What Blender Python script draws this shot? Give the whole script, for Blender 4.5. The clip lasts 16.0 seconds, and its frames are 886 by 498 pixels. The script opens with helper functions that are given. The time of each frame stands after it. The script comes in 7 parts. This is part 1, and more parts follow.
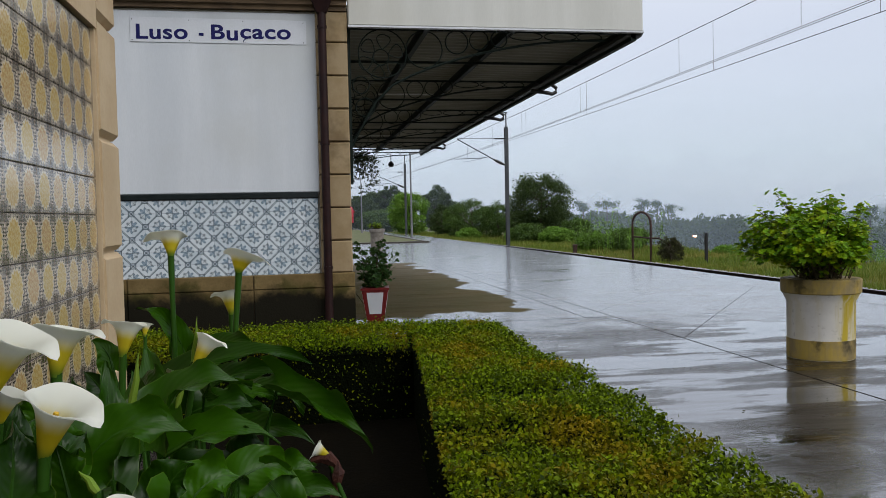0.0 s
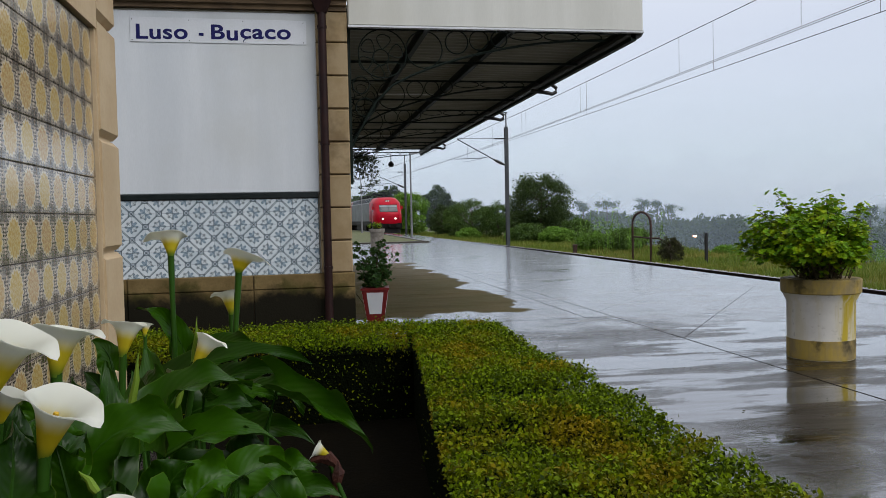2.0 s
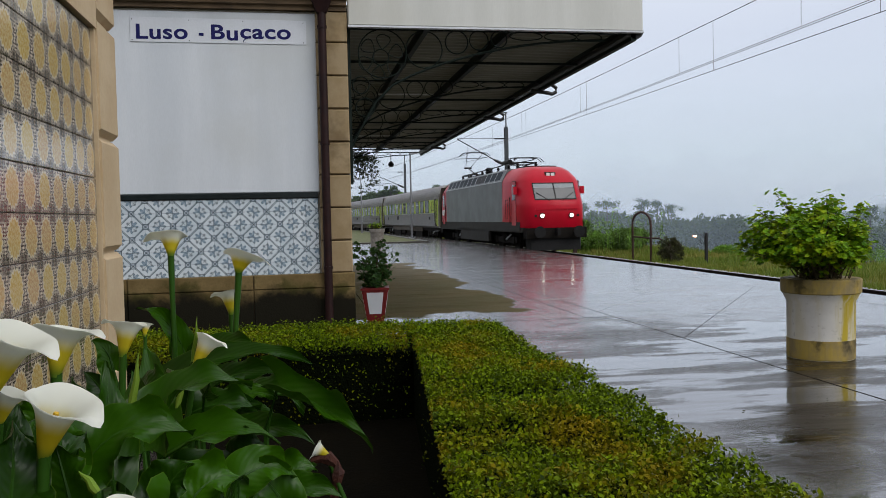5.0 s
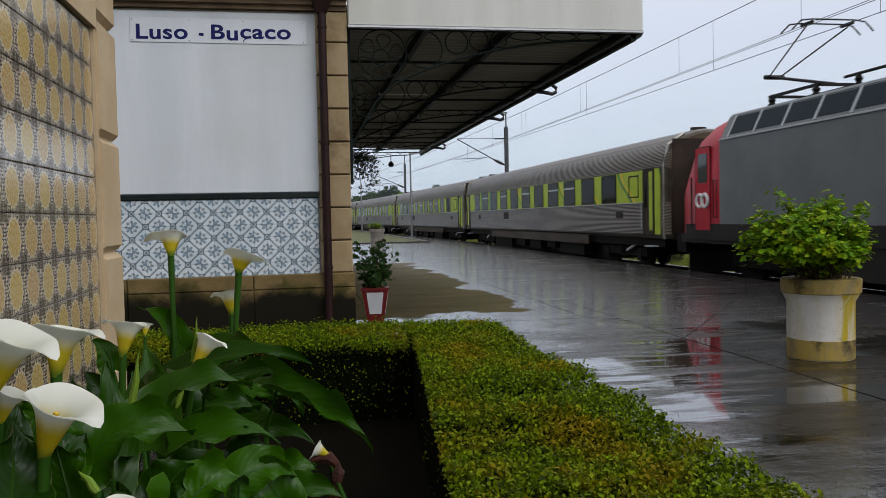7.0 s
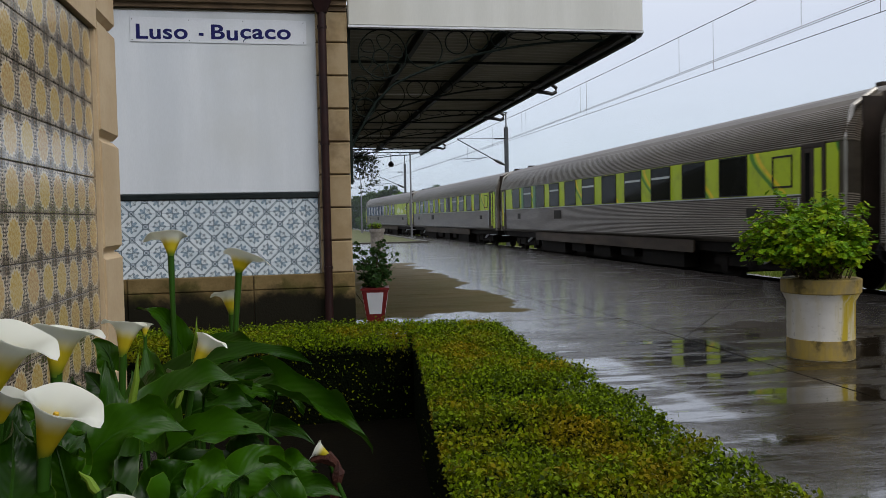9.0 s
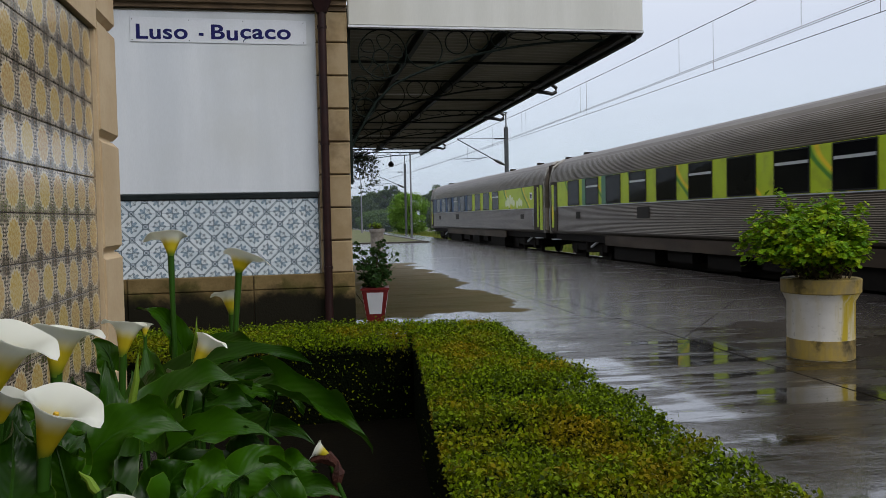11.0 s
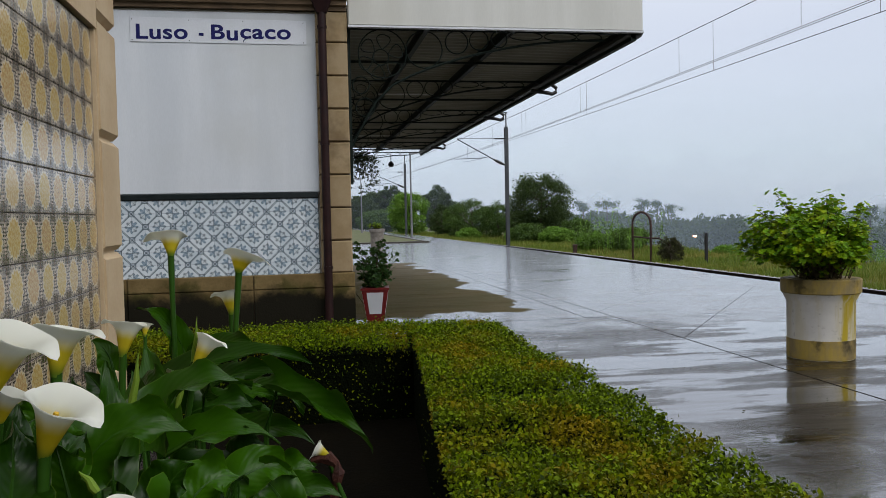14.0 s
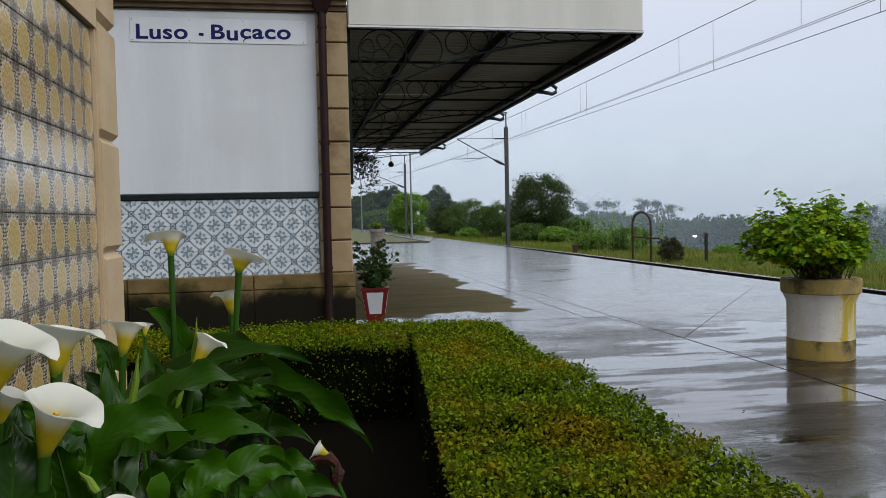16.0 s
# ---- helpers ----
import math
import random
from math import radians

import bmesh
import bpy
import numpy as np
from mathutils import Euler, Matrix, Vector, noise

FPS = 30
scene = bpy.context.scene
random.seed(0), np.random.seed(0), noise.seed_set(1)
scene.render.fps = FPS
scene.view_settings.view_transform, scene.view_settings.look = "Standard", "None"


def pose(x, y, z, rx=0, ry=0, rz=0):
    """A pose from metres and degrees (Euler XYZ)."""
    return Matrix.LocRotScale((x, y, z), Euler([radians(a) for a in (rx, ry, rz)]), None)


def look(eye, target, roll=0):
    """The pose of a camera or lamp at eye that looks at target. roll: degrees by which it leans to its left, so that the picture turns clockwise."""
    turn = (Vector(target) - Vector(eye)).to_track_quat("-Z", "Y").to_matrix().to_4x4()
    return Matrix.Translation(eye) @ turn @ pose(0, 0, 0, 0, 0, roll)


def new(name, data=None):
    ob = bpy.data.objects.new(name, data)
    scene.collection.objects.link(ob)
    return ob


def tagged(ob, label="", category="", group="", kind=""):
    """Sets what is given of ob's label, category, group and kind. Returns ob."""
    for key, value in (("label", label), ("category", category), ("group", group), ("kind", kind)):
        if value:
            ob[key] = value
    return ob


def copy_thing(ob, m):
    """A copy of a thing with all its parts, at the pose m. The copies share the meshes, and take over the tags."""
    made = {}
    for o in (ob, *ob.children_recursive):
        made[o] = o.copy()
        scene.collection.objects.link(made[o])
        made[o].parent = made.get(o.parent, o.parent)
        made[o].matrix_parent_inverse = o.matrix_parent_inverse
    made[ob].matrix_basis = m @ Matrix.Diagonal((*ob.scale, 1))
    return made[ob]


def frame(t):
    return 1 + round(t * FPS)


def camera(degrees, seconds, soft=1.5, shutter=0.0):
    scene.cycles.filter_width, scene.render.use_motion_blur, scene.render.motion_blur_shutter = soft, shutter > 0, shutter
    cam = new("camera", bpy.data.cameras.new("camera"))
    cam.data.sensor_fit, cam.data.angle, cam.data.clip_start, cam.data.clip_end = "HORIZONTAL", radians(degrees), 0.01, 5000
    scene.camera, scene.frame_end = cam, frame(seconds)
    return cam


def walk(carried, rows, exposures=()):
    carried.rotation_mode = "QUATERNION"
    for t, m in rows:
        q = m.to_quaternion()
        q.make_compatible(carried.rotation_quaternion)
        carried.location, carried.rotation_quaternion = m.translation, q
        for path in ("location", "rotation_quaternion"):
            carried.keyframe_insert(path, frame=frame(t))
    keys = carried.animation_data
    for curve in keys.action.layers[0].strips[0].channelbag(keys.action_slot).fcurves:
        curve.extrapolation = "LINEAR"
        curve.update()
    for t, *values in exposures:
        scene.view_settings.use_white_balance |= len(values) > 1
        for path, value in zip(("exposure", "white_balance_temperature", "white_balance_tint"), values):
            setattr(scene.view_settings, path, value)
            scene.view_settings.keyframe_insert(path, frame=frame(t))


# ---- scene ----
# camera: stands still on the garden side of the hedge
EYE = (0.0, 0.0, 1.42)
cam = camera(57.84, 16.0, soft=0.7, shutter=0.15)
CAM_POSE = pose(*EYE, 87.726, 1.215, -10.066)
walk(cam, [(0.0, CAM_POSE), (16.0, CAM_POSE)])

# overcast daylight: a pale cloud layer over a clear-sky model, and a very soft weak sun
world = bpy.data.worlds.new("overcast_sky")
scene.world = world
world.use_nodes = True
wn, wl = world.node_tree.nodes, world.node_tree.links
wn.clear()
w_out = wn.new("ShaderNodeOutputWorld")
w_sky = wn.new("ShaderNodeTexSky")
w_sky.sky_type, w_sky.sun_disc = "NISHITA", False
w_sky.sun_elevation, w_sky.sun_rotation = radians(40), radians(141)
w_bg1 = wn.new("ShaderNodeBackground")
w_bg1.inputs["Strength"].default_value = 0.02
wl.new(w_sky.outputs[0], w_bg1.inputs["Color"])
w_co = wn.new("ShaderNodeTexCoord")
w_sep = wn.new("ShaderNodeSeparateXYZ")
wl.new(w_co.outputs["Generated"], w_sep.inputs[0])
w_noise = wn.new("ShaderNodeTexNoise")
w_noise.inputs["Scale"].default_value, w_noise.inputs["Detail"].default_value = 2.2, 5.0
w_map = wn.new("ShaderNodeMapping")
w_map.inputs["Scale"].default_value = (1, 1, 3.5)
wl.new(w_co.outputs["Generated"], w_map.inputs[0])
wl.new(w_map.outputs[0], w_noise.inputs["Vector"])
w_ramp = wn.new("ShaderNodeValToRGB")
w_ramp.color_ramp.elements[0].position, w_ramp.color_ramp.elements[0].color = 0.0, (0.50, 0.56, 0.65, 1)
w_ramp.color_ramp.elements[1].position, w_ramp.color_ramp.elements[1].color = 1.0, (1.2, 1.2, 1.25, 1)
for p, c in ((0.06, (0.56, 0.62, 0.71, 1)), (0.2, (0.61, 0.65, 0.745, 1)), (0.34, (0.72, 0.75, 0.83, 1)), (0.6, (1.0, 1.01, 1.08, 1))):
    w_ramp.color_ramp.elements.new(p).color = c
wl.new(w_sep.outputs["Z"], w_ramp.inputs[0])
w_mul = wn.new("ShaderNodeMix")
w_mul.data_type, w_mul.blend_type = "RGBA", "MULTIPLY"
w_mul.inputs["Factor"].default_value = 0.3
w_r2 = wn.new("ShaderNodeValToRGB")
w_r2.color_ramp.elements[0].position, w_r2.color_ramp.elements[0].color = 0.3, (0.82, 0.84, 0.88, 1)
w_r2.color_ramp.elements[1].position, w_r2.color_ramp.elements[1].color = 0.7, (1, 1, 1, 1)
wl.new(w_noise.outputs["Fac"], w_r2.inputs[0])
wl.new(w_ramp.outputs[0], w_mul.inputs["A"])
wl.new(w_r2.outputs[0], w_mul.inputs["B"])
w_bg2 = wn.new("ShaderNodeBackground")
w_bg2.inputs["Strength"].default_value = 1.05
wl.new(w_mul.outputs["Result"], w_bg2.inputs["Color"])
w_add = wn.new("ShaderNodeAddShader")
wl.new(w_bg1.outputs[0], w_add.inputs[0])
wl.new(w_bg2.outputs[0], w_add.inputs[1])
wl.new(w_add.outputs[0], w_out.inputs["Surface"])

sun = new("sun", bpy.data.lights.new("sun", "SUN"))
sun.data.energy, sun.data.angle, sun.data.color = 1.5, radians(40), (1.0, 0.98, 0.95)
sun.matrix_world = look((9, -11, 12), (0, 0, 0))


# ---- node helpers and materials ----
class Nodes:
    """Short hand for building one procedural material."""

    def __init__(self, name):
        self.m = bpy.data.materials.new(name)
        self.m.use_nodes = True
        self.t = self.m.node_tree
        self.t.nodes.clear()
        self.out = self.t.nodes.new("ShaderNodeOutputMaterial")
        self.tc = self.t.nodes.new("ShaderNodeTexCoord")
        self.obj = self.tc.outputs["Object"]

    def put(self, sock, v):
        if isinstance(v, bpy.types.NodeSocket):
            self.t.links.new(v, sock)
        elif isinstance(v, (tuple, list)) and len(v) == 3 and sock.type == "RGBA":
            sock.default_value = (*v, 1)
        else:
            sock.default_value = v

    def math(self, op, a, b=0.0, c=None):
        n = self.t.nodes.new("ShaderNodeMath")
        n.operation = op
        self.put(n.inputs[0], a)
        self.put(n.inputs[1], b)
        if c is not None:
            self.put(n.inputs[2], c)
        return n.outputs[0]

    def noise(self, scale, detail=4.0, vec=None, stretch=None, rough=0.55):
        n = self.t.nodes.new("ShaderNodeTexNoise")
        vec = vec or self.obj
        if stretch:
            mp = self.t.nodes.new("ShaderNodeMapping")
            mp.inputs["Scale"].default_value = stretch
            self.t.links.new(vec, mp.inputs[0])
            vec = mp.outputs[0]
        self.t.links.new(vec, n.inputs["Vector"])
        n.inputs["Scale"].default_value, n.inputs["Detail"].default_value = scale, detail
        n.inputs["Roughness"].default_value = rough
        return n.outputs["Fac"]

    def step(self, v, lo, hi):
        n = self.t.nodes.new("ShaderNodeMapRange")
        n.interpolation_type = "SMOOTHSTEP"
        self.put(n.inputs[0], v)
        n.inputs[1].default_value, n.inputs[2].default_value = lo, hi
        return n.outputs[0]

    def mix(self, f, a, b, blend="MIX"):
        n = self.t.nodes.new("ShaderNodeMix")
        n.data_type, n.blend_type = "RGBA", blend
        self.put(n.inputs["Factor"], f)
        self.put(n.inputs["A"], a)
        self.put(n.inputs["B"], b)
        return n.outputs["Result"]

    def xyz(self, vec=None):
        n = self.t.nodes.new("ShaderNodeSeparateXYZ")
        self.t.links.new(vec or self.obj, n.inputs[0])
        return n.outputs

    def random(self):
        return self.t.nodes.new("ShaderNodeObjectInfo").outputs["Random"]

    def island(self):
        return self.t.nodes.new("ShaderNodeNewGeometry").outputs["Random Per Island"]

    def bump(self, h, strength=0.3, dist=0.01):
        n = self.t.nodes.new("ShaderNodeBump")
        n.inputs["Strength"].default_value, n.inputs["Distance"].default_value = strength, dist
        self.put(n.inputs["Height"], h)
        return n.outputs[0]

    def done(self, color, rough=0.6, metal=0.0, normal=None, spec=0.5, **more):
        b = self.t.nodes.new("ShaderNodeBsdfPrincipled")
        self.put(b.inputs["Base Color"], color)
        self.put(b.inputs["Roughness"], rough)
        self.put(b.inputs["Metallic"], metal)
        self.put(b.inputs["Specular IOR Level"], spec)
        if normal is not None:
            self.t.links.new(normal, b.inputs["Normal"])
        for k, v in more.items():
            self.put(b.inputs[k.replace("_", " ")], v)
        self.t.links.new(b.outputs[0], self.out.inputs["Surface"])
        return self.m


def surf(name, c1, c2, scale=6.0, rough=0.6, metal=0.0, bump=0.25, dist=0.004, fine=60.0, stretch=None, stain=None, amount=0.5, spec=0.28, vary=0.0):
    """Two-tone surface with fine grain, optional stains and object-to-object variation."""
    n = Nodes(name)
    a = n.noise(scale, 6, stretch=stretch)
    b = n.noise(fine, 4, stretch=stretch)
    col = n.mix(n.step(a, 0.32, 0.68), c1, c2)
    col = n.mix(n.math("MULTIPLY", b, 0.35), col, tuple(x * 0.55 for x in c1))
    if stain:
        col = n.mix(n.math("MULTIPLY", n.step(n.noise(scale * 0.45, 7), 0.5, 0.66), amount), col, stain)
    if vary:
        r = n.random()
        col = n.mix(n.math("MULTIPLY", r, vary), col, tuple(x * 0.4 for x in c1))
    rr = n.math("ADD", n.math("MULTIPLY", a, 0.2), rough - 0.1)
    h = n.math("ADD", n.math("MULTIPLY", a, 0.5), n.math("MULTIPLY", b, 0.5))
    return n.done(col, rr, metal, n.bump(h, bump, dist), spec)


def leaf_mat(name, c1, c2, c3, rough=0.45, scale=1.2, trans=0.25, spec=0.2):
    """Foliage: each leaf its own green, with larger patches."""
    n = Nodes(name)
    col = n.mix(n.island(), c1, c2)
    col = n.mix(n.step(n.noise(scale, 4), 0.45, 0.7), col, c3)
    b = n.t.nodes.new("ShaderNodeBsdfPrincipled")
    n.put(b.inputs["Base Color"], col)
    b.inputs["Roughness"].default_value = rough
    b.inputs["Specular IOR Level"].default_value = spec
    tr = n.t.nodes.new("ShaderNodeBsdfTranslucent")
    n.put(tr.inputs["Color"], n.mix(0.35, col, (0.2, 0.3, 0.03)))
    ms = n.t.nodes.new("ShaderNodeMixShader")
    ms.inputs[0].default_value = trans
    n.t.links.new(b.outputs[0], ms.inputs[1])
    n.t.links.new(tr.outputs[0], ms.inputs[2])
    n.t.links.new(ms.outputs[0], n.out.inputs["Surface"])
    return n.m


def calla_leaf_mat():
    """Glossy blade: pale side veins sweep from the midrib to the edge."""
    n = Nodes("calla_blade")
    x, y, _ = n.xyz(n.tc.outputs["UV"])
    off = n.math("ABSOLUTE", n.math("SUBTRACT", x, 0.5))
    ph = n.math("SINE", n.math("MULTIPLY", n.math("SUBTRACT", n.math("MULTIPLY", y, 8.0), n.math("MULTIPLY", off, 7.0)), 6.283))
    vein = n.step(ph, 0.55, 1.0)
    big = n.noise(5, 5)
    col = n.mix(n.random(), (0.0022, 0.014, 0.0003), (0.024, 0.080, 0.001))
    col = n.mix(n.math("MULTIPLY", n.step(big, 0.4, 0.7), 0.5), col, (0.010, 0.045, 0.001))
    col = n.mix(n.math("MULTIPLY", vein, 0.05), col, (0.05, 0.13, 0.008))
    col = n.mix(n.math("MULTIPLY", n.step(n.math("ABSOLUTE", n.math("SUBTRACT", x, 0.5)), 0.485, 0.498), 0.5), col, (0.10, 0.16, 0.02))
    h = n.math("ADD", n.math("MULTIPLY", ph, 0.16), n.math("MULTIPLY", big, 2.0))
    b = n.t.nodes.new("ShaderNodeBsdfPrincipled")
    n.put(b.inputs["Base Color"], col)
    b.inputs["Roughness"].default_value, b.inputs["Specular IOR Level"].default_value = 0.30, 0.17
    n.put(b.inputs["Normal"], n.bump(h, 0.2, 0.006))
    tr = n.t.nodes.new("ShaderNodeBsdfTranslucent")
    n.put(tr.inputs["Color"], n.mix(0.3, col, (0.1, 0.25, 0.01)))
    ms = n.t.nodes.new("ShaderNodeMixShader")
    ms.inputs[0].default_value = 0.08
    n.t.links.new(b.outputs[0], ms.inputs[1])
    n.t.links.new(tr.outputs[0], ms.inputs[2])
    n.t.links.new(ms.outputs[0], n.out.inputs["Surface"])
    return n.m


def glow_mat(name, color, strength):
    n = Nodes(name)
    e = n.t.nodes.new("ShaderNodeEmission")
    e.inputs["Color"].default_value, e.inputs["Strength"].default_value = (*color, 1), strength
    n.t.links.new(e.outputs[0], n.out.inputs["Surface"])
    return n.m


def wet_concrete():
    """Platform concrete: rain-wet and mirror-like in the open, dry and rough under the canopy."""
    n = Nodes("wet_concrete")
    pos = n.t.nodes.new("ShaderNodeNewGeometry").outputs["Position"]
    p = n.xyz(pos)
    wob = n.math("MULTIPLY", n.math("SUBTRACT", n.noise(0.55, 5, pos), 0.5), 2.6)
    # dry stretch: under the canopy, away from its open end
    ex = n.math("SUBTRACT", 3.35, n.math("ADD", p[0], wob))
    ey = n.math("MULTIPLY", n.math("SUBTRACT", n.math("ADD", p[1], wob), 11.2), 0.8)
    far = n.math("SUBTRACT", 25.0, n.math("ADD", p[1], wob))
    cut = n.math("MULTIPLY", n.math("SUBTRACT", p[1], n.math("ADD", 9.6, n.math("MULTIPLY", p[0], 0.55))), 1.0)
    dry = n.step(n.math("MINIMUM", n.math("MINIMUM", ex, cut), n.math("MINIMUM", ey, far)), -0.03, 0.12)
    grain = n.noise(38, 5, pos)
    patch = n.noise(0.9, 6, pos)
    streak = n.noise(1.0, 5, pos, stretch=(0.5, 2.6, 1))
    qx, qy = n.math("DIVIDE", n.math("SUBTRACT", p[0], 4.6), 3.3), n.math("DIVIDE", n.math("SUBTRACT", p[1], 6.2), 4.2)
    qd = n.math("ADD", n.math("SQRT", n.math("ADD", n.math("MULTIPLY", qx, qx), n.math("MULTIPLY", qy, qy))), n.math("MULTIPLY", n.math("SUBTRACT", n.noise(1.3, 6, pos), 0.5), 1.6))
    dryer = n.step(qd, 0.55, 1.15)
    # standing water: flat films in hollows, thicker near the planter
    film = n.noise(0.8, 6, pos, stretch=(0.5, 2.0, 1), rough=0.6)
    pool = n.math("MULTIPLY", n.step(n.math("SUBTRACT", film, n.math("MULTIPLY", dryer, 0.14)), 0.45, 0.53), n.math("SUBTRACT", 1.0, dry))
    c_wet = n.mix(n.step(patch, 0.35, 0.7), (0.016, 0.012, 0.008), (0.038, 0.031, 0.024))
    c_wet = n.mix(n.math("MULTIPLY", grain, 0.5), c_wet, (0.012, 0.010, 0.008))
    c_wet = n.mix(n.math("MULTIPLY", dryer, 0.75), c_wet, (0.048, 0.042, 0.039))
    c_wet = n.mix(n.math("MULTIPLY", n.math("SUBTRACT", 1.0, dryer), 0.7), c_wet, (0.018, 0.013, 0.006))
    c_wet = n.mix(n.math("MULTIPLY", n.step(n.noise(2.4, 7, pos, stretch=(0.35, 2.2, 1), rough=0.7), 0.52, 0.70), 0.6), c_wet, (0.022, 0.018, 0.015))
    c_wet = n.mix(n.math("MULTIPLY", pool, 0.6), c_wet, (0.010, 0.008, 0.004))
    c_dry = n.mix(n.step(patch, 0.35, 0.65), (0.105, 0.079, 0.026), (0.078, 0.068, 0.017))
    # this tone turns paler between y = 16 and y = 24
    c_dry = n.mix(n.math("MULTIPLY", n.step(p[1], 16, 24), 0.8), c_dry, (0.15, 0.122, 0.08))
    c_dry = n.mix(n.math("MULTIPLY", n.step(streak, 0.5, 0.7), 0.5), c_dry, (0.06, 0.045, 0.014))
    c_dry = n.mix(n.math("MULTIPLY", grain, 0.3), c_dry, (0.05, 0.045, 0.025))
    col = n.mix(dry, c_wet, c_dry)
    damp = n.math("SUBTRACT", 1.0, pool)
    r_wet = n.math("ADD", 0.05, n.math("MULTIPLY", damp, n.math("ADD", n.math("SUBTRACT", 0.18, n.math("MULTIPLY", dryer, 0.04)), n.math("MULTIPLY", n.step(streak, 0.35, 0.7), 0.10))))
    rough = n.math("ADD", r_wet, n.math("MULTIPLY", dry, 0.55))
    swell = n.noise(3.2, 6, pos, stretch=(0.35, 2.6, 1), rough=0.68)
    ripple = n.noise(9.0, 4, pos, stretch=(0.5, 2.2, 1), rough=0.6)
    h = n.math("ADD", n.math("MULTIPLY", n.math("ADD", n.math("MULTIPLY", swell, 1.6), n.math("ADD", n.math("MULTIPLY", ripple, 0.9), n.math("MULTIPLY", grain, 0.16))), n.math("MULTIPLY", n.math("ADD", 0.15, n.math("MULTIPLY", dryer, 0.85)), n.math("ADD", 0.25, n.math("MULTIPLY", damp, 0.75)))), n.math("MULTIPLY", n.noise(0.9, 3, pos, stretch=(0.5, 2.2, 1)), 1.8))
    return n.done(col, rough, 0.0, n.bump(h, 0.6, 0.02), n.math("SUBTRACT", n.math("ADD", 0.5, n.math("MULTIPLY", dry, -0.3)), n.math("MULTIPLY", n.math("MULTIPLY", n.math("SUBTRACT", 1.0, dryer), damp), 0.22)), IOR=1.42, Coat_Weight=n.math("MULTIPLY", n.math("SUBTRACT", 1.0, dry), n.math("MAXIMUM", pool, n.math("ADD", 0.04, n.math("MULTIPLY", dryer, 0.90)))), Coat_Roughness=n.math("ADD", 0.04, n.math("MULTIPLY", damp, 0.12)))


def blue_tile():
    """A quarter of the blue azulejo pattern: one motif in each of two opposite corners, star squares in the others."""
    n = Nodes("blue_azulejo")
    x, _, z = n.xyz()
    s = 0.1345
    u = n.math("ADD", n.math("DIVIDE", x, s), 0.5)
    v = n.math("ADD", n.math("DIVIDE", z, s), 0.5)

    def polar(cx, cy):
        a, b = n.math("SUBTRACT", u, cx), n.math("SUBTRACT", v, cy)
        return n.math("SQRT", n.math("ADD", n.math("MULTIPLY", a, a), n.math("MULTIPLY", b, b))), n.math("ARCTAN2", b, a)

    d0, t0 = polar(0, 0)
    d1, t1 = polar(1, 1)
    def line(d, w0, w1):
        return n.math("SUBTRACT", 1.0, n.step(n.math("ABSOLUTE", d), w0, w1))

    def petals(t, k, sharp):
        return n.math("POWER", n.math("ABSOLUTE", n.math("COSINE", n.math("MULTIPLY", t, k))), sharp)

    # rosette of spokes and looped arcs
    arcs = line(n.math("SUBTRACT", d0, n.math("ADD", 0.30, n.math("MULTIPLY", petals(t0, 4.0, 1.0), 0.15))), 0.018, 0.05)
    spokes = n.math("MULTIPLY", n.step(petals(t0, 4.0, 1.0), 0.93, 0.985), n.math("MULTIPLY", n.step(d0, 0.1, 0.13), n.math("SUBTRACT", 1.0, n.step(d0, 0.36, 0.42))))
    buds = n.math("MULTIPLY", n.step(petals(t0, 4.0, 1.0), 0.75, 0.9), line(n.math("SUBTRACT", d0, 0.36), 0.05, 0.08))
    eye = n.math("SUBTRACT", 1.0, n.step(d0, 0.06, 0.1))
    rose = n.math("MAXIMUM", n.math("MAXIMUM", arcs, spokes), n.math("MAXIMUM", buds, eye))
    # eight-petalled flower, filled, with outlined petals
    edge1 = n.math("SUBTRACT", d1, n.math("ADD", 0.16, n.math("MULTIPLY", petals(t1, 4.0, 0.7), 0.32)))
    pet1 = n.math("SUBTRACT", 1.0, n.step(edge1, 0.0, 0.04))
    rim1 = n.math("MAXIMUM", line(edge1, 0.012, 0.045), n.math("MULTIPLY", line(n.math("SUBTRACT", d1, 0.15), 0.015, 0.04), 0.8))
    across = n.math("SUBTRACT", n.math("ADD", u, v), 1.0)
    dia = n.math("MAXIMUM", line(n.math("SUBTRACT", across, 0.055), 0.02, 0.045), line(n.math("ADD", across, 0.055), 0.02, 0.045))

    def square(cx, cy):
        return n.math("MAXIMUM", n.math("ABSOLUTE", n.math("SUBTRACT", u, cx)), n.math("ABSOLUTE", n.math("SUBTRACT", v, cy)))

    sq = n.math("MINIMUM", square(1, 0), square(0, 1))
    edge = line(n.math("SUBTRACT", sq, 0.20), 0.018, 0.045)
    cross = n.math("MULTIPLY", n.math("SUBTRACT", 1.0, n.step(sq, 0.15, 0.18)), n.math("MAXIMUM", line(across, 0.02, 0.05), line(n.math("SUBTRACT", n.math("ABSOLUTE", n.math("SUBTRACT", u, v)), 1.0), 0.02, 0.05)))
    outside = n.step(sq, 0.18, 0.21)
    dark = n.math("MAXIMUM", n.math("MULTIPLY", n.math("MAXIMUM", dia, n.math("MULTIPLY", n.math("MAXIMUM", rose, rim1), 0.8)), outside), n.math("MAXIMUM", edge, cross))
    mid = n.math("MAXIMUM", n.math("MULTIPLY", pet1, outside), n.math("MULTIPLY", n.math("SUBTRACT", 1.0, n.step(sq, 0.17, 0.19)), 0.35))
    wear = n.noise(30, 5)
    col = n.mix(n.random(), (0.44, 0.50, 0.54), (0.54, 0.59, 0.62))
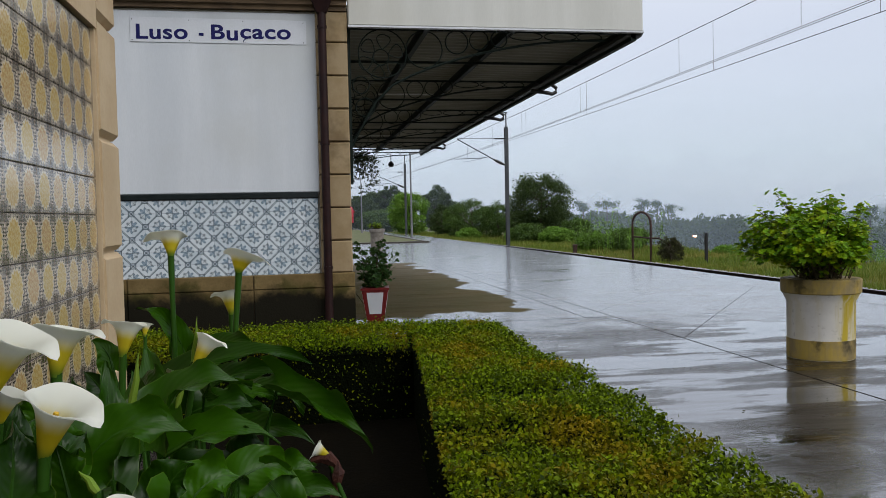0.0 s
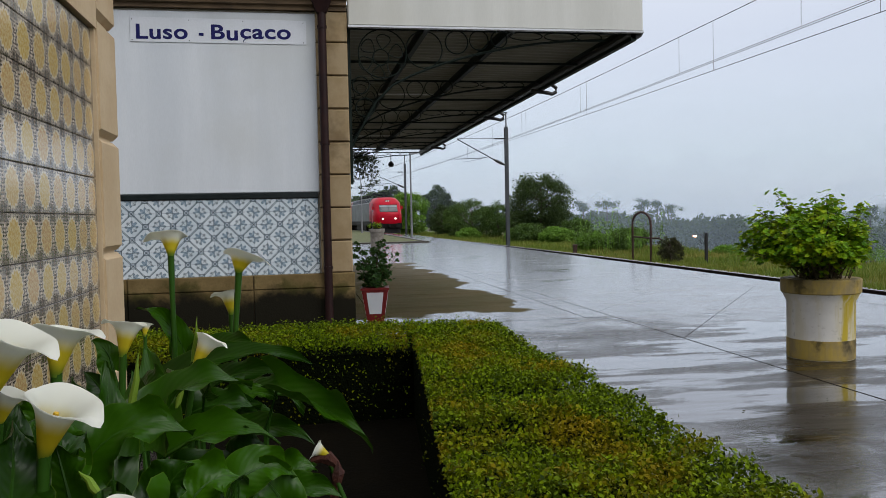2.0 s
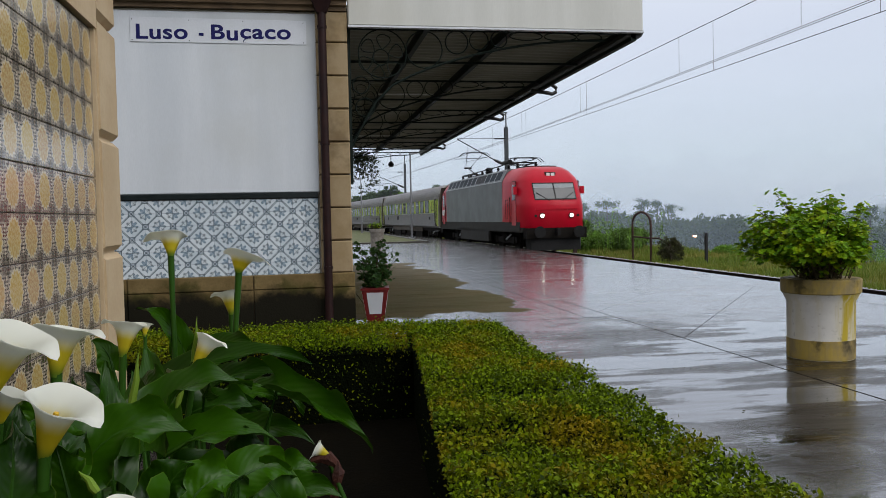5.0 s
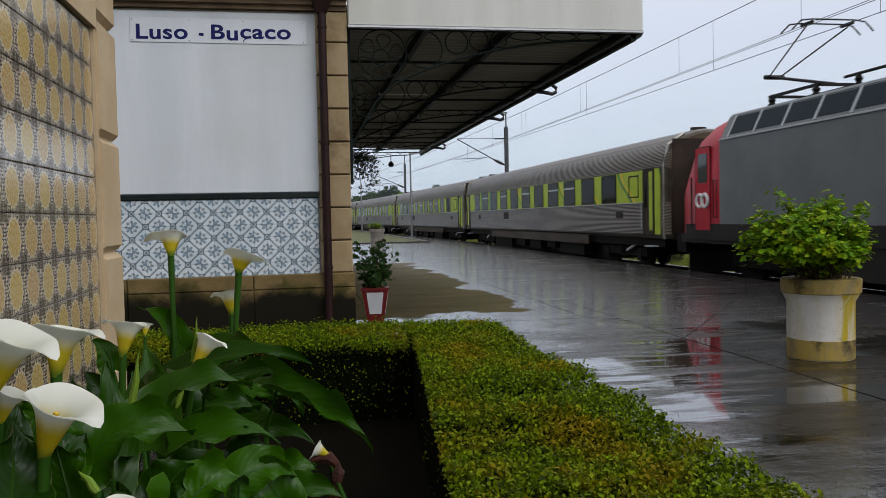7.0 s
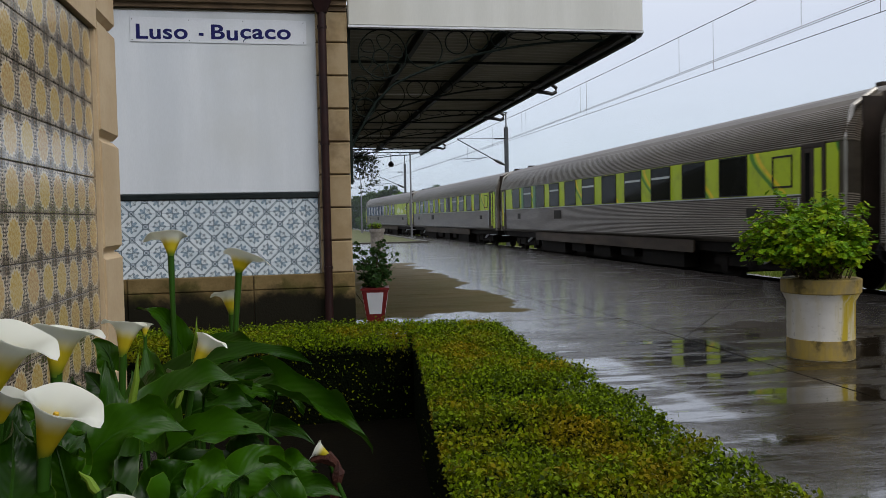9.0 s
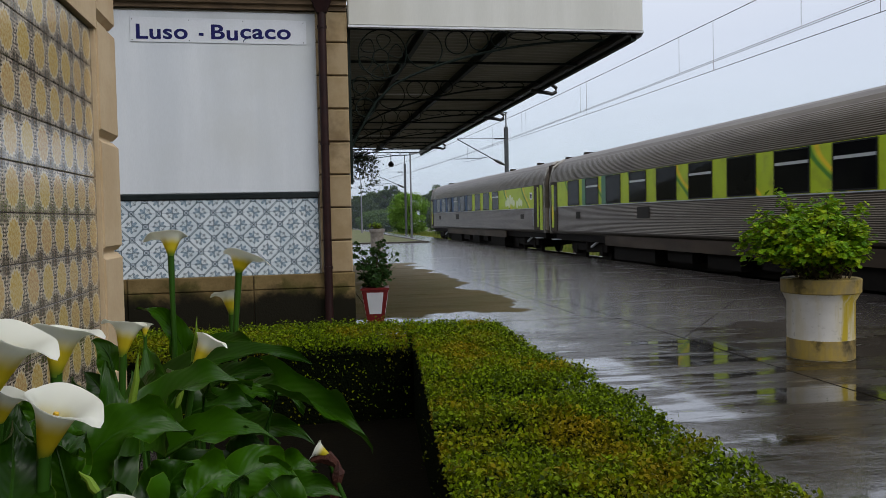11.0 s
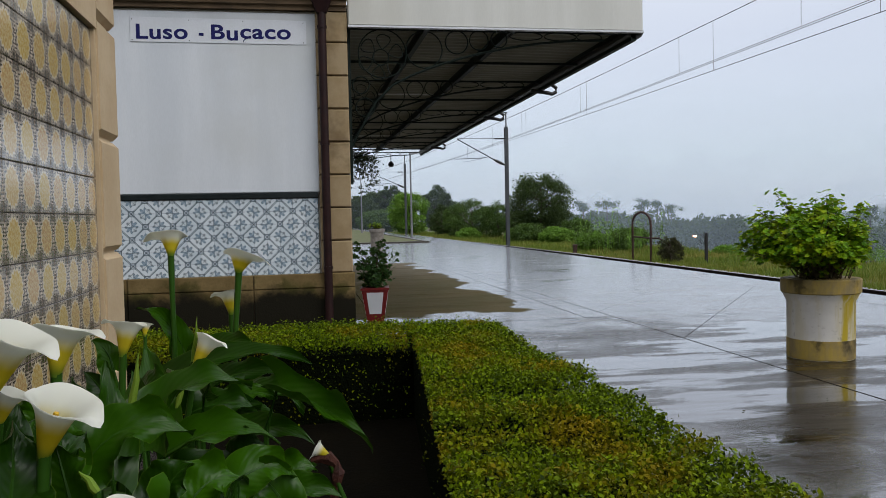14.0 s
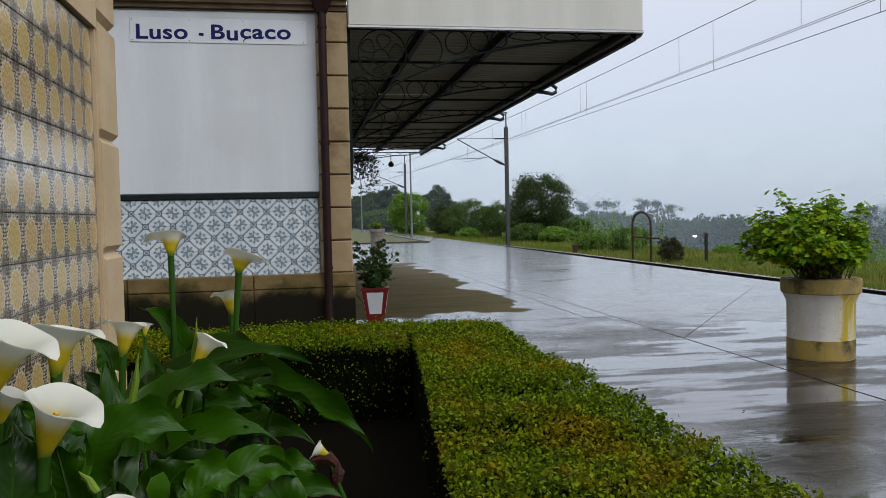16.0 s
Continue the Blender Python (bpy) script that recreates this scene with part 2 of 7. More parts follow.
    col = n.mix(n.math("MULTIPLY", mid, n.math("ADD", 0.45, n.math("MULTIPLY", wear, 0.4))), col, (0.055, 0.13, 0.20))
    col = n.mix(n.math("MULTIPLY", dark, 0.9), col, (0.022, 0.042, 0.055))
    col = n.mix(n.math("MULTIPLY", n.step(n.noise(9, 5), 0.55, 0.75), 0.25), col, (0.3, 0.29, 0.24))
    return n.done(col, 0.22, 0.0, n.bump(wear, 0.12, 0.002))


def yellow_tile():
    """Relief tile: a scalloped yellow medallion on a grey hatched ground."""
    n = Nodes("yellow_relief_tile")
    _, y, z = n.xyz()
    u, v = n.math("DIVIDE", y, 0.07), n.math("DIVIDE", z, 0.07)
    d = n.math("SQRT", n.math("ADD", n.math("MULTIPLY", n.math("MULTIPLY", u, u), 1.18), n.math("MULTIPLY", v, v)))
    th = n.math("ARCTAN2", v, u)
    d = n.math("SUBTRACT", d, n.math("MULTIPLY", n.math("ABSOLUTE", n.math("SINE", n.math("MULTIPLY", th, 8.0))), 0.10))
    body = n.math("SUBTRACT", 1.0, n.step(d, 0.75, 0.79))
    rim = n.math("MULTIPLY", body, n.step(d, 0.64, 0.72))
    relief = n.math("ADD", n.math("MULTIPLY", n.noise(130, 4), 0.9), n.math("MULTIPLY", n.math("MULTIPLY", n.math("SINE", n.math("MULTIPLY", d, 15.0)), n.math("COSINE", n.math("MULTIPLY", th, 8.0))), 0.12))
    hatch = n.math("GREATER_THAN", n.math("ADD", n.math("MULTIPLY", n.math("SINE", n.math("MULTIPLY", y, 700)), 0.09), n.math("ADD", n.math("MULTIPLY", n.math("SINE", n.math("MULTIPLY", z, 620)), 0.06), n.noise(120, 5))), 0.5)
    ground = n.mix(hatch, (0.07, 0.050, 0.036), (0.46, 0.40, 0.31))
    corner = n.math("MULTIPLY", n.step(n.math("ABSOLUTE", u), 0.6, 0.7), n.step(n.math("ABSOLUTE", v), 0.6, 0.7))
    ground = n.mix(n.math("MULTIPLY", corner, 0.7), ground, (0.07, 0.055, 0.04))
    yel = n.mix(n.random(), (0.52, 0.36, 0.09), (0.48, 0.29, 0.13))
    yel = n.mix(n.math("MULTIPLY", n.step(relief, 0.35, 0.6), 0.75), yel, (0.66, 0.55, 0.27))
    yel = n.mix(n.math("MULTIPLY", rim, 0.8), yel, (0.68, 0.62, 0.46))
    col = n.mix(body, ground, yel)
    col = n.mix(n.math("MULTIPLY", n.noise(4, 6), 0.15), col, (0.2, 0.16, 0.12))
    return n.done(col, 0.1, 0.0, n.bump(n.math("ADD", n.math("MULTIPLY", body, 0.8), relief), 0.2, 0.004), 0.6, Coat_Weight=0.8, Coat_Roughness=0.1)


def steel_side():
    n = Nodes("stainless_side")
    g = n.noise(1.2, 6, stretch=(0.6, 1, 3))
    f = n.noise(50, 3, stretch=(0.05, 1, 1))
    col = n.mix(n.step(g, 0.3, 0.7), (0.108, 0.090, 0.064), (0.066, 0.051, 0.035))
    col = n.mix(n.math("MULTIPLY", f, 0.5), col, (0.05, 0.04, 0.03))
    return n.done(col, n.math("ADD", 0.30, n.math("MULTIPLY", f, 0.2)), 0.85, n.bump(f, 0.1, 0.003))


def livery(kind):
    """Window-band paint: lime with sweeping darker and yellow stripes; the end coach turns blue."""
    n = Nodes("lime_livery" if kind == "lime" else kind)
    x, _, z = n.xyz()
    if kind == "blue_livery":
        base, other = (0.006, 0.026, 0.08), (0.010, 0.05, 0.15)
        col = n.mix(n.step(n.noise(0.5, 2, stretch=(1, 0, 0)), 0.4, 0.6), base, other)
    else:
        col = n.mix(n.noise(0.6, 3), (0.30, 0.42, 0.012), (0.36, 0.45, 0.02))
        w = n.math("ADD", n.math("MULTIPLY", n.math("SINE", n.math("MULTIPLY", z, 2.6)), 0.55), x)
        ph = n.math("FRACT", n.math("DIVIDE", w, 2.9))
        col = n.mix(n.math("MULTIPLY", n.math("SUBTRACT", 1.0, n.step(n.math("ABSOLUTE", n.math("SUBTRACT", ph, 0.5)), 0.02, 0.035)), 0.9), col, (0.03, 0.16, 0.02))
        col = n.mix(n.math("SUBTRACT", 1.0, n.step(n.math("ABSOLUTE", n.math("SUBTRACT", ph, 0.58)), 0.02, 0.03)), col, (0.62, 0.46, 0.015))
    dirt = n.noise(3, 6)
    col = n.mix(n.math("MULTIPLY", n.step(dirt, 0.45, 0.8), 0.4), col, (0.09, 0.09, 0.03))
    return n.done(col, 0.4, 0.0, n.bump(dirt, 0.05, 0.003), 0.15)


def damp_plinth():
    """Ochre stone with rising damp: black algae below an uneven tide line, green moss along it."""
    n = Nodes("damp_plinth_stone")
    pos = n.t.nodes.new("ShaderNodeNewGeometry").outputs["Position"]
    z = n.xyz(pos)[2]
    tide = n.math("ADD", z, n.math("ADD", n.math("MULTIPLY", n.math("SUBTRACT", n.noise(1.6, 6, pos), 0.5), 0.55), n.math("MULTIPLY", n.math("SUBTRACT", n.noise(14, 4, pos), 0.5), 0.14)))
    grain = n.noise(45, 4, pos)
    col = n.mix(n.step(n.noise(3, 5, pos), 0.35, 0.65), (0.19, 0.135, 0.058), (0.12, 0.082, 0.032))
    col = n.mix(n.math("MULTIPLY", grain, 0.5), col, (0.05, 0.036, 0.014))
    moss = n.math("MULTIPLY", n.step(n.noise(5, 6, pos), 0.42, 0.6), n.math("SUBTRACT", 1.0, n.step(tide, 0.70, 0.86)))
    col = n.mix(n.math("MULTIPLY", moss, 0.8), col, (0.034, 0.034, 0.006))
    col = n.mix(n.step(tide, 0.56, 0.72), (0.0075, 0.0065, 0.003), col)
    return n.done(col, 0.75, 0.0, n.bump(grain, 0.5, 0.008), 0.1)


M = {
    "plinth": damp_plinth(),
    "concrete": wet_concrete(),
    "joint": surf("joint_filler", (0.012, 0.011, 0.010), (0.02, 0.018, 0.015), 8, 0.35),
    "edge": surf("platform_edge_stone", (0.045, 0.04, 0.035), (0.08, 0.07, 0.058), 3, 0.45, bump=0.4, stain=(0.04, 0.04, 0.03)),
    "ballast": surf("ballast_stone", (0.20, 0.185, 0.17), (0.42, 0.40, 0.37), 14, 0.8, bump=0.8, dist=0.03),
    "rail": surf("rail_steel", (0.010, 0.008, 0.007), (0.018, 0.013, 0.010), 20, 0.75, spec=0.05),
    "railhead": surf("polished_railhead", (0.45, 0.44, 0.43), (0.35, 0.34, 0.33), 20, 0.22, 1.0),
    "sleeper": surf("concrete_sleeper", (0.23, 0.21, 0.18), (0.15, 0.13, 0.11), 8, 0.8),
    "ground": surf("meadow_ground", (0.075, 0.085, 0.022), (0.10, 0.085, 0.04), 0.8, 0.9, bump=0.6, dist=0.05, fine=12, stain=(0.045, 0.07, 0.018)),
    # soil darkened to near-black, so its colour carries the bed's shade
    "soil": surf("shade_dark_soil", (0.003, 0.0025, 0.0014), (0.005, 0.004, 0.002), 9, 0.9, bump=0.8, dist=0.02, spec=0.03),
    "board": surf("white_board_paint", (0.53, 0.56, 0.59), (0.61, 0.635, 0.66), 0.9, 0.4, bump=0.05, stretch=(3, 1, 0.35), stain=(0.43, 0.44, 0.42), amount=0.5),
    "plate": surf("enamel_plate", (0.58, 0.60, 0.63), (0.62, 0.64, 0.67), 3, 0.3, bump=0.03),
    "letter": surf("navy_letter_paint", (0.006, 0.007, 0.075), (0.010, 0.011, 0.095), 20, 0.4, bump=0.05, spec=0.15),
    "band": surf("black_glazed_band", (0.008, 0.012, 0.013), (0.014, 0.02, 0.02), 9, 0.2, bump=0.1),
    "stone": surf("yellow_sandstone", (0.34, 0.255, 0.145), (0.27, 0.19, 0.095), 5, 0.75, bump=0.5, stain=(0.11, 0.07, 0.03), amount=0.7, vary=0.25),
    "brownstone": surf("weathered_cornice_stone", (0.15, 0.10, 0.055), (0.09, 0.06, 0.035), 5, 0.8, bump=0.5, stretch=(1, 1, 4), stain=(0.035, 0.025, 0.018)),
    "quoin": surf("cream_limestone", (0.46, 0.34, 0.20), (0.52, 0.40, 0.25), 4, 0.7, bump=0.35, stain=(0.34, 0.22, 0.11), amount=0.5),
    "pipe": surf("dark_red_pipe_paint", (0.015, 0.006, 0.006), (0.024, 0.009, 0.008), 12, 0.5, spec=0.15),
    "plaster": surf("old_plaster", (0.45, 0.42, 0.36), (0.38, 0.35, 0.29), 2, 0.85),
    "fascia": surf("cream_fascia_paint", (0.52, 0.52, 0.48), (0.60, 0.60, 0.56), 0.8, 0.45, bump=0.06, stretch=(4, 1, 0.4), stain=(0.42, 0.40, 0.33), amount=0.3),
    "iron": surf("dark_green_ironwork", (0.007, 0.012, 0.010), (0.012, 0.019, 0.015), 10, 0.55, spec=0.1),
    "sheet": surf("corrugated_sheet", (0.30, 0.295, 0.235), (0.24, 0.235, 0.185), 1.5, 0.6, bump=0.2, stain=(0.15, 0.14, 0.10)),
    "gutter": surf("black_gutter", (0.012, 0.012, 0.013), (0.02, 0.019, 0.018), 9, 0.4),
    "mast": surf("grey_mast_steel", (0.05, 0.055, 0.06), (0.08, 0.085, 0.09), 6, 0.5, 0.4),
    "wire": surf("catenary_wire", (0.10, 0.10, 0.11), (0.13, 0.13, 0.14), 6, 0.5, 0.3),
    "lamp_metal": surf("lamp_grey_paint", (0.16, 0.165, 0.17), (0.2, 0.2, 0.21), 6, 0.5),
    "rust": surf("rusty_iron", (0.05, 0.022, 0.014), (0.03, 0.018, 0.014), 14, 0.8),
    "red": surf("loco_red_paint", (0.42, 0.004, 0.018), (0.36, 0.003, 0.014), 1.3, 0.34, bump=0.04, fine=9, spec=0.16),
    "locogrey": surf("loco_grey_paint", (0.135, 0.148, 0.147), (0.115, 0.124, 0.122), 1.1, 0.5, bump=0.03, fine=7, stain=(0.115, 0.115, 0.108), amount=0.25),
    "locolight": surf("loco_light_trim", (0.42, 0.44, 0.45), (0.36, 0.38, 0.39), 3, 0.35, bump=0.05),
    "locodark": surf("loco_frame_grey", (0.018, 0.017, 0.015), (0.028, 0.025, 0.02), 3, 0.65, stain=(0.012, 0.009, 0.006), spec=0.12),
    "under": surf("underframe_grime", (0.007, 0.0058, 0.005), (0.012, 0.01, 0.008), 5, 0.8, bump=0.4, spec=0.08),
    "black": surf("black_rubber", (0.006, 0.006, 0.006), (0.010, 0.0095, 0.0095), 8, 0.55, spec=0.15),
    "glass": surf("dark_train_glass", (0.004, 0.0045, 0.005), (0.007, 0.0075, 0.008), 1.0, 0.06, bump=0.02, spec=0.04),
    "cabglass": surf("cab_glass", (0.03, 0.035, 0.04), (0.04, 0.045, 0.05), 1.0, 0.05, bump=0.01, spec=0.4),
    "louvre": surf("roof_louvre", (0.010, 0.017, 0.024), (0.015, 0.024, 0.031), 4, 0.5, bump=0.1, spec=0.05),
    "white": surf("white_paint", (0.72, 0.72, 0.70), (0.66, 0.66, 0.64), 3, 0.4, bump=0.05),
    "steel": steel_side(),
    "coach_dark": surf("coach_end_brown", (0.026, 0.019, 0.014), (0.04, 0.029, 0.022), 2, 0.6, stain=(0.015, 0.010, 0.008), spec=0.12),
    "lime": livery("lime"),
    "blue": livery("blue_livery"),
    "green": surf("dark_green_livery", (0.02, 0.12, 0.06), (0.03, 0.15, 0.07), 2, 0.35, bump=0.05),
    "tile_blue": blue_tile(),
    "tile_yellow": yellow_tile(),
    "grout": surf("grout", (0.03, 0.025, 0.02), (0.05, 0.04, 0.03), 20, 0.85),
    "headlight": glow_mat("headlight_glow", (1.0, 0.93, 0.8), 4.0),
    "lamp_glow": glow_mat("sodium_glow", (1.0, 0.55, 0.32), 5.0),
    "bark": surf("bark", (0.05, 0.038, 0.028), (0.08, 0.062, 0.045), 9, 0.9, bump=0.8, stretch=(1, 1, 0.25)),
    "hedge": leaf_mat("box_hedge_leaf", (0.004, 0.014, 0.0002), (0.150, 0.225, 0.0012), (0.18, 0.13, 0.0015), 0.55, 2.6, 0.15, 0.06),
    # near-black on purpose: the shade inside the hedge is put into this colour
    "hedge_shade": surf("hedge_inner_shade", (0.002, 0.0035, 0.001), (0.004, 0.006, 0.002), 30, 0.95, bump=0.9, dist=0.03, spec=0.02),
    "calla_leaf": calla_leaf_mat(),
    "geranium": leaf_mat("geranium_leaf", (0.022, 0.09, 0.0008), (0.155, 0.30, 0.002), (0.30, 0.36, 0.003), 0.5, 7.0, 0.25, 0.12),
    "pot_leaf": leaf_mat("pot_plant_leaf", (0.02, 0.055, 0.012), (0.035, 0.085, 0.02), (0.025, 0.06, 0.015), 0.4, 3.0),
    "tree_dark": leaf_mat("dark_tree_leaf", (0.022, 0.042, 0.013), (0.04, 0.065, 0.018), (0.03, 0.05, 0.016), 0.6, 0.5),
    "tree_mid": leaf_mat("mid_tree_leaf", (0.035, 0.075, 0.014), (0.06, 0.11, 0.02), (0.045, 0.08, 0.016), 0.6, 0.5),
    "tree_light": leaf_mat("light_tree_leaf", (0.085, 0.19, 0.02), (0.14, 0.26, 0.03), (0.11, 0.20, 0.025), 0.6, 0.5),
    "grass": leaf_mat("grass_blade", (0.06, 0.115, 0.012), (0.16, 0.185, 0.025), (0.21, 0.18, 0.045), 0.6, 0.35),
    "vine": leaf_mat("dry_vine", (0.03, 0.025, 0.016), (0.045, 0.04, 0.022), (0.03, 0.035, 0.016), 0.7, 2.0),
    "lawn": surf("gravelly_lawn", (0.06, 0.08, 0.016), (0.13, 0.125, 0.065), 1.2, 0.85, bump=0.5, dist=0.02),
    "vine_green": leaf_mat("climber_leaf", (0.012, 0.018, 0.008), (0.02, 0.03, 0.012), (0.018, 0.022, 0.012), 0.6, 2.0, 0.1),
}


# ---- geometry helpers ----
class Geo:
    """Collects vertices and faces for one mesh."""

    def __init__(self):
        self.v, self.f = [], []

    def box(self, x0, x1, y0, y1, z0, z1):
        k = len(self.v)
        self.v += [(x, y, z) for z in (z0, z1) for y in (y0, y1) for x in (x0, x1)]
        self.f += [tuple(k + i for i in q) for q in ((0, 2, 3, 1), (4, 5, 7, 6), (0, 1, 5, 4), (2, 6, 7, 3), (0, 4, 6, 2), (1, 3, 7, 5))]
        return self

    def slab(self, x0, x1, y0, y1, z0, z1, b=0.004):
        """A box whose front edges are chamfered (front faces -y)."""
        k = len(self.v)
        self.v += [(x, y1, z) for z in (z0, z1) for x in (x0, x1)]
        self.v += [(x, y0 + b, z) for z in (z0, z1) for x in (x0, x1)]
        self.v += [(x, y0, z) for z in (z0 + b, z1 - b) for x in (x0 + b, x1 - b)]
        q = [(0, 1, 3, 2), (8, 10, 11, 9)]
        for a, c in ((0, 4), (4, 8)):
            q += [(a, c, c + 1, a + 1), (a + 1, c + 1, c + 3, a + 3), (a + 3, c + 3, c + 2, a + 2), (a + 2, c + 2, c, a)]
        self.f += [tuple(k + i for i in t) for t in q]
        return self

    def quad(self, *p):
        k = len(self.v)
        self.v += [tuple(a) for a in p]
        self.f.append(tuple(range(k, k + len(p))))
        return self

    def rings(self, rings, close=True, caps=True):
        """Skin a list of equal-length rings of points."""
        k, n = len(self.v), len(rings[0])
        for r in rings:
            self.v += [tuple(p) for p in r]
        for i in range(len(rings) - 1):
            for j in range(n if close else n - 1):
                a, b = k + i * n + j, k + i * n + (j + 1) % n
                self.f.append((a, b, b + n, a + n))
        if caps and close:
            self.f.append(tuple(k + j for j in reversed(range(n))))
            self.f.append(tuple(k + (len(rings) - 1) * n + j for j in range(n)))
        return self

    def tube(self, pts, r, seg=8):
        """Round bar along a polyline; r is a radius or one per point."""
        pts = [Vector(p) for p in pts]
        rr = r if isinstance(r, (list, tuple)) else [r] * len(pts)
        rings = []
        for i, p in enumerate(pts):
            d = (pts[min(i + 1, len(pts) - 1)] - pts[max(i - 1, 0)]).normalized()
            a = d.orthogonal() if abs(d.z) > 0.95 else d.cross(Vector((0, 0, 1)))
            a.normalize()
            b = d.cross(a)
            rings.append([p + (a * math.cos(t) + b * math.sin(t)) * rr[i] for t in [2 * math.pi * j / seg for j in range(seg)]])
        return self.rings(rings)

    def lathe(self, prof, seg=24, c=(0, 0)):
        """Turn a profile of (radius, height) about the vertical."""
        return self.rings([[(c[0] + r * math.cos(2 * math.pi * j / seg), c[1] + r * math.sin(2 * math.pi * j / seg), z) for j in range(seg)] for r, z in prof])

    def loop(self, c, r, w, axis="y", seg=18, bar=4):
        """A ring of round bar."""
        k = len(self.v)
        for i in range(seg):
            t = 2 * math.pi * i / seg
            for j in range(bar):
                s = 2 * math.pi * j / bar
                q, o = r + w * math.cos(s), w * math.sin(s)
                if axis == "y":
                    self.v.append((c[0] + q * math.cos(t), c[1] + o, c[2] + q * math.sin(t)))
                else:
                    self.v.append((c[0] + o, c[1] + q * math.cos(t), c[2] + q * math.sin(t)))
        for i in range(seg):
            for j in range(bar):
                a, b = i * bar + j, i * bar + (j + 1) % bar
                self.f.append((k + a, k + b, k + (b + bar) % (seg * bar), k + (a + bar) % (seg * bar)))
        return self

    def mesh(self, name, smooth=False):
        me = bpy.data.meshes.new(name)
        me.from_pydata(self.v, [], self.f)
        if smooth:
            me.polygons.foreach_set("use_smooth", [True] * len(me.polygons))
            me.set_sharp_from_angle(angle=radians(40))
        me.update()
        return me


def part(name, geo, material, parent=None, label="", smooth=False, kind=""):
    """One mesh object, under a thing or under a part."""
    me = geo.mesh(name, smooth) if isinstance(geo, Geo) else geo
    if not me.materials:
        me.materials.append(M[material])
    ob = new(name, me)
    ob.parent = parent
    return tagged(ob, label=label, kind=kind)


def thing(name, m, label, category, group=""):
    ob = new(name)
    ob.matrix_world = m
    return tagged(ob, label, category, group)


def setting(name, geo, material, label="", smooth=False):
    return part(name, geo, material, None, label, smooth, "structure")


RAIL_Z = -0.33
XC, CURVE_Y, CURVE_R = 11.174, 25.37, 857.0


def track(s, side=0.0):
    """A point on the track's centre line at arc length s, shifted sideways, and the heading turn."""
    if s < CURVE_Y:
        return XC + side, s, 0.0
    a = (s - CURVE_Y) / CURVE_R
    return XC - CURVE_R * (1 - math.cos(a)) + side * math.cos(a), CURVE_Y + CURVE_R * math.sin(a) + side * math.sin(a), a


def sweep(profile, s0, s1, step):
    """Sweep a closed (side, z) profile along the track."""
    n = max(1, int((s1 - s0) / step))
    rings = []
    for i in range(n + 1):
        s = s0 + (s1 - s0) * i / n
        rings.append([(*track(s, d)[:2], z) for d, z in profile])
    return Geo().rings(rings)


# ---- ground, platform and track ----
def smooth01(v):
    v = min(1.0, max(0.0, v))
    return v * v * (3 - 2 * v)


def terrain_z(x, y):
    """Meadow beside the line, falling into a valley on the far side and rising to wooded hills."""
    tx = track(max(min(y, 240.0), -200.0))[0]
    d = x - tx
    z = -0.72
    z -= 26.0 * smooth01((d - 8.0 - max(0, min(y, 140) - 45) * 0.25) / 70.0) * (1 - 0.1 * smooth01((math.hypot(x, y) - 260.0) / 500.0))
    z += 0.12 * noise.noise((x * 0.3, y * 0.3, 0)) * smooth01((d - 2.2) / 2)
    if d < -1.5 and y < 60:
        z = -0.75
    # unseen bank behind the station yard, added to block low sky light
    z += 16.0 * smooth01((-16.0 - x) / 40.0) * smooth01((170 - y) / 60.0) + 13.0 * smooth01((-20.0 - y) / 40.0) * smooth01((6.0 - x) / 14.0) * smooth01((x + 60) / 40)
    return z


def build_ground():
    xs = [-1500, -900, -500, -250, -120, -60, -30, -15, -5, 0, 3, 6, 8] + [9 + i * 0.8 for i in range(16)] + [22, 24, 27, 30, 34, 38, 44, 50, 58, 66, 76, 88, 105, 130, 170, 230, 320, 450, 700, 1000, 1500]
    ys = [-1500, -900, -500, -250, -120, -60, -30, -15] + [-8 + i * 2.0 for i in range(60)] + [115, 122, 130, 140, 155, 175, 200, 240, 300, 380, 480, 620, 800, 1100, 1500, 2000]
    g = Geo()
    g.v = [(x, y, terrain_z(x, y)) for y in ys for x in xs]
    n = len(xs)
    g.f = [(j * n + i, j * n + i + 1, (j + 1) * n + i + 1, (j + 1) * n + i) for j in range(len(ys) - 1) for i in range(n - 1)]
    return setting("ground", g, "ground", "rough wet meadow falling into a wooded valley", True)


EDGE = 9.28  # platform edge


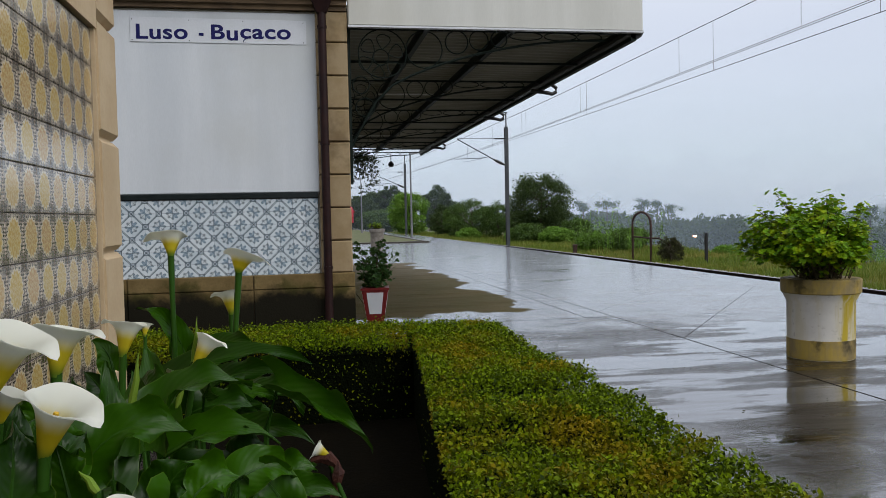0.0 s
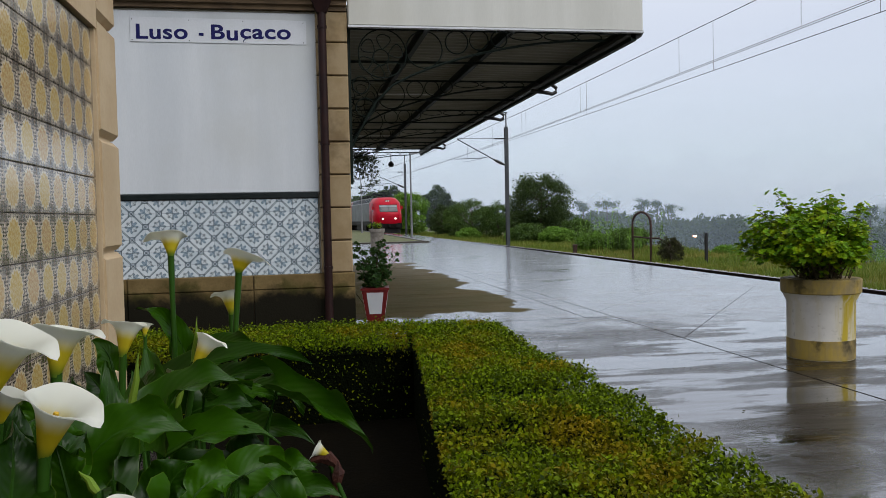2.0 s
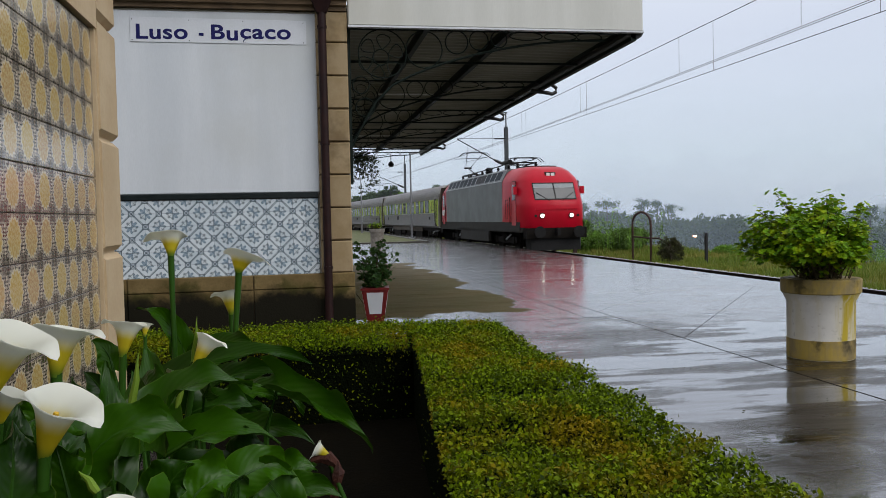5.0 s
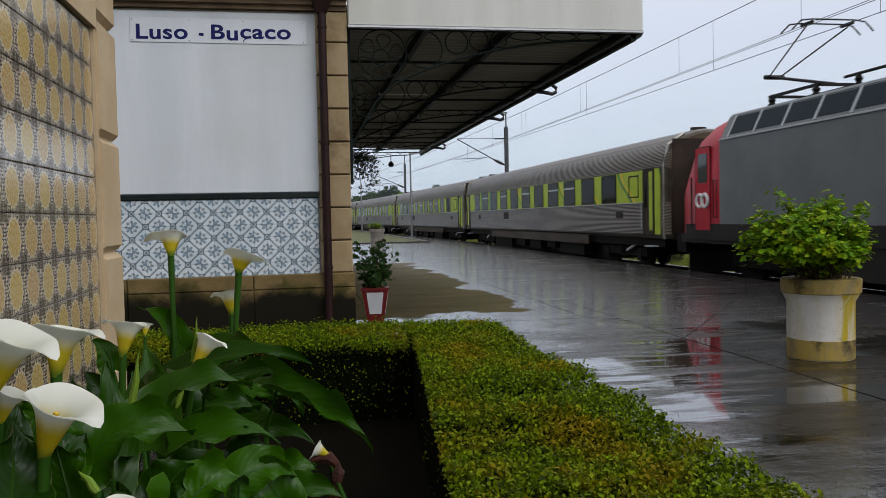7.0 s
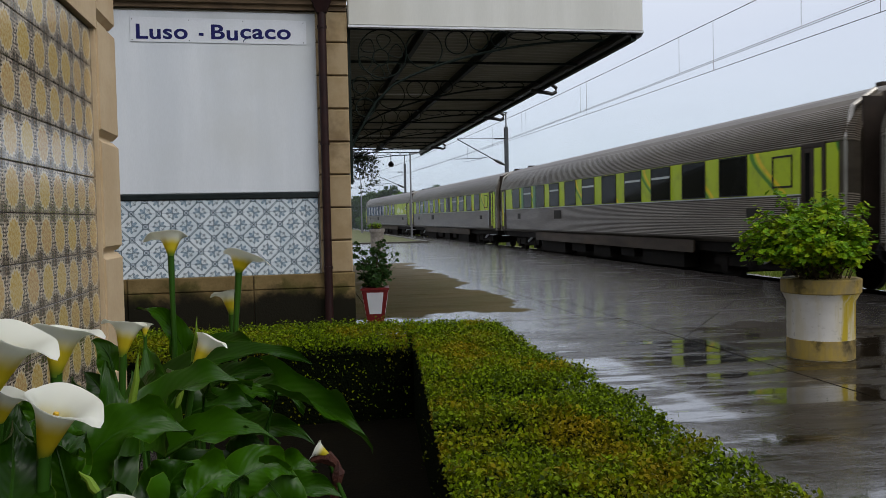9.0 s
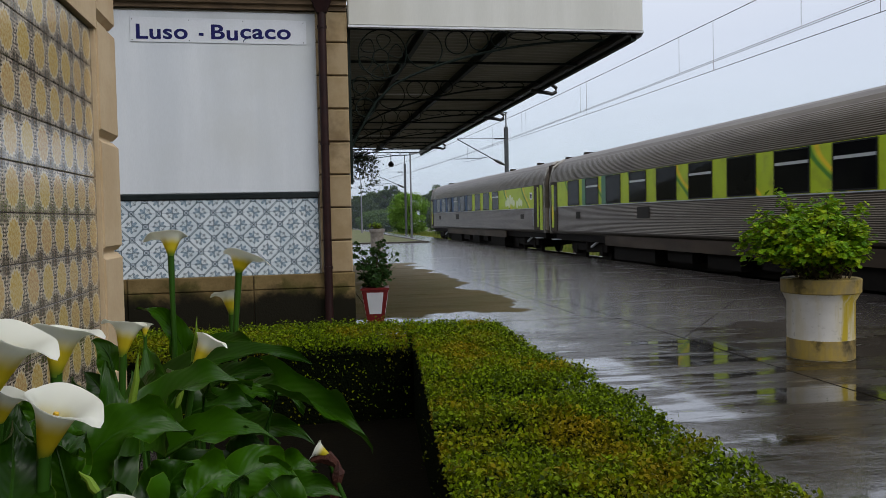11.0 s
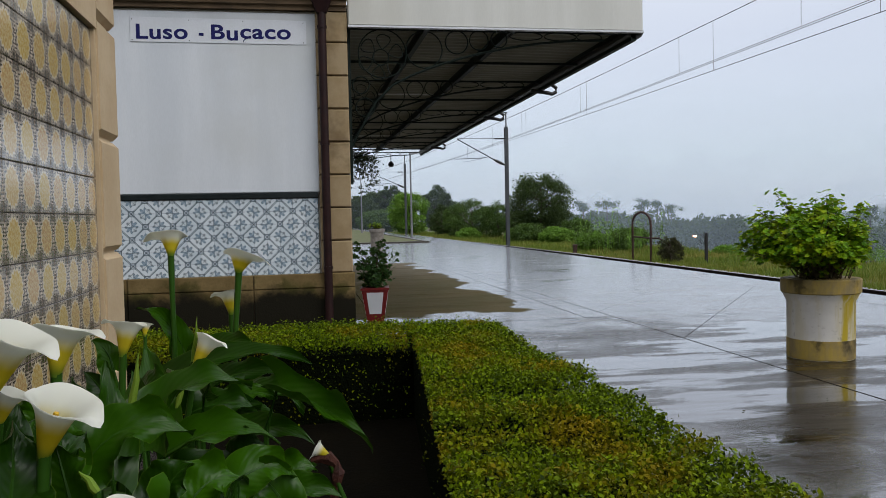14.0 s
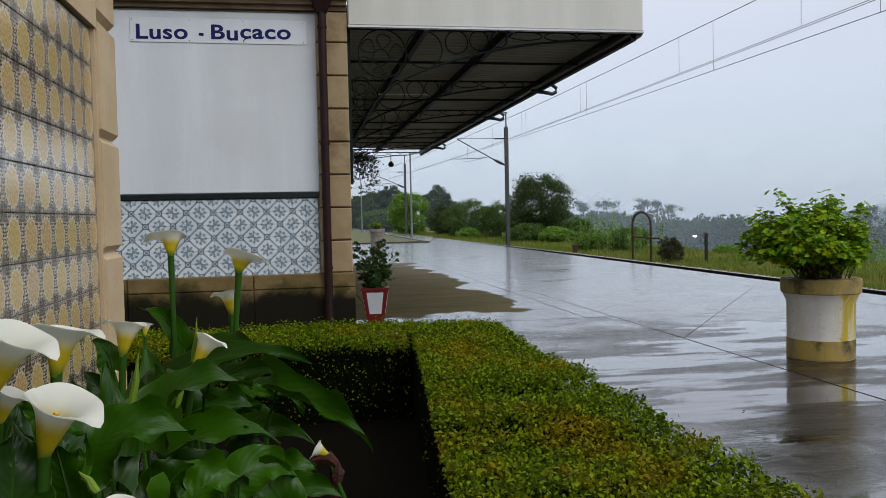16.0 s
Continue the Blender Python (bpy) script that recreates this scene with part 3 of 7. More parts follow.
def build_platform():
    """Concrete slabs with open joints on a bed, and an edge course along the track."""
    bed = Geo().box(-30, EDGE - 0.15, -25, 60, -0.9, -0.03)
    plat = setting("platform", bed, "joint", "rain-wet concrete station platform")
    k = 1.30  # run of the slanting joints
    ys = [-25, -17, -9, -2.6, 8.4, 11.05, 14.8, 18.55, 23, 28, 34, 41, 49, 60]
    j = 0.008

    def slab(p):
        g = Geo()
        q = [Vector((x, y, 0)) for x, y in p]
        c = sum(q, Vector()) / len(q)
        low = [(v.x, v.y, -0.04) for v in q]
        mid = [(v.x, v.y, -0.004) for v in q]
        top = [tuple(v + (c - v).normalized() * 0.006) for v in q]
        return g.rings([low, mid, top])

    x0, x1 = 4.21 + 0.012, 8.32 - j
    for i in range(len(ys) - 1):
        a, b = ys[i] + j, ys[i + 1] - j
        d = k * (x1 - x0)
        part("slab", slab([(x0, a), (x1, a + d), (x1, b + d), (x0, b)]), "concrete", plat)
    # channel strip and inner bays
    inner = [-25, -14, -6, 10.45, 14.6, 19.5, 25, 32, 40, 50, 60]
    for i in range(len(inner) - 1):
        if inner[i] < 10:
            part("slab", slab([(1.0 + j, inner[i] + j), (4.21 - j, inner[i] + j), (4.21 - j, inner[i + 1] - j), (1.0 + j, inner[i + 1] - j)]), "concrete", plat)
            continue
        part("slab", slab([(3.82 + j, inner[i] + j), (4.21 - j, inner[i] + j), (4.21 - j, inner[i + 1] - j), (3.82 + j, inner[i + 1] - j)]), "concrete", plat)
        part("slab", slab([(1.0 + j, inner[i] + j), (3.82 - j, inner[i] + j), (3.82 - j, inner[i + 1] - j), (1.0 + j, inner[i + 1] - j)]), "concrete", plat)
    for i in range(2, len(inner) - 1):
        part("slab", slab([(-2.5, inner[i] + j), (1.0 - j, inner[i] + j), (1.0 - j, inner[i + 1] - j), (-2.5, inner[i + 1] - j)]), "concrete", plat)
    # the last wedge by the slanting ends, and the edge course
    part("slab", slab([(x0, 60.01), (x1, 60.01 + k * (x1 - x0)), (x1, 66), (x0, 66)]), "concrete", plat)
    y = -25.0
    while y < 66:
        part("edge_stone", slab([(8.32 + j, y + 0.004), (EDGE, y + 0.004), (EDGE, y + 2.996), (8.32 + j, y + 2.996)]), "concrete", plat)
        y += 3.0
    setting("platform_wall", Geo().box(EDGE - 0.14, EDGE - 0.02, -25, 66, -0.9, -0.04), "edge", "dark concrete platform face")
    setting("pavement_far", Geo().box(-30, 8.3, 60.0, 66.0, -0.9, -0.02), "concrete", "wet concrete at the platform's far end")


def build_track():
    setting("ballast", sweep([(-1.75, -0.86), (-1.6, -0.50), (1.9, -0.50), (2.4, -0.86)], -200, 300, 6), "ballast", "pale stone ballast under the track")
    prof = [(-0.075, -0.155), (0.075, -0.155), (0.07, -0.135), (0.012, -0.12), (0.012, -0.045), (0.036, -0.03), (0.036, -0.003), (-0.036, -0.003), (-0.036, -0.03), (-0.012, -0.045), (-0.012, -0.12), (-0.07, -0.135)]
    for sgn in (-1, 1):
        r = setting("rail", sweep([(d + sgn * 0.87, RAIL_Z + z) for d, z in prof], -200, 300, 6), "rail", "dark rusty rail with a bright running surface")
        part("railhead", sweep([(d + sgn * 0.87, RAIL_Z + z) for d, z in ((-0.03, -0.002), (0.03, -0.002), (0.026, 0.004), (-0.026, 0.004))], -200, 300, 6), "railhead", r)
    me = Geo().box(-1.3, 1.3, -0.13, 0.13, -0.24, -0.156).mesh("sleeper")
    me.materials.append(M["sleeper"])
    t = thing("sleepers", pose(0, 0, 0), "concrete sleepers half sunk in the ballast", "sleepers")
    tagged(t, kind="structure")
    s = -14.0
    while s < 130:
        ob = new("sleeper", me)
        x, y, a = track(s)
        ob.parent, ob.matrix_world = t, pose(x, y, RAIL_Z, 0, 0, math.degrees(a))
        s += 0.6
    # loose stones on the shoulder
    g = Geo()
    rnd = random.Random(3)
    for i in range(9000):
        s = 8 + 60 * rnd.random() ** 1.4
        d = rnd.choice((1.25, 1.55, 1.85)) + rnd.uniform(-0.3, 0.35)
        x, y, _ = track(s, d)
        z = -0.51 if d < 1.9 else -0.51 - (d - 1.9) * 0.6
        z += 0.02
        q = rnd.uniform(0.025, 0.07)
        k = len(g.v)
        for dx, dy, dz in ((1, 0, 0), (-0.5, 0.9, 0), (-0.6, -0.8, 0), (0, 0, 1)):
            g.v.append((x + q * dx * rnd.uniform(0.7, 1.3), y + q * dy * rnd.uniform(0.7, 1.3), z + q * dz))
        g.f += [(k, k + 1, k + 3), (k + 1, k + 2, k + 3), (k + 2, k, k + 3)]
    ob = part("ballast_stones", g, "ballast", None, "loose pale ballast stones beside the far rail", kind="stuff")


build_ground()
build_platform()
build_track()


# ---- station building ----
WALL_Y, PIL_L, PIL_R = 8.6, 0.207, 0.535


def text_mesh(s, size, depth, name):
    cu = bpy.data.curves.new(name, "FONT")
    cu.body, cu.size, cu.extrude, cu.offset = s, size, depth, size * 0.024
    cu.space_character = 1.06
    ob = bpy.data.objects.new(name, cu)
    scene.collection.objects.link(ob)
    me = bpy.data.meshes.new_from_object(ob.evaluated_get(bpy.context.evaluated_depsgraph_get()))
    bpy.data.objects.remove(ob)
    return me


def letter_groups(me):
    """Split a text mesh into its characters: connected pieces, joined where they stand over one another."""
    root = list(range(len(me.vertices)))

    def find(i):
        while root[i] != i:
            root[i] = root[root[i]]
            i = root[i]
        return i

    for p in me.polygons:
        for v in p.vertices[1:]:
            root[find(v)] = find(p.vertices[0])
    spans = {}
    for v in me.vertices:
        k = find(v.index)
        a, b = spans.get(k, (9, -9))
        spans[k] = (min(a, v.co.x), max(b, v.co.x))
    rows = []
    for k, (a, b) in sorted(spans.items(), key=lambda q: q[1]):
        if rows and a < rows[-1][1] - 0.02:
            rows[-1][1] = max(rows[-1][1], b)
            rows[-1][2].add(k)
        else:
            rows.append([a, b, {k}])
    out = []
    for _, _, ks in rows:
        g, ids = Geo(), {}
        for p in me.polygons:
            if find(p.vertices[0]) in ks:
                for v in p.vertices:
                    if v not in ids:
                        ids[v] = len(g.v)
                        g.v.append(tuple(me.vertices[v].co))
                g.f.append(tuple(ids[v] for v in p.vertices))
        out.append(g)
    return out


def build_station():
    wall = setting("wall_end", Geo().box(-7.0, PIL_L, WALL_Y + 0.012, WALL_Y + 0.4, 0.0, 4.6), "plaster", "gable wall of the station building")
    setting("wall_platform", Geo().box(PIL_R - 0.42, PIL_R - 0.02, WALL_Y + 0.4, 24.6, 0.0, 4.6), "plaster", "station wall along the platform")
    setting("wall_far", Geo().box(-7.0, PIL_R - 0.42, 24.2, 24.6, 0.0, 4.6), "plaster", "far gable wall")
    setting("roof", Geo().rings([[(-7.2, y, 4.6), (0.75, y, 4.6), (-3.2, y, 6.6)] for y in (WALL_Y - 0.2, 24.8)]), "sheet", "pitched station roof")
    # white painted panel with the name plate
    part("panel", Geo().slab(-7.0, PIL_L, WALL_Y - 0.02, WALL_Y + 0.01, 1.716, 3.575, 0.006), "board", wall, "white painted wall panel with faint run-down stains")
    part("band", Geo().slab(-7.0, PIL_L - 0.014, WALL_Y - 0.03, WALL_Y + 0.01, 1.652, 1.714, 0.008), "band", wall, "black glazed border strip")
    sign = thing("station_sign", pose(-1.64, WALL_Y - 0.024, 3.255, 0, 0.2, 0), "white station name plate with dark blue letters", "sign")
    part("plate", Geo().slab(0, 1.75, -0.004, 0.002, 0.0, 0.247, 0.0015), "plate", sign)
    part("bracket", Geo().box(0.02, 1.73, 0.001, 0.006, 0.05, 0.2), "plate", sign)
    # the characters are stuck on by hand, a little unevenly
    for word, w0, w1, steps in (("Luso", 0.058, 0.560, (0.0, 0.0, 0.003, 0.005)), ("-", 0.668, 0.716, (0.006,)), ("Buçaco", 0.790, 1.592, (0.010, 0.002, 0.022, 0.018, 0.020, 0.022))):
        lets = text_mesh(word, 0.205, 0.0008, "lettering")
        xs = [v.co.x for v in lets.vertices]
        x0, x1 = min(xs), max(xs)
        for v in lets.vertices:
            v.co = (w0 + (v.co.x - x0) / (x1 - x0) * (w1 - w0), -0.0062 - v.co.z, 0.034 + v.co.y)
        for k, g in enumerate(letter_groups(lets)):
            g.v = [(x, y, z + steps[min(k, len(steps) - 1)]) for x, y, z in g.v]
            part("letter", g, "letter", sign, "dark blue letter")
    for px in (0.02, 0.575, 1.11, 1.72):
        for pz in (0.02, 0.225):
            part("screw", Geo().tube([(px, -0.003, pz), (px, -0.007, pz)], 0.005, 6), "gutter", sign)
    # plinth, quoin pillar, cornice, pipe
    x = -7.0
    i = 0
    wid = (1.1, 0.9, 1.25)
    plinth = setting("plinth", Geo().box(-7.0, 0.54, WALL_Y - 0.03, WALL_Y + 0.3, -0.02, 0.846), "brownstone", "damp dark stone plinth with moss")
    while x < 0.5:
        w = min(wid[i % 3], 0.556 - x)
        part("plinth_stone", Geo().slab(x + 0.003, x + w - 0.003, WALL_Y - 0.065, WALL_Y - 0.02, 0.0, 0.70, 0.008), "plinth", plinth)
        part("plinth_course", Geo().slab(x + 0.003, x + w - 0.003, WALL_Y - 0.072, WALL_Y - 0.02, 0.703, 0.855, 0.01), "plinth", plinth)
        x += w
        i += 1
    z = 0.853
    pil = setting("pillar", Geo().box(PIL_L + 0.01, PIL_R - 0.01, WALL_Y - 0.005, WALL_Y + 0.39, 0.0, 3.6), "brownstone", "yellow sandstone quoin pillar with recessed joints")
    for i in range(8):
        z1 = min(z + 0.346, 3.60)
        part("quoin_block", Geo().slab(PIL_L, PIL_R, WALL_Y - 0.05, WALL_Y + 0.38, z + 0.006, z1 - 0.006, 0.012), "stone", pil)
        z = z1
    corn = Geo()
    prof = [(0.39, 3.60), (-0.06, 3.60), (-0.06, 3.64), (-0.10, 3.65), (-0.10, 3.69), (-0.16, 3.72), (-0.20, 3.80), (-0.28, 3.84), (-0.28, 3.95), (0.39, 3.95)]
    corn.rings([[(xx, WALL_Y + d, zz) for d, zz in prof] for xx in (-7.1, 0.53)])
    setting("cornice", corn, "brownstone", "weathered brown moulded stone cornice")
    pipe = thing("downpipe", pose(0.272, WALL_Y - 0.12, 0), "dark red iron rainwater downpipe on the wall", "downpipe")
    part("tube", Geo().tube([(0, 0, 0.1), (0, 0, 3.62)], 0.043, 14), "pipe", pipe, smooth=True)
    part("hopper", Geo().rings([[(a * r, b * r * 0.8, z) for a, b in ((-1, -1), (1, -1), (1, 1), (-1, 1))] for r, z in ((0.05, 3.56), (0.10, 3.68), (0.10, 3.8))]), "pipe", pipe)
    for z in (0.9, 2.2, 3.4):
        part("clip", Geo().tube([(0, 0, z), (0, 0, z + 0.03)], 0.05, 14), "pipe", pipe)
        part("clip_arm", Geo().box(-0.012, 0.012, 0.04, 0.14, z, z + 0.03), "pipe", pipe)


def build_blue_tiles():
    s = 0.1345
    g = Geo()
    h, b = s / 2 - 0.0009, 0.002
    g.slab(-h, h, -0.008, 0.0, -h, h, b)
    me = g.mesh("tile")
    me.materials.append(M["tile_blue"])
    panel = setting("tile_panel", Geo().box(-7.0, PIL_L - 0.016, WALL_Y - 0.006, WALL_Y + 0.011, 0.856, 1.651), "grout", "blue and white patterned azulejo dado")
    for r in range(6):
        for c in range(18):
            ob = new("tile", me)
            x, z = PIL_L - 0.018 - s * (c + 0.5), 1.650 - 0.133 * (r + 0.5)
            turn = {(0, 0): 0, (0, 1): 90, (1, 1): 180, (1, 0): 270}[(r % 2, c % 2)]
            ob.parent = panel
            ob.matrix_world = pose(x, WALL_Y - 0.0065, z, 0, turn, 0) @ Matrix.Diagonal((1, 1, 0.989 if turn % 180 == 0 else 1, 1)) @ Matrix.Diagonal((0.989 if turn % 180 else 1, 1, 1, 1))


# ---- canopy over the platform ----
CAN_X, CAN_Z, CAN_END = 3.83, 3.45, 24.9


def build_canopy():
    can = thing("canopy", pose(0, 0, 0), "corrugated platform canopy with cream fascia and dark scrolled ironwork", "canopy")
    part("end_fascia", Geo().slab(0.545, CAN_X + 0.01, WALL_Y - 0.06, WALL_Y - 0.01, CAN_Z + 0.006, 4.45, 0.012), "fascia", can, "cream painted sheet fascia")
    part("end_trim", Geo().box(0.545, CAN_X + 0.016, WALL_Y - 0.068, WALL_Y - 0.004, CAN_Z - 0.012, CAN_Z + 0.006), "plate", can)
    # corrugated sheet
    g = Geo()
    rows = []
    y = WALL_Y
    k = 0
    while y < CAN_END:
        z = 3.56 + (0.05 if k % 4 in (1, 2) else 0.0)
        rows.append([(0.53, y, z + 0.06), (CAN_X - 0.03, y, z)])
        y += 0.045
        k += 1
    g.rings(rows, close=False)
    g.rings([[(p[0], p[1], p[2] + 0.02) for p in r] for r in rows], close=False)
    part("corrugated_sheet", g, "sheet", can)
    part("eave_beam", Geo().box(CAN_X - 0.11, CAN_X - 0.05, WALL_Y, CAN_END, 3.36, 3.55), "iron", can)
    gut = [(math.cos(math.pi * i / 8) * 0.09, -math.sin(math.pi * i / 8) * 0.09) for i in range(9)]
    part("gutter", Geo().rings([[(CAN_X - 0.05 + a, y, 3.47 + b) for a, b in gut] + [(CAN_X - 0.12, y, 3.50), (CAN_X + 0.02, y, 3.50)] for y in (WALL_Y + 0.0, CAN_END)]), "gutter", can)
    for x in (1.40, 2.36):
        part("purlin", Geo().box(x - 0.03, x + 0.03, WALL_Y, CAN_END, 3.44, 3.555), "iron", can)
    part("wall_beam", Geo().box(0.53, 0.58, WALL_Y + 0.4, CAN_END, 3.3, 3.5), "iron", can)
    for i in range(6):
        y = WALL_Y + 0.12 + 3.24 * i
        br = part("bracket", Geo().box(0.54, CAN_X - 0.06, y - 0.012, y + 0.012, 3.45, 3.475), "iron", can)
        arc = [(0.54 + 0.30 * u, y, 2.14 + 0.543 * u ** 0.9) for u in (0.0, 0.35, 0.7)]
        arc += [(0.84 + 2.61 * u, y, 2.683 + 0.70 * math.sin(math.pi / 2 * u) ** 0.62) for u in [0.0] + [j / 14 for j in range(1, 15)]]
        part("curved_chord", Geo().tube(arc, 0.014, 6), "iron", br)
        part("wall_bar", Geo().box(0.545, 0.575, y - 0.015, y + 0.015, 1.8, 3.46), "iron", br)
        for cx, cz, r in ((1.378, 3.25, 0.20), (1.74, 3.335, 0.125), (1.992, 3.36, 0.105), (2.22, 3.375, 0.09), (0.92, 3.20, 0.26), (0.72, 2.62, 0.10), (0.68, 2.86, 0.09)):
            part("scroll_ring", Geo().loop((cx, y, cz), r, 0.007, "y", 28), "iron", br)
        for x0, x1 in ((2.34, 2.72), (2.74, 3.12), (3.12, 3.42)):
            oval = [((x0 + x1) / 2 + (x1 - x0) / 2 * math.cos(t), y, 3.415 + 0.045 * math.sin(t)) for t in [2 * math.pi * j / 20 for j in range(21)]]
            part("scroll_oval", Geo().tube(oval, 0.007, 5), "iron", br)
        # wrought flower in the corner: a hub and six looped petals
        part("flower_hub", Geo().loop((0.902, y, 3.161), 0.085, 0.007), "iron", br)
        for k in range(6):
            a = radians(60 * k + 20)
            pts = []
            for j in range(13):
                u = j / 12
                d, s = 0.085 + 0.16 * math.sin(math.pi * u), 0.075 * math.sin(2 * math.pi * u)
                pts.append((0.902 + d * math.cos(a) - s * math.sin(a), y, 3.161 + d * math.sin(a) + s * math.cos(a)))
            part("petal", Geo().tube(pts, 0.006, 5), "iron", br)
        # lattice girder between this bracket and the next
        if i < 5:
            ym = y + 1.62
            part("tie_bar", Geo().box(0.58, CAN_X - 0.1, ym - 0.009, ym + 0.009, 3.41, 3.44), "iron", can)
    for y in (11.95, 15.2, 21.6):
        hook = [(CAN_X - 0.3, y, 3.33), (CAN_X - 0.05, y, 3.30), (CAN_X + 0.04, y, 3.28), (CAN_X + 0.10, y, 3.31), (CAN_X + 0.11, y, 3.37), (CAN_X + 0.04, y, 3.42)]
        part("gutter_hook", Geo().tube(hook, 0.03, 8), "gutter", can, smooth=True)
    for y in (12.4, 18.6):
        part("conduit", Geo().tube([(1.2, y, 3.33), (2.1, y, 3.33)], 0.013, 6), "white", can, "white tube lamp")
    lamp = thing("pendant_lamp", pose(2.78, 24.6, 3.4), "dark hanging bell lamp under the canopy end", "lamp")
    part("rod", Geo().tube([(0, 0, 0), (0, 0, -0.25)], 0.012, 6), "gutter", lamp)
    part("bell", Geo().lathe([(0.03, -0.24), (0.07, -0.28), (0.095, -0.33), (0.08, -0.38), (0.02, -0.41)], 14), "gutter", lamp, smooth=True)


# ---- near outbuilding with relief tiles ----
OUT_X = -0.764


def build_outbuilding():
    setting("wall_outbuilding", Geo().box(-4.0, OUT_X - 0.008, -7.0, 3.55, 0.0, 4.2), "plaster", "small tiled outbuilding")
    body = setting("tile_wall", Geo().box(OUT_X - 0.009, OUT_X - 0.0075, -3.0, 3.26, 0.0, 2.165), "grout", "wall of yellow relief tiles with dark joints")
    s, g = 0.14, Geo()
    h = s / 2 - 0.0011
    k = [(-h, -h), (h, -h), (h, h), (-h, h)]
    g.rings([[(0, a, b) for a, b in k], [(0.006, a, b) for a, b in k], [(0.008, a * 0.97, b * 0.97) for a, b in k]])
    me = g.mesh("tile")
    me.materials.append(M["tile_yellow"])
    for r in range(15):
        for c in range(13):
            ob = new("tile", me)
            ob.parent = body
            ob.matrix_world = pose(OUT_X - 0.008, 3.25 - s * (c + 0.5), 2.157 - s * (r + 0.5))
    # quoin strip with chamfered joints, and the lintel course
    q = setting("quoin_strip", Geo().box(OUT_X - 0.2, OUT_X - 0.004, 3.262, 3.53, 0.0, 4.2), "quoin", "smooth cream stone quoins with notched joints")

    def block(z0, z1, ya=3.272, yb=3.565, x1=OUT_X + 0.02):
        b = 0.022
        gg = Geo()
        gg.rings([[(OUT_X - 0.18, ya, z0), (OUT_X - 0.18, yb, z0), (x1 - b, yb - 0.0, z0), (x1 - b, ya, z0)],
                  [(OUT_X - 0.18, ya, z0 + b), (OUT_X - 0.18, yb, z0 + b), (x1, yb, z0 + b), (x1, ya, z0 + b)],
                  [(OUT_X - 0.18, ya, z1 - b), (OUT_X - 0.18, yb, z1 - b), (x1, yb, z1 - b), (x1, ya, z1 - b)],
                  [(OUT_X - 0.18, ya, z1), (OUT_X - 0.18, yb, z1), (x1 - b, yb, z1), (x1 - b, ya, z1)]])
        return gg

    zs = [0.0, 0.39, 0.85, 1.308, 1.762, 2.219, 2.675, 3.13, 3.6, 4.1]
    for a, b in zip(zs, zs[1:]):
        part("quoin_block", block(a + 0.004, b - 0.004), "quoin", q)
    setting("lintel", Geo().box(OUT_X - 0.1, OUT_X + 0.018, -3.0, 3.27, 2.166, 4.2), "quoin", "smooth cream stone course over the tiles")
    setting("reveal", Geo().box(OUT_X - 0.01, OUT_X + 0.012, 3.252, 3.272, 0.0, 2.166), "quoin", "narrow stone reveal beside the tiles")


build_station()
build_canopy()
build_outbuilding()


# ---- train ----
def wheelset_parts(veh, x, zr, name="bogie", r=0.46, base=2.5):
    bog = part(name, Geo().box(x - base / 2 - 0.5, x + base / 2 + 0.5, -1.12, -0.98, 0.45, 0.72).box(x - base / 2 - 0.5, x + base / 2 + 0.5, 0.98, 1.12, 0.45, 0.72).box(x - 0.3, x + 0.3, -1.1, 1.1, 0.4, 0.8), "under", veh, "grimy dark bogie")
    for dx in (-base / 2, base / 2):
        for sy in (-1, 1):
            part("wheel", Geo().tube([(x + dx, sy * 0.80, r), (x + dx, sy * 0.94, r)], r, 20), "under", bog)
            part("axle_box", Geo().box(x + dx - 0.14, x + dx + 0.14, sy * 1.05 - 0.1, sy * 1.05 + 0.1, r - 0.14, r + 0.2), "under", bog)
    for sy in (-1, 1):
        part("spring", Geo().tube([(x, sy * 1.08, 0.5), (x, sy * 1.08, 0.95)], 0.14, 10), "under", bog)
        part("damper", Geo().tube([(x + 0.5, sy * 1.2, 0.6), (x + 1.3, sy * 1.2, 0.85)], 0.04, 8), "locolight", bog)
    return bog


def buffers(veh, x, d):
    for sy in (-0.9, 0.9):
        part("buffer", Geo().tube([(x - d * 0.1, sy, 1.0), (x + d * 0.4, sy, 1.0), (x + d * 0.4, sy, 1.0), (x + d * 0.45, sy, 1.0)], [0.1, 0.1, 0.26, 0.26], 14), "black", veh)
    part("coupler", Geo().box(min(x, x + d * 0.35), max(x, x + d * 0.35), -0.08, 0.08, 0.85, 1.15), "black", veh)


COACH_PROF = [(1.30, 1.02), (1.40, 1.10)] + [(1.42 + (0.011 if i % 2 else 0.0), 1.14 + 0.0205 * i) for i in range(44)] + [(1.42, 2.05), (1.42, 2.99), (1.432, 3.0), (1.432, 3.03)] + \
    [(1.42 - 0.30 * (i / 30.0) ** 2.2 + (0.012 if i % 2 else 0.0), 3.05 + 0.62 * i / 30.0) for i in range(31)] + [(1.02, 3.78), (0.80, 3.91), (0.5, 4.01), (0.2, 4.05)]


def coach_shell():
    half = COACH_PROF
    full = [(-y, z) for y, z in half] + [(y, z) for y, z in reversed(half)]
    rings = []
    for x, q in ((-12.95, 0.93), (-12.85, 0.97), (-12.6, 1.0), (12.6, 1.0), (12.85, 0.97), (12.95, 0.93)):
        rings.append([(x, y * q, 1.0 + (z - 1.0) * (1 - (1 - q) * 0.55)) for y, z in full])
    return Geo().rings(rings)


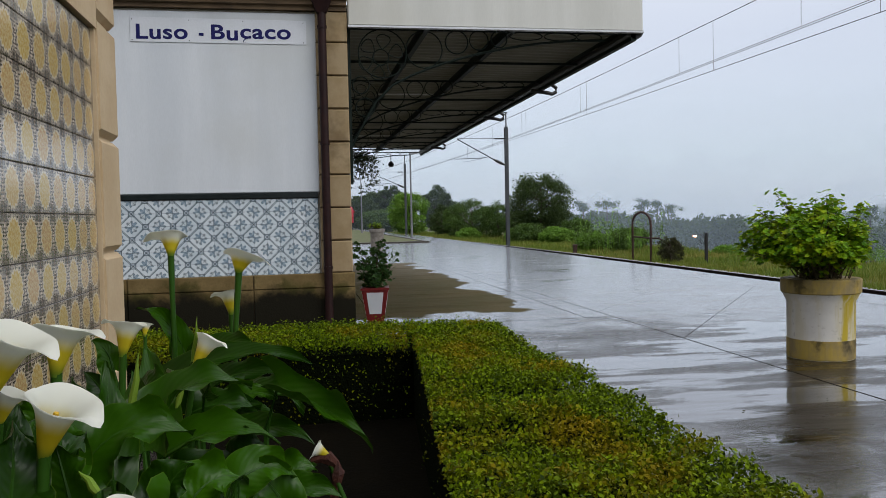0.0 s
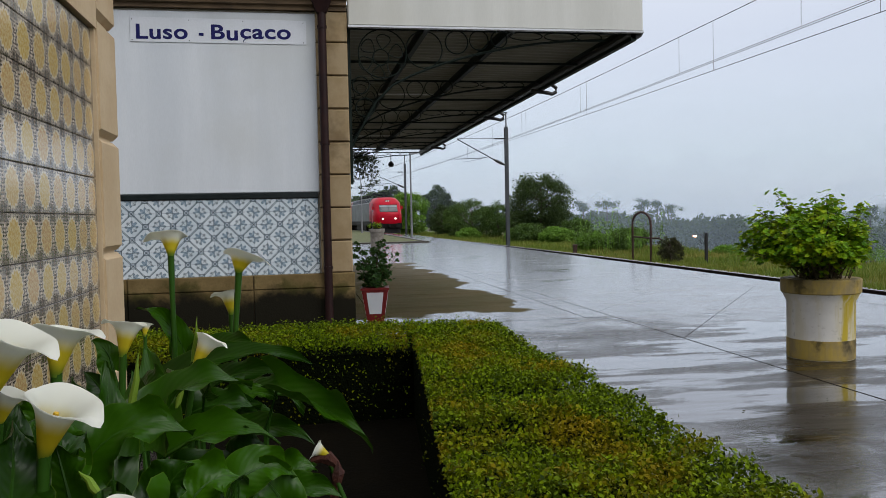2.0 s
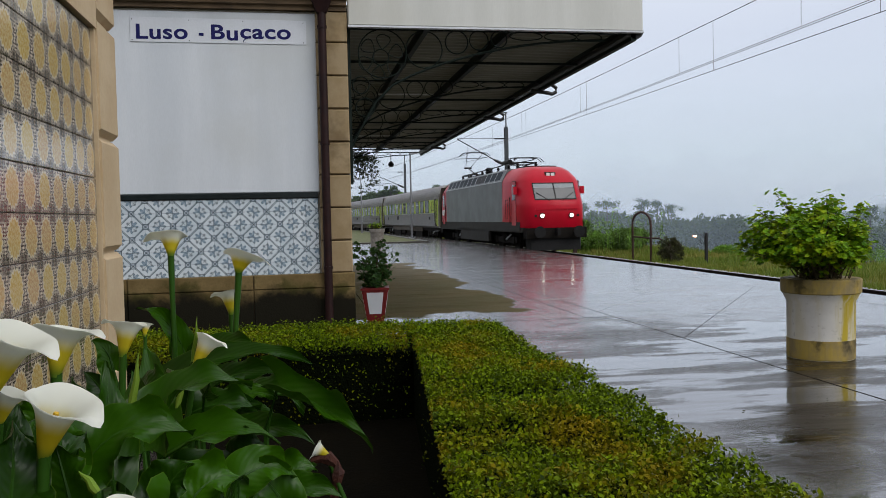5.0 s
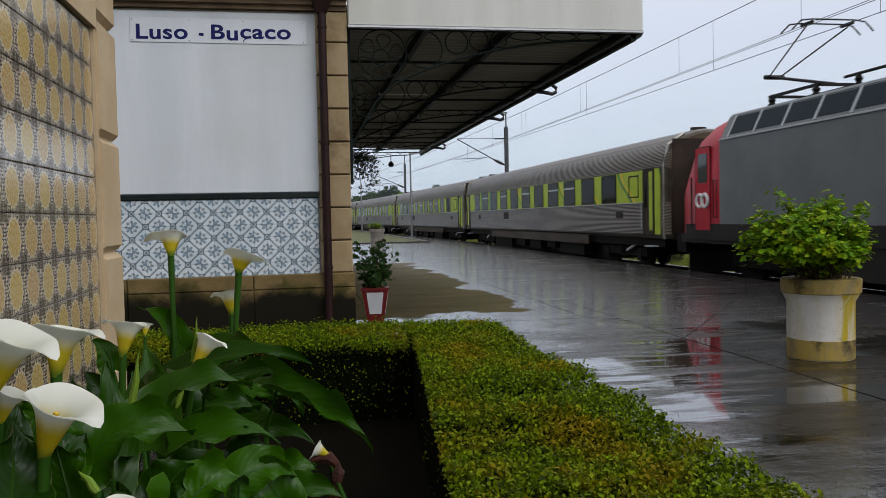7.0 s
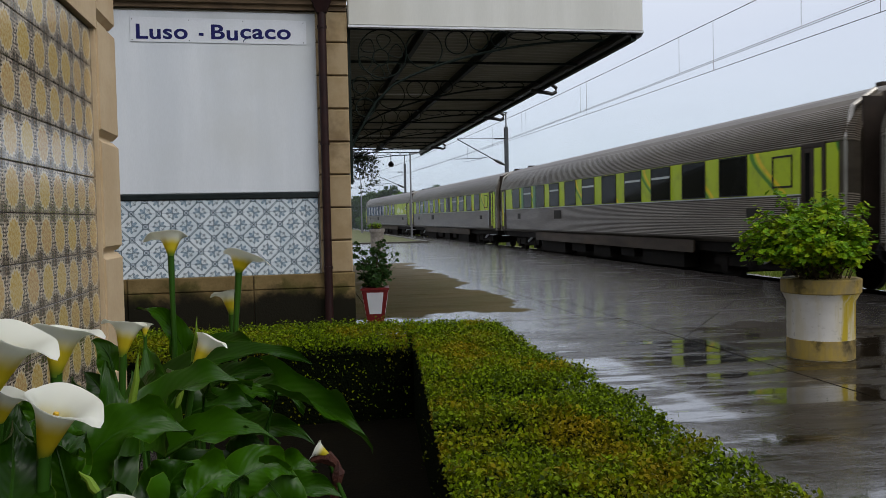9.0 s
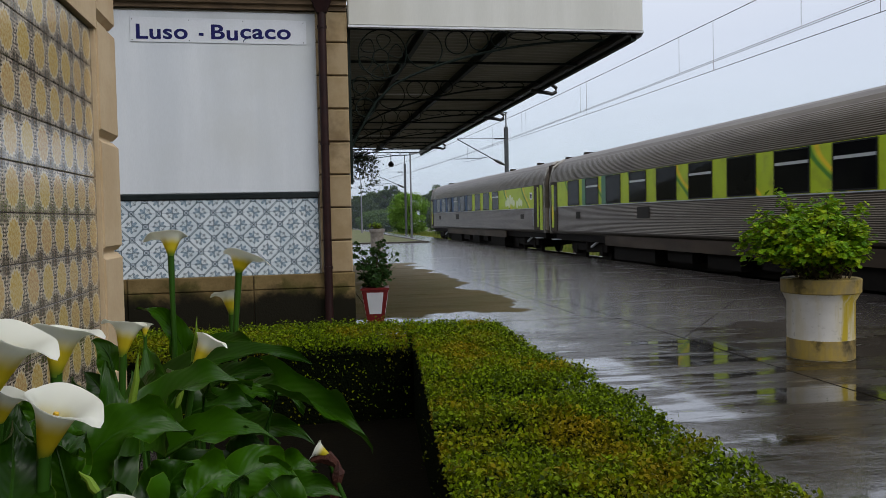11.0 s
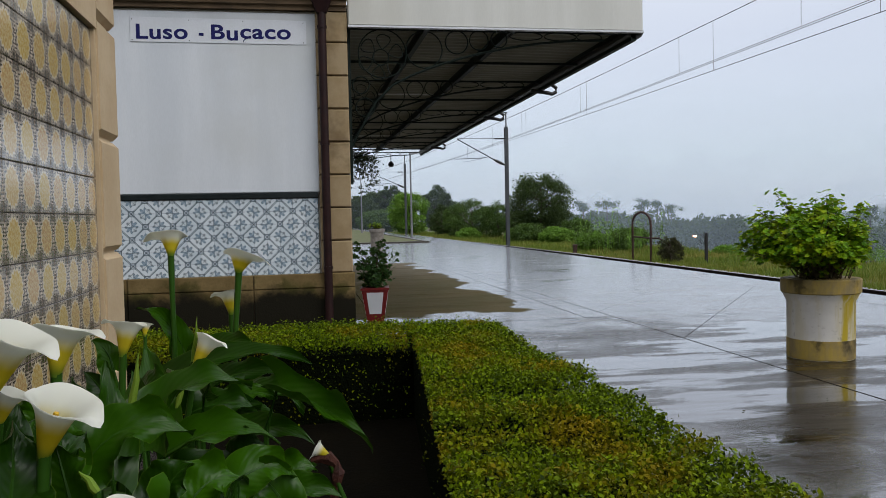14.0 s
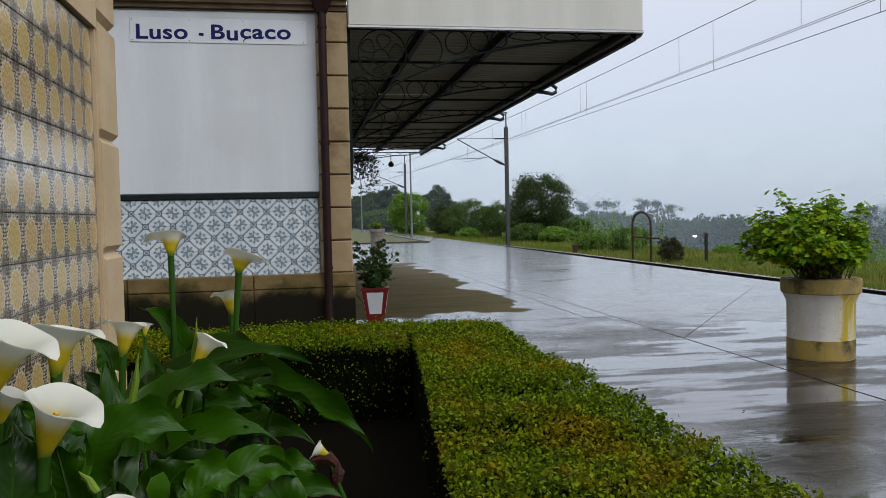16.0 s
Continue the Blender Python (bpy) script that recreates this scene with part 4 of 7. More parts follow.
def frame_bar(g, x0, x1, z0, z1, y, w, d):
    for a, b, c, e in ((x0, x1, z0, z0 + w), (x0, x1, z1 - w, z1), (x0, x0 + w, z0 + w, z1 - w), (x1 - w, x1, z0 + w, z1 - w)):
        g.box(a, b, min(y, y + d), max(y, y + d), c, e)
    return g


def build_coach(label, last=False):
    """A ribbed stainless coach; +x is its front, x = -13.2 its rear coupling plane."""
    c = thing("coach", pose(0, 0, 0), label, "train coach", "coaches of the train")
    part("body", coach_shell(), "steel", c, "ribbed stainless steel body")
    part("underframe", Geo().box(-12.4, 12.4, -1.25, 1.25, 0.78, 1.03), "under", c)
    # added dark box, stands in for the shade under the coach floor
    part("gap_filler", Geo().box(-7.4, 7.4, -0.85, 0.85, 0.22, 0.8), "under", c, "dark box added to fill the gap under the floor")
    for a, b, z0 in ((-6.4, -3.4, 0.3), (-2.6, -1.2, 0.42), (-0.4, 1.1, 0.36), (2.0, 3.0, 0.45), (3.6, 6.2, 0.3)):
        part("equipment_box", Geo().box(a, b, -1.3, 1.3, z0, 0.82), "under", c)
    for x in (-9.2, 9.2):
        wheelset_parts(c, x, 0)
    for x, d in ((12.75, 1), (-12.75, -1)):
        buffers(c, x, d)
        part("end_wall", Geo().box(min(x + d * 0.16, x + d * 0.21), max(x + d * 0.16, x + d * 0.21), -1.27, 1.27, 1.0, 3.75), "coach_dark", c)
        part("gangway", Geo().box(min(x + d * 0.2, x + d * 0.44), max(x + d * 0.2, x + d * 0.44), -0.55, 0.55, 1.15, 3.3), "black", c, "black rubber gangway bellows")
    part("roof_rail", Geo().box(-12.0, 12.0, -0.16, 0.16, 4.045, 4.075), "coach_dark", c)
    for x in (-12.0, 12.0):
        part("roof_lug", Geo().box(x - 0.09, x + 0.09, -0.2, 0.2, 4.04, 4.16), "coach_dark", c)
    nwin = 9 if last else 11
    for sy in (-1, 1):
        y = sy * 1.42
        out = sy * 0.012
        split = -0.4

        def panel(x0, x1, m, name="window_band", lift=1.0, z0=2.06, z1=2.985):
            a, b = sorted((y + sy * 0.001, y + out * lift))
            return part(name, Geo().box(x0, x1, a, b, z0, z1), m, c)

        if last:
            panel(-11.7, -0.9, "blue")
            panel(-0.9, 11.36, "lime")
        else:
            panel(-11.7, 11.36, "lime")
            panel(-8.95, -8.05, "green", "colour_panel", 1.4)
            panel(-7.1, -6.1, "green", "colour_panel", 1.4)
        a, b = sorted((sy * 1.36, sy * 1.41))
        part("skirt", Geo().box(-6.9, 6.9, a, b, 0.72, 1.04), "skirt_brown", c, "dusty brown skirt panel")
        a, b = sorted((y + sy * 0.002, y + sy * 0.022))
        part("waist_rail", Geo().box(-11.7, 11.36, a, b, 2.035, 2.058), "locolight", c)
        for d in (-1, 1):
            a, b = sorted((y + sy * 0.001, y + out * 1.3))
            if d > 0:
                part("end_panel", Geo().box(12.16, 12.5, a, b, 1.14, 2.985), "lime", c)
            part("corner_post", Geo().tube([(d * 12.66, sy * 1.385, 1.02), (d * 12.66, sy * 1.385, 3.05), (d * 12.66, sy * 1.25, 3.62), (d * 12.66, sy * 0.8, 3.92)], 0.05, 8), "bright_steel", c, "polished rounded corner")
            # recessed doorway with its door leaf
            dx0, dx1 = (11.40, 12.13) if d > 0 else (-12.52, -11.73)
            w = part("doorway", frame_bar(Geo(), dx0, dx1, 1.12, 3.02, y - sy * 0.02, 0.07, sy * 0.045), "coach_dark", c)
            a, b = sorted((y + sy * 0.002, y + sy * 0.014))
            door = part("door", Geo().box(dx0 + 0.07, dx1 - 0.07, a, b, 1.19, 2.95), "coach_dark", c, "dark coach door with a lime panel")
            part("door_panel", Geo().box(dx0 + (0.12 if d < 0 else 0.40), dx1 - (0.40 if d < 0 else 0.12), min(y + sy * 0.014, y + sy * 0.018), max(y + sy * 0.014, y + sy * 0.018), 1.25, 2.92), "lime", door)
            a, b = sorted((y + sy * 0.014, y + sy * 0.02))
            part("door_window", Geo().box(dx0 + (0.47 if d < 0 else 0.12), dx1 - (0.12 if d < 0 else 0.47), a, b, 1.9, 2.85), "glass", door)
            part("step", Geo().box(dx0 + 0.1, dx1 - 0.1, min(sy * 1.2, sy * 1.45), max(sy * 1.2, sy * 1.45), 0.78, 0.81), "locolight", c)
            part("handrail", Geo().tube([(dx0 - 0.05, y + sy * 0.05, 1.3), (dx0 - 0.05, y + sy * 0.05, 2.0)], 0.015, 6), "locolight", c)
        for i in range(nwin):
            xc = -13.2 + 3.35 + 1.87 * i
            w = 1.16
            a, b = sorted((y + out, y + out * 1.9))
            win = part("window", Geo().box(xc - w / 2, xc + w / 2, a, b, 2.09, 2.96), "glass", c, "dark tinted window")
            part("window_frame", frame_bar(Geo(), xc - w / 2 - 0.02, xc + w / 2 + 0.02, 2.075, 2.975, y + out * 1.2, 0.03, out * 1.3), "black", win)
            if i in (1, 3, 8) or (not last and i in (5, 7)):
                part("vent_bar", Geo().box(xc - w / 2 + 0.03, xc + w / 2 - 0.03, min(y + out * 1.9, y + out * 2.4), max(y + out * 1.9, y + out * 2.4), 2.66, 2.72), "locolight", win)
        # small data plates low on the side, and the class digit
        for xb, wb, hb in ((-9.6, 0.42, 0.24), (-4.3, 0.85, 0.32), (9.4, 0.5, 0.2)):
            a, b = sorted((y + sy * 0.008, y + sy * 0.018))
            part("side_plate", Geo().box(xb, xb + wb, a, b, 1.6, 1.6 + hb), "locodark", c)
        a, b = sorted((y + out, y + out * 1.5))
        if not last:
            part("frame_box", frame_bar(Geo(), 10.4, 11.1, 2.2, 2.86, y + out, 0.04, out), "locodark", c)
        else:
            for xa, za, r in ((7.05, 2.32, 0.20), (7.35, 2.42, 0.30), (7.75, 2.50, 0.30), (8.1, 2.42, 0.26), (8.35, 2.32, 0.20), (7.6, 2.30, 0.24), (8.9, 2.26, 0.24), (9.25, 2.36, 0.26), (9.55, 2.30, 0.2)):
                part("cloud_motif", Geo().tube([(xa, y + out * 0.9, za), (xa, y + out * (1.25 + 0.1 * (xa % 1)), za)], r * 0.75, 16), "cloud", c, "pale cloud motif")
            part("side_sign", Geo().box(10.82, 11.14, a, b, 2.42, 2.72), "plate", c)
            part("side_sign_square", Geo().box(10.88, 11.08, min(y + out * 1.5, y + out * 2), max(y + out * 1.5, y + out * 2), 2.48, 2.66), "letter", c)
            part("tail_lamp", Geo().box(-13.0, -12.96, sy * 1.0 - 0.08, sy * 1.0 + 0.08, 1.25, 1.4), "red", c)
    if last:
        for x in (4.5, 9.0):
            part("roof_vent", Geo().box(x - 0.14, x + 0.14, -0.45, -0.2, 4.0, 4.12), "coach_dark", c)
    return c


def loco_cab(d):
    """One cab, stacked outlines from frame to roof."""
    rings = []
    for z, w, xf, ch in ((1.05, 1.46, 9.55, 0.42), (1.2, 1.5, 9.68, 0.45), (2.15, 1.5, 9.72, 0.5), (2.32, 1.5, 9.66, 0.5), (3.3, 1.48, 9.12, 0.55), (3.46, 1.44, 8.98, 0.55), (3.78, 1.24, 8.62, 0.5), (3.96, 1.02, 8.2, 0.4), (4.0, 0.8, 7.8, 0.3)):
        xb = 7.32 if d < 0 else 6.12
        rings.append([(d * xb, -w, z), (d * (xf - 0.75), -w, z), (d * (xf - 0.22), -(w - ch * 0.45), z), (d * xf, -(w - ch), z), (d * xf, w - ch, z), (d * (xf - 0.22), w - ch * 0.45, z), (d * (xf - 0.75), w, z), (d * xb, w, z)])
    if d > 0:
        return Geo().rings(rings)
    return Geo().rings([list(reversed(r)) for r in rings])


def pantograph(c, x, up):
    p = part("pantograph", Geo().box(x - 0.9, x + 0.9, -0.5, -0.44, 4.32, 4.38).box(x - 0.9, x + 0.9, 0.44, 0.5, 4.32, 4.38).box(x - 0.9, x - 0.82, -0.5, 0.5, 4.32, 4.38).box(x + 0.82, x + 0.9, -0.5, 0.5, 4.32, 4.38), "black", c, "black pantograph, raised" if up else "black pantograph, folded down")
    for dx in (-0.8, 0.8):
        for sy in (-0.47, 0.47):
            part("insulator", Geo().lathe([(0.05, 4.0), (0.1, 4.06), (0.06, 4.1), (0.1, 4.16), (0.06, 4.2), (0.09, 4.26), (0.05, 4.32)], 10, (x + dx, sy)), "black", p)
    if up:
        knee, head = (x - 1.45, 0, 4.9), (x + 0.5, 0, 5.74)
    else:
        knee, head = (x - 1.5, 0, 4.5), (x + 0.4, 0, 4.62)
    part("lower_arm", Geo().tube([(x + 0.75, 0, 4.38), knee], 0.036, 8), "black", p)
    for sy in (-0.35, 0.35):
        part("upper_arm", Geo().tube([(knee[0], sy * 0.4, knee[2]), (head[0], sy * 1.4, head[2] - 0.1)], 0.017, 6), "black", p)
    part("knee", Geo().tube([(knee[0], -0.25, knee[2]), (knee[0], 0.25, knee[2])], 0.055, 8), "black", p)
    for dx in (-0.2, 0.2):
        bow = [(head[0] + dx, -0.95, head[2] - 0.22), (head[0] + dx, -0.75, head[2] - 0.03), (head[0] + dx, -0.5, head[2]), (head[0] + dx, 0.5, head[2]), (head[0] + dx, 0.75, head[2] - 0.03), (head[0] + dx, 0.95, head[2] - 0.22)]
        part("contact_strip", Geo().tube(bow, 0.017, 6), "black", p)
    for sy in (-0.475, 0.475):
        part("head_bar", Geo().box(head[0] - 0.2, head[0] + 0.2, sy - 0.025, sy + 0.025, head[2] - 0.08, head[2] - 0.02), "black", p)


def build_loco():
    c = thing("locomotive", pose(0, 0, 0), "red and grey electric locomotive with lit headlights", "locomotive")
    sec = [(-1.48, 1.2), (-1.5, 1.46), (-1.5, 3.40), (-1.46, 3.46), (-1.22, 3.95), (-1.1, 3.99), (1.1, 3.99), (1.22, 3.95), (1.46, 3.46), (1.5, 3.40), (1.5, 1.46), (1.48, 1.2)]
    part("body", Geo().rings([[(x, y, z) for y, z in sec] for x in (-7.32, 6.12)]), "locogrey", c, "plain grey side body")
    part("cab", loco_cab(1), "red", c, "red front cab", True)
    part("cab", loco_cab(-1), "red", c, "red rear cab", True)
    part("frame", Geo().box(-9.3, 9.3, -1.47, 1.47, 0.98, 1.2), "locodark", c)
    for sy in (-1, 1):
        a, b = sorted((sy * 1.49, sy * 1.505))
        part("sole_bar", Geo().box(-9.0, 9.0, a, b, 1.06, 1.45), "locodark", c, "dark grey dirty sole bar")
        a, b = sorted((sy * 1.3, sy * 1.46))
        part("side_tank", Geo().box(-3.4, 3.2, a, b, 0.45, 1.06), "locodark", c)
        part("gutter_strip", Geo().box(-7.3, 6.1, min(sy * 1.5, sy * 1.525), max(sy * 1.5, sy * 1.525), 3.40, 3.435), "locolight", c)
        # row of sloping roof panels with light mullions
        n = 12
        for i in range(n):
            x0 = -7.0 + i * 1.05
            p, q = 0.06, 0.985
            pts = []
            for x, k in ((x0 + 0.05, 0.1), (x0 + q, 0.1), (x0 + q, 0.9), (x0 + 0.05, 0.9)):
                yy, zz = 1.46 - 0.24 * k, 3.46 + 0.49 * k
                pts.append((x, yy, zz))
            off = Vector((0, 0.9, 0.44)) * 0.012
            g = Geo().rings([[(x, sy * y, z) for x, y, z in pts], [(x, sy * (y + off.y), z + off.z) for x, y, z in pts]])
            part("roof_panel", g, "black" if i in (7, 8) else "louvre", c, "dark sloping roof louvre")
            w = Vector((0, 0.9, 0.44)) * 0.016
            m = [(x0 - 0.03, 1.46, 3.46), (x0 + 0.03, 1.46, 3.46), (x0 + 0.03, 1.22, 3.95), (x0 - 0.03, 1.22, 3.95)]
            if i != 8:
                part("mullion", Geo().rings([[(x, sy * y, z) for x, y, z in m], [(x, sy * (y + w.y), z + w.z) for x, y, z in m]]), "locolight", c)
        part("roof_edge", Geo().box(-7.2, 6.0, min(sy * 1.17, sy * 1.24), max(sy * 1.17, sy * 1.24), 3.94, 3.985), "locolight", c)
        # cab doors and side windows
        for d in (1, -1):
            x0, x1 = sorted((d * 7.75, d * 8.45))
            a, b = sorted((sy * 1.5, sy * 1.512))
            door = part("cab_door", Geo().box(x0, x1, a, b, 1.3, 3.3), "red", c)
            a, b = sorted((sy * 1.505, sy * 1.516))
            part("door_gap", frame_bar(Geo(), x0 - 0.02, x1 + 0.02, 1.28, 3.32, sy * 1.5, 0.02, sy * 0.014), "black", door)
            part("side_window", Geo().box(x0 + 0.12, x1 - 0.12, min(sy * 1.512, sy * 1.52), max(sy * 1.512, sy * 1.52), 2.45, 3.15), "cabglass", door)
            part("handrail", Geo().tube([(x0 - 0.12, sy * 1.56, 1.4), (x0 - 0.12, sy * 1.56, 2.6)], 0.018, 6), "black", c)
            part("side_vent", frame_bar(Geo(), d * 6.9 - 0.18, d * 6.9 + 0.18, 1.6, 2.5, sy * 1.5, 0.02, sy * 0.012) if d > 0 else frame_bar(Geo(), -7.62, -7.45, 1.6, 2.5, sy * 1.5, 0.02, sy * 0.012), "locodark", c)
        # emblem as two plain white loops
        for ex in (-8.1,):
            em = part("emblem", Geo().loop((ex - 0.12, sy * 1.53, 2.02), 0.15, 0.04, "y", 18, 6).loop((ex + 0.14, sy * 1.53, 2.02), 0.15, 0.045, "y", 18, 6), "white", c, "white looped emblem")
        part("mirror", Geo().box(8.55, 8.7, min(sy * 1.5, sy * 1.68), max(sy * 1.5, sy * 1.68), 2.7, 3.05), "red", c)
    # faces
    for d in (1, -1):
        def face(z):
            return d * (9.66 - (z - 2.32) * 0.551 + 0.012)

        def pane(y0, y1, z0, z1, m, name, lift=0.0, parent=c, label=""):
            k = d * lift
            g = Geo().rings([[(face(z0) - d * 0.03, y0, z0), (face(z0) - d * 0.03, y1, z0), (face(z1) - d * 0.03, y1, z1), (face(z1) - d * 0.03, y0, z1)], [(face(z0) + k, y0, z0), (face(z0) + k, y1, z0), (face(z1) + k, y1, z1), (face(z1) + k, y0, z1)]])
            return part(name, g, m, parent, label)

        ws = pane(-0.98, 0.98, 2.42, 3.2, "black", "windscreen", 0.0, c, "wide dark windscreen")
        for y0, y1 in ((-0.94, -0.03), (0.03, 0.94)):
            pane(y0, y1, 2.47, 2.95, "cabglass", "pane", 0.008, ws)
            # pale upper strip: a reflection on the windscreen, made as a grey panel
            pane(y0, y1, 2.96, 3.15, "glare", "pane_glare", 0.008, ws, "pale strip standing in for the sky's reflection in the glass")
        for sy in (-1, 1):
            part("wiper", Geo().tube([(face(2.4) + d * 0.03, sy * 0.3, 2.38), (face(2.75) + d * 0.03, sy * 0.85, 2.75)], 0.012, 5), "black", ws)
        lampbox = part("top_light", Geo().box(min(d * 8.6, d * 8.9), max(d * 8.6, d * 8.9), -0.24, 0.24, 3.46, 3.68), "locodark", c)
        for sy in (-0.11, 0.11):
            part("top_lens", Geo().box(min(d * 8.85, d * 8.915), max(d * 8.85, d * 8.915), sy - 0.08, sy + 0.08, 3.49, 3.65), "white", lampbox)
        part("nose_step", Geo().box(min(d * 9.66, d * 9.74), max(d * 9.66, d * 9.74), -0.98, 0.98, 1.98, 2.03), "red", c)
        for sy in (-1, 1):
            hl = part("headlight", Geo().tube([(d * 9.66, sy * 0.68, 1.72), (d * 9.745, sy * 0.68, 1.72)], 0.13, 16), "locodark", c)
            part("lens", Geo().tube([(d * 9.74, sy * 0.68, 1.72), (d * 9.76, sy * 0.68, 1.72)], 0.085, 16), "headlight" if d > 0 else "white", hl, "lit white headlight lens" if d > 0 else "")
            part("marker_lamp", Geo().tube([(d * 9.66, sy * 0.98, 1.72), (d * 9.735, sy * 0.98, 1.72)], 0.06, 10), "locodark", c)
        part("buffer_beam", Geo().box(min(d * 9.2, d * 9.68), max(d * 9.2, d * 9.68), -1.4, 1.4, 0.72, 1.18), "under", c)
        part("plough", Geo().rings([[(d * 9.2, -1.3, z), (d * q, -1.15, z), (d * q, 1.15, z), (d * 9.2, 1.3, z)] for z, q in ((0.18, 9.55), (0.72, 9.5))] if d > 0 else [[(d * 9.2, 1.3, z), (d * q, 1.15, z), (d * q, -1.15, z), (d * 9.2, -1.3, z)] for z, q in ((0.18, 9.55), (0.72, 9.5))]), "black", c)
        buffers(c, d * 9.65, d)
        part("roof_hatch", Geo().box(min(d * 6.2, d * 7.6), max(d * 6.2, d * 7.6), -0.75, 0.75, 3.96, 4.06), "locodark", c)
    # added dark spine that closes the bright gap below the loco
    part("underfloor", Geo().box(-8.2, 8.2, -0.62, 0.62, 0.22, 1.0), "under", c, "dark box added to fill the gap under the floor")
    for x in (-5.4, 5.2):
        wheelset_parts(c, x, 0, "bogie", 0.56, 3.0)
    # roof gear
    part("roof_deck", Geo().box(-7.0, 6.0, -1.05, 1.05, 3.985, 4.01), "locodark", c)
    pantograph(c, -6.0, True)
    pantograph(c, 4.6, False)
    part("busbar", Geo().tube([(-4.0, -0.7, 4.3), (2.9, -0.7, 4.34), (3.8, -0.5, 4.45)], 0.03, 6), "black", c)
    for x in (-3.6, -2.2, -0.8, 0.9, 2.6):
        part("insulator", Geo().lathe([(0.05, 3.93), (0.09, 4.0), (0.05, 4.04), (0.09, 4.1), (0.05, 4.14), (0.08, 4.2), (0.04, 4.3)], 10, (x, -0.7)), "black", c)
    part("breaker", Geo().lathe([(0.2, 3.95), (0.24, 4.1), (0.16, 4.14), (0.24, 4.2), (0.16, 4.26), (0.22, 4.36), (0.1, 4.44)], 12, (0.3, -0.6)), "black", c)
    part("breaker", Geo().tube([(2.9, -0.5, 4.5), (4.2, -0.5, 4.5)], 0.11, 10), "black", c)
    return c


# grey for the painted reflection across the top of the windscreen
M["glare"] = surf("glare_grey", (0.22, 0.24, 0.25), (0.17, 0.19, 0.2), 3, 0.3, bump=0.05)
M["skirt_brown"] = surf("dusty_brown_skirt", (0.05, 0.035, 0.022), (0.032, 0.023, 0.016), 1.5, 0.6, stain=(0.02, 0.015, 0.01), stretch=(0.4, 1, 2), spec=0.15)
M["bright_steel"] = surf("bright_steel", (0.42, 0.40, 0.36), (0.30, 0.28, 0.25), 3, 0.35, 0.8, bump=0.05)
M["cloud"] = surf("pale_green_cloud", (0.58, 0.64, 0.40), (0.50, 0.58, 0.30), 3, 0.35, bump=0.04)
loco = build_loco()
coach_a = build_coach("ribbed stainless coach with lime green window band")
coach_b = copy_thing(coach_a, pose(0, 0, 0))
coach_c = copy_thing(coach_a, pose(0, 0, 0))
coach_d = build_coach("ribbed stainless end coach with blue and lime window band", True)
TRAIN = [(loco, 10.1)] + [(c, 20.2 + 26.4 * (i + 0.5)) for i, c in enumerate((coach_a, coach_b, coach_c, coach_d))]


def motions():
    """The train runs in round the curve, passes the platform and leaves behind the camera."""
    for veh, back in TRAIN:
        rows = []
        for i in range(65):
            t = i * 0.25
            u = t - 7.0
            x, y, a = track(-0.03 - 16.943 * u - 0.029 * u * u + back)
            rows.append((t, pose(x, y, RAIL_Z, 0, 0, -90 + math.degrees(a))))
        walk(veh, rows)


# ---- leaves ----
def leaf_mesh(name, pts, size, rng, aspect=0.55, flat=0.0, normals=None, fold=0.25):
    """Many small folded leaves; pts is N x 3. flat pulls the leaves towards the given normals."""
    pts = np.asarray(pts, float)
    n = len(pts)
    nor = rng.normal(size=(n, 3))
    nor /= np.linalg.norm(nor, axis=1)[:, None]
    if normals is not None:
        nor = nor * (1 - flat) + np.asarray(normals) * flat
        nor /= np.linalg.norm(nor, axis=1)[:, None]
    a = np.cross(nor, rng.normal(size=(n, 3)))
    a /= np.linalg.norm(a, axis=1)[:, None] + 1e-9
    b = np.cross(nor, a)
    ln = (size * rng.uniform(0.6, 1.3, n))[:, None]
    wd = ln * aspect * 0.5
    ln = ln * 0.5
    v = np.empty((n, 4, 3))
    v[:, 0], v[:, 2] = pts - a * ln, pts + a * ln
    lift = nor * wd * fold
    v[:, 1], v[:, 3] = pts + b * wd + lift, pts - b * wd + lift
    me = bpy.data.meshes.new(name)
    me.vertices.add(n * 4)
    me.vertices.foreach_set("co", v.reshape(-1))
    me.loops.add(n * 4)
    me.loops.foreach_set("vertex_index", np.arange(n * 4, dtype=np.int32))
    me.polygons.add(n)
    me.polygons.foreach_set("loop_start", np.arange(0, n * 4, 4, dtype=np.int32))
    me.update(calc_edges=True)
    return me


def crown_points(rng, w, z0, z1, clumps, per, spread):
    """Leaf places in uneven clumps over an ovoid crown, with gaps."""
    out = []
    cz, rz = (z0 + z1) / 2, (z1 - z0) / 2
    for i in range(clumps):
        d = rng.normal(size=3)
        d /= np.linalg.norm(d)
        r = rng.uniform(0.55, 1.0) ** 0.5
        c = np.array([d[0] * w / 2 * r, d[1] * w / 2 * r, cz + d[2] * rz * r])
        k = spread * rng.uniform(0.6, 1.3)
        q = np.clip(rng.normal(size=(per, 3)), -1.7, 1.7) * k * np.array([1, 1, 0.7])
        out.append(c + q)
    return np.concatenate(out)


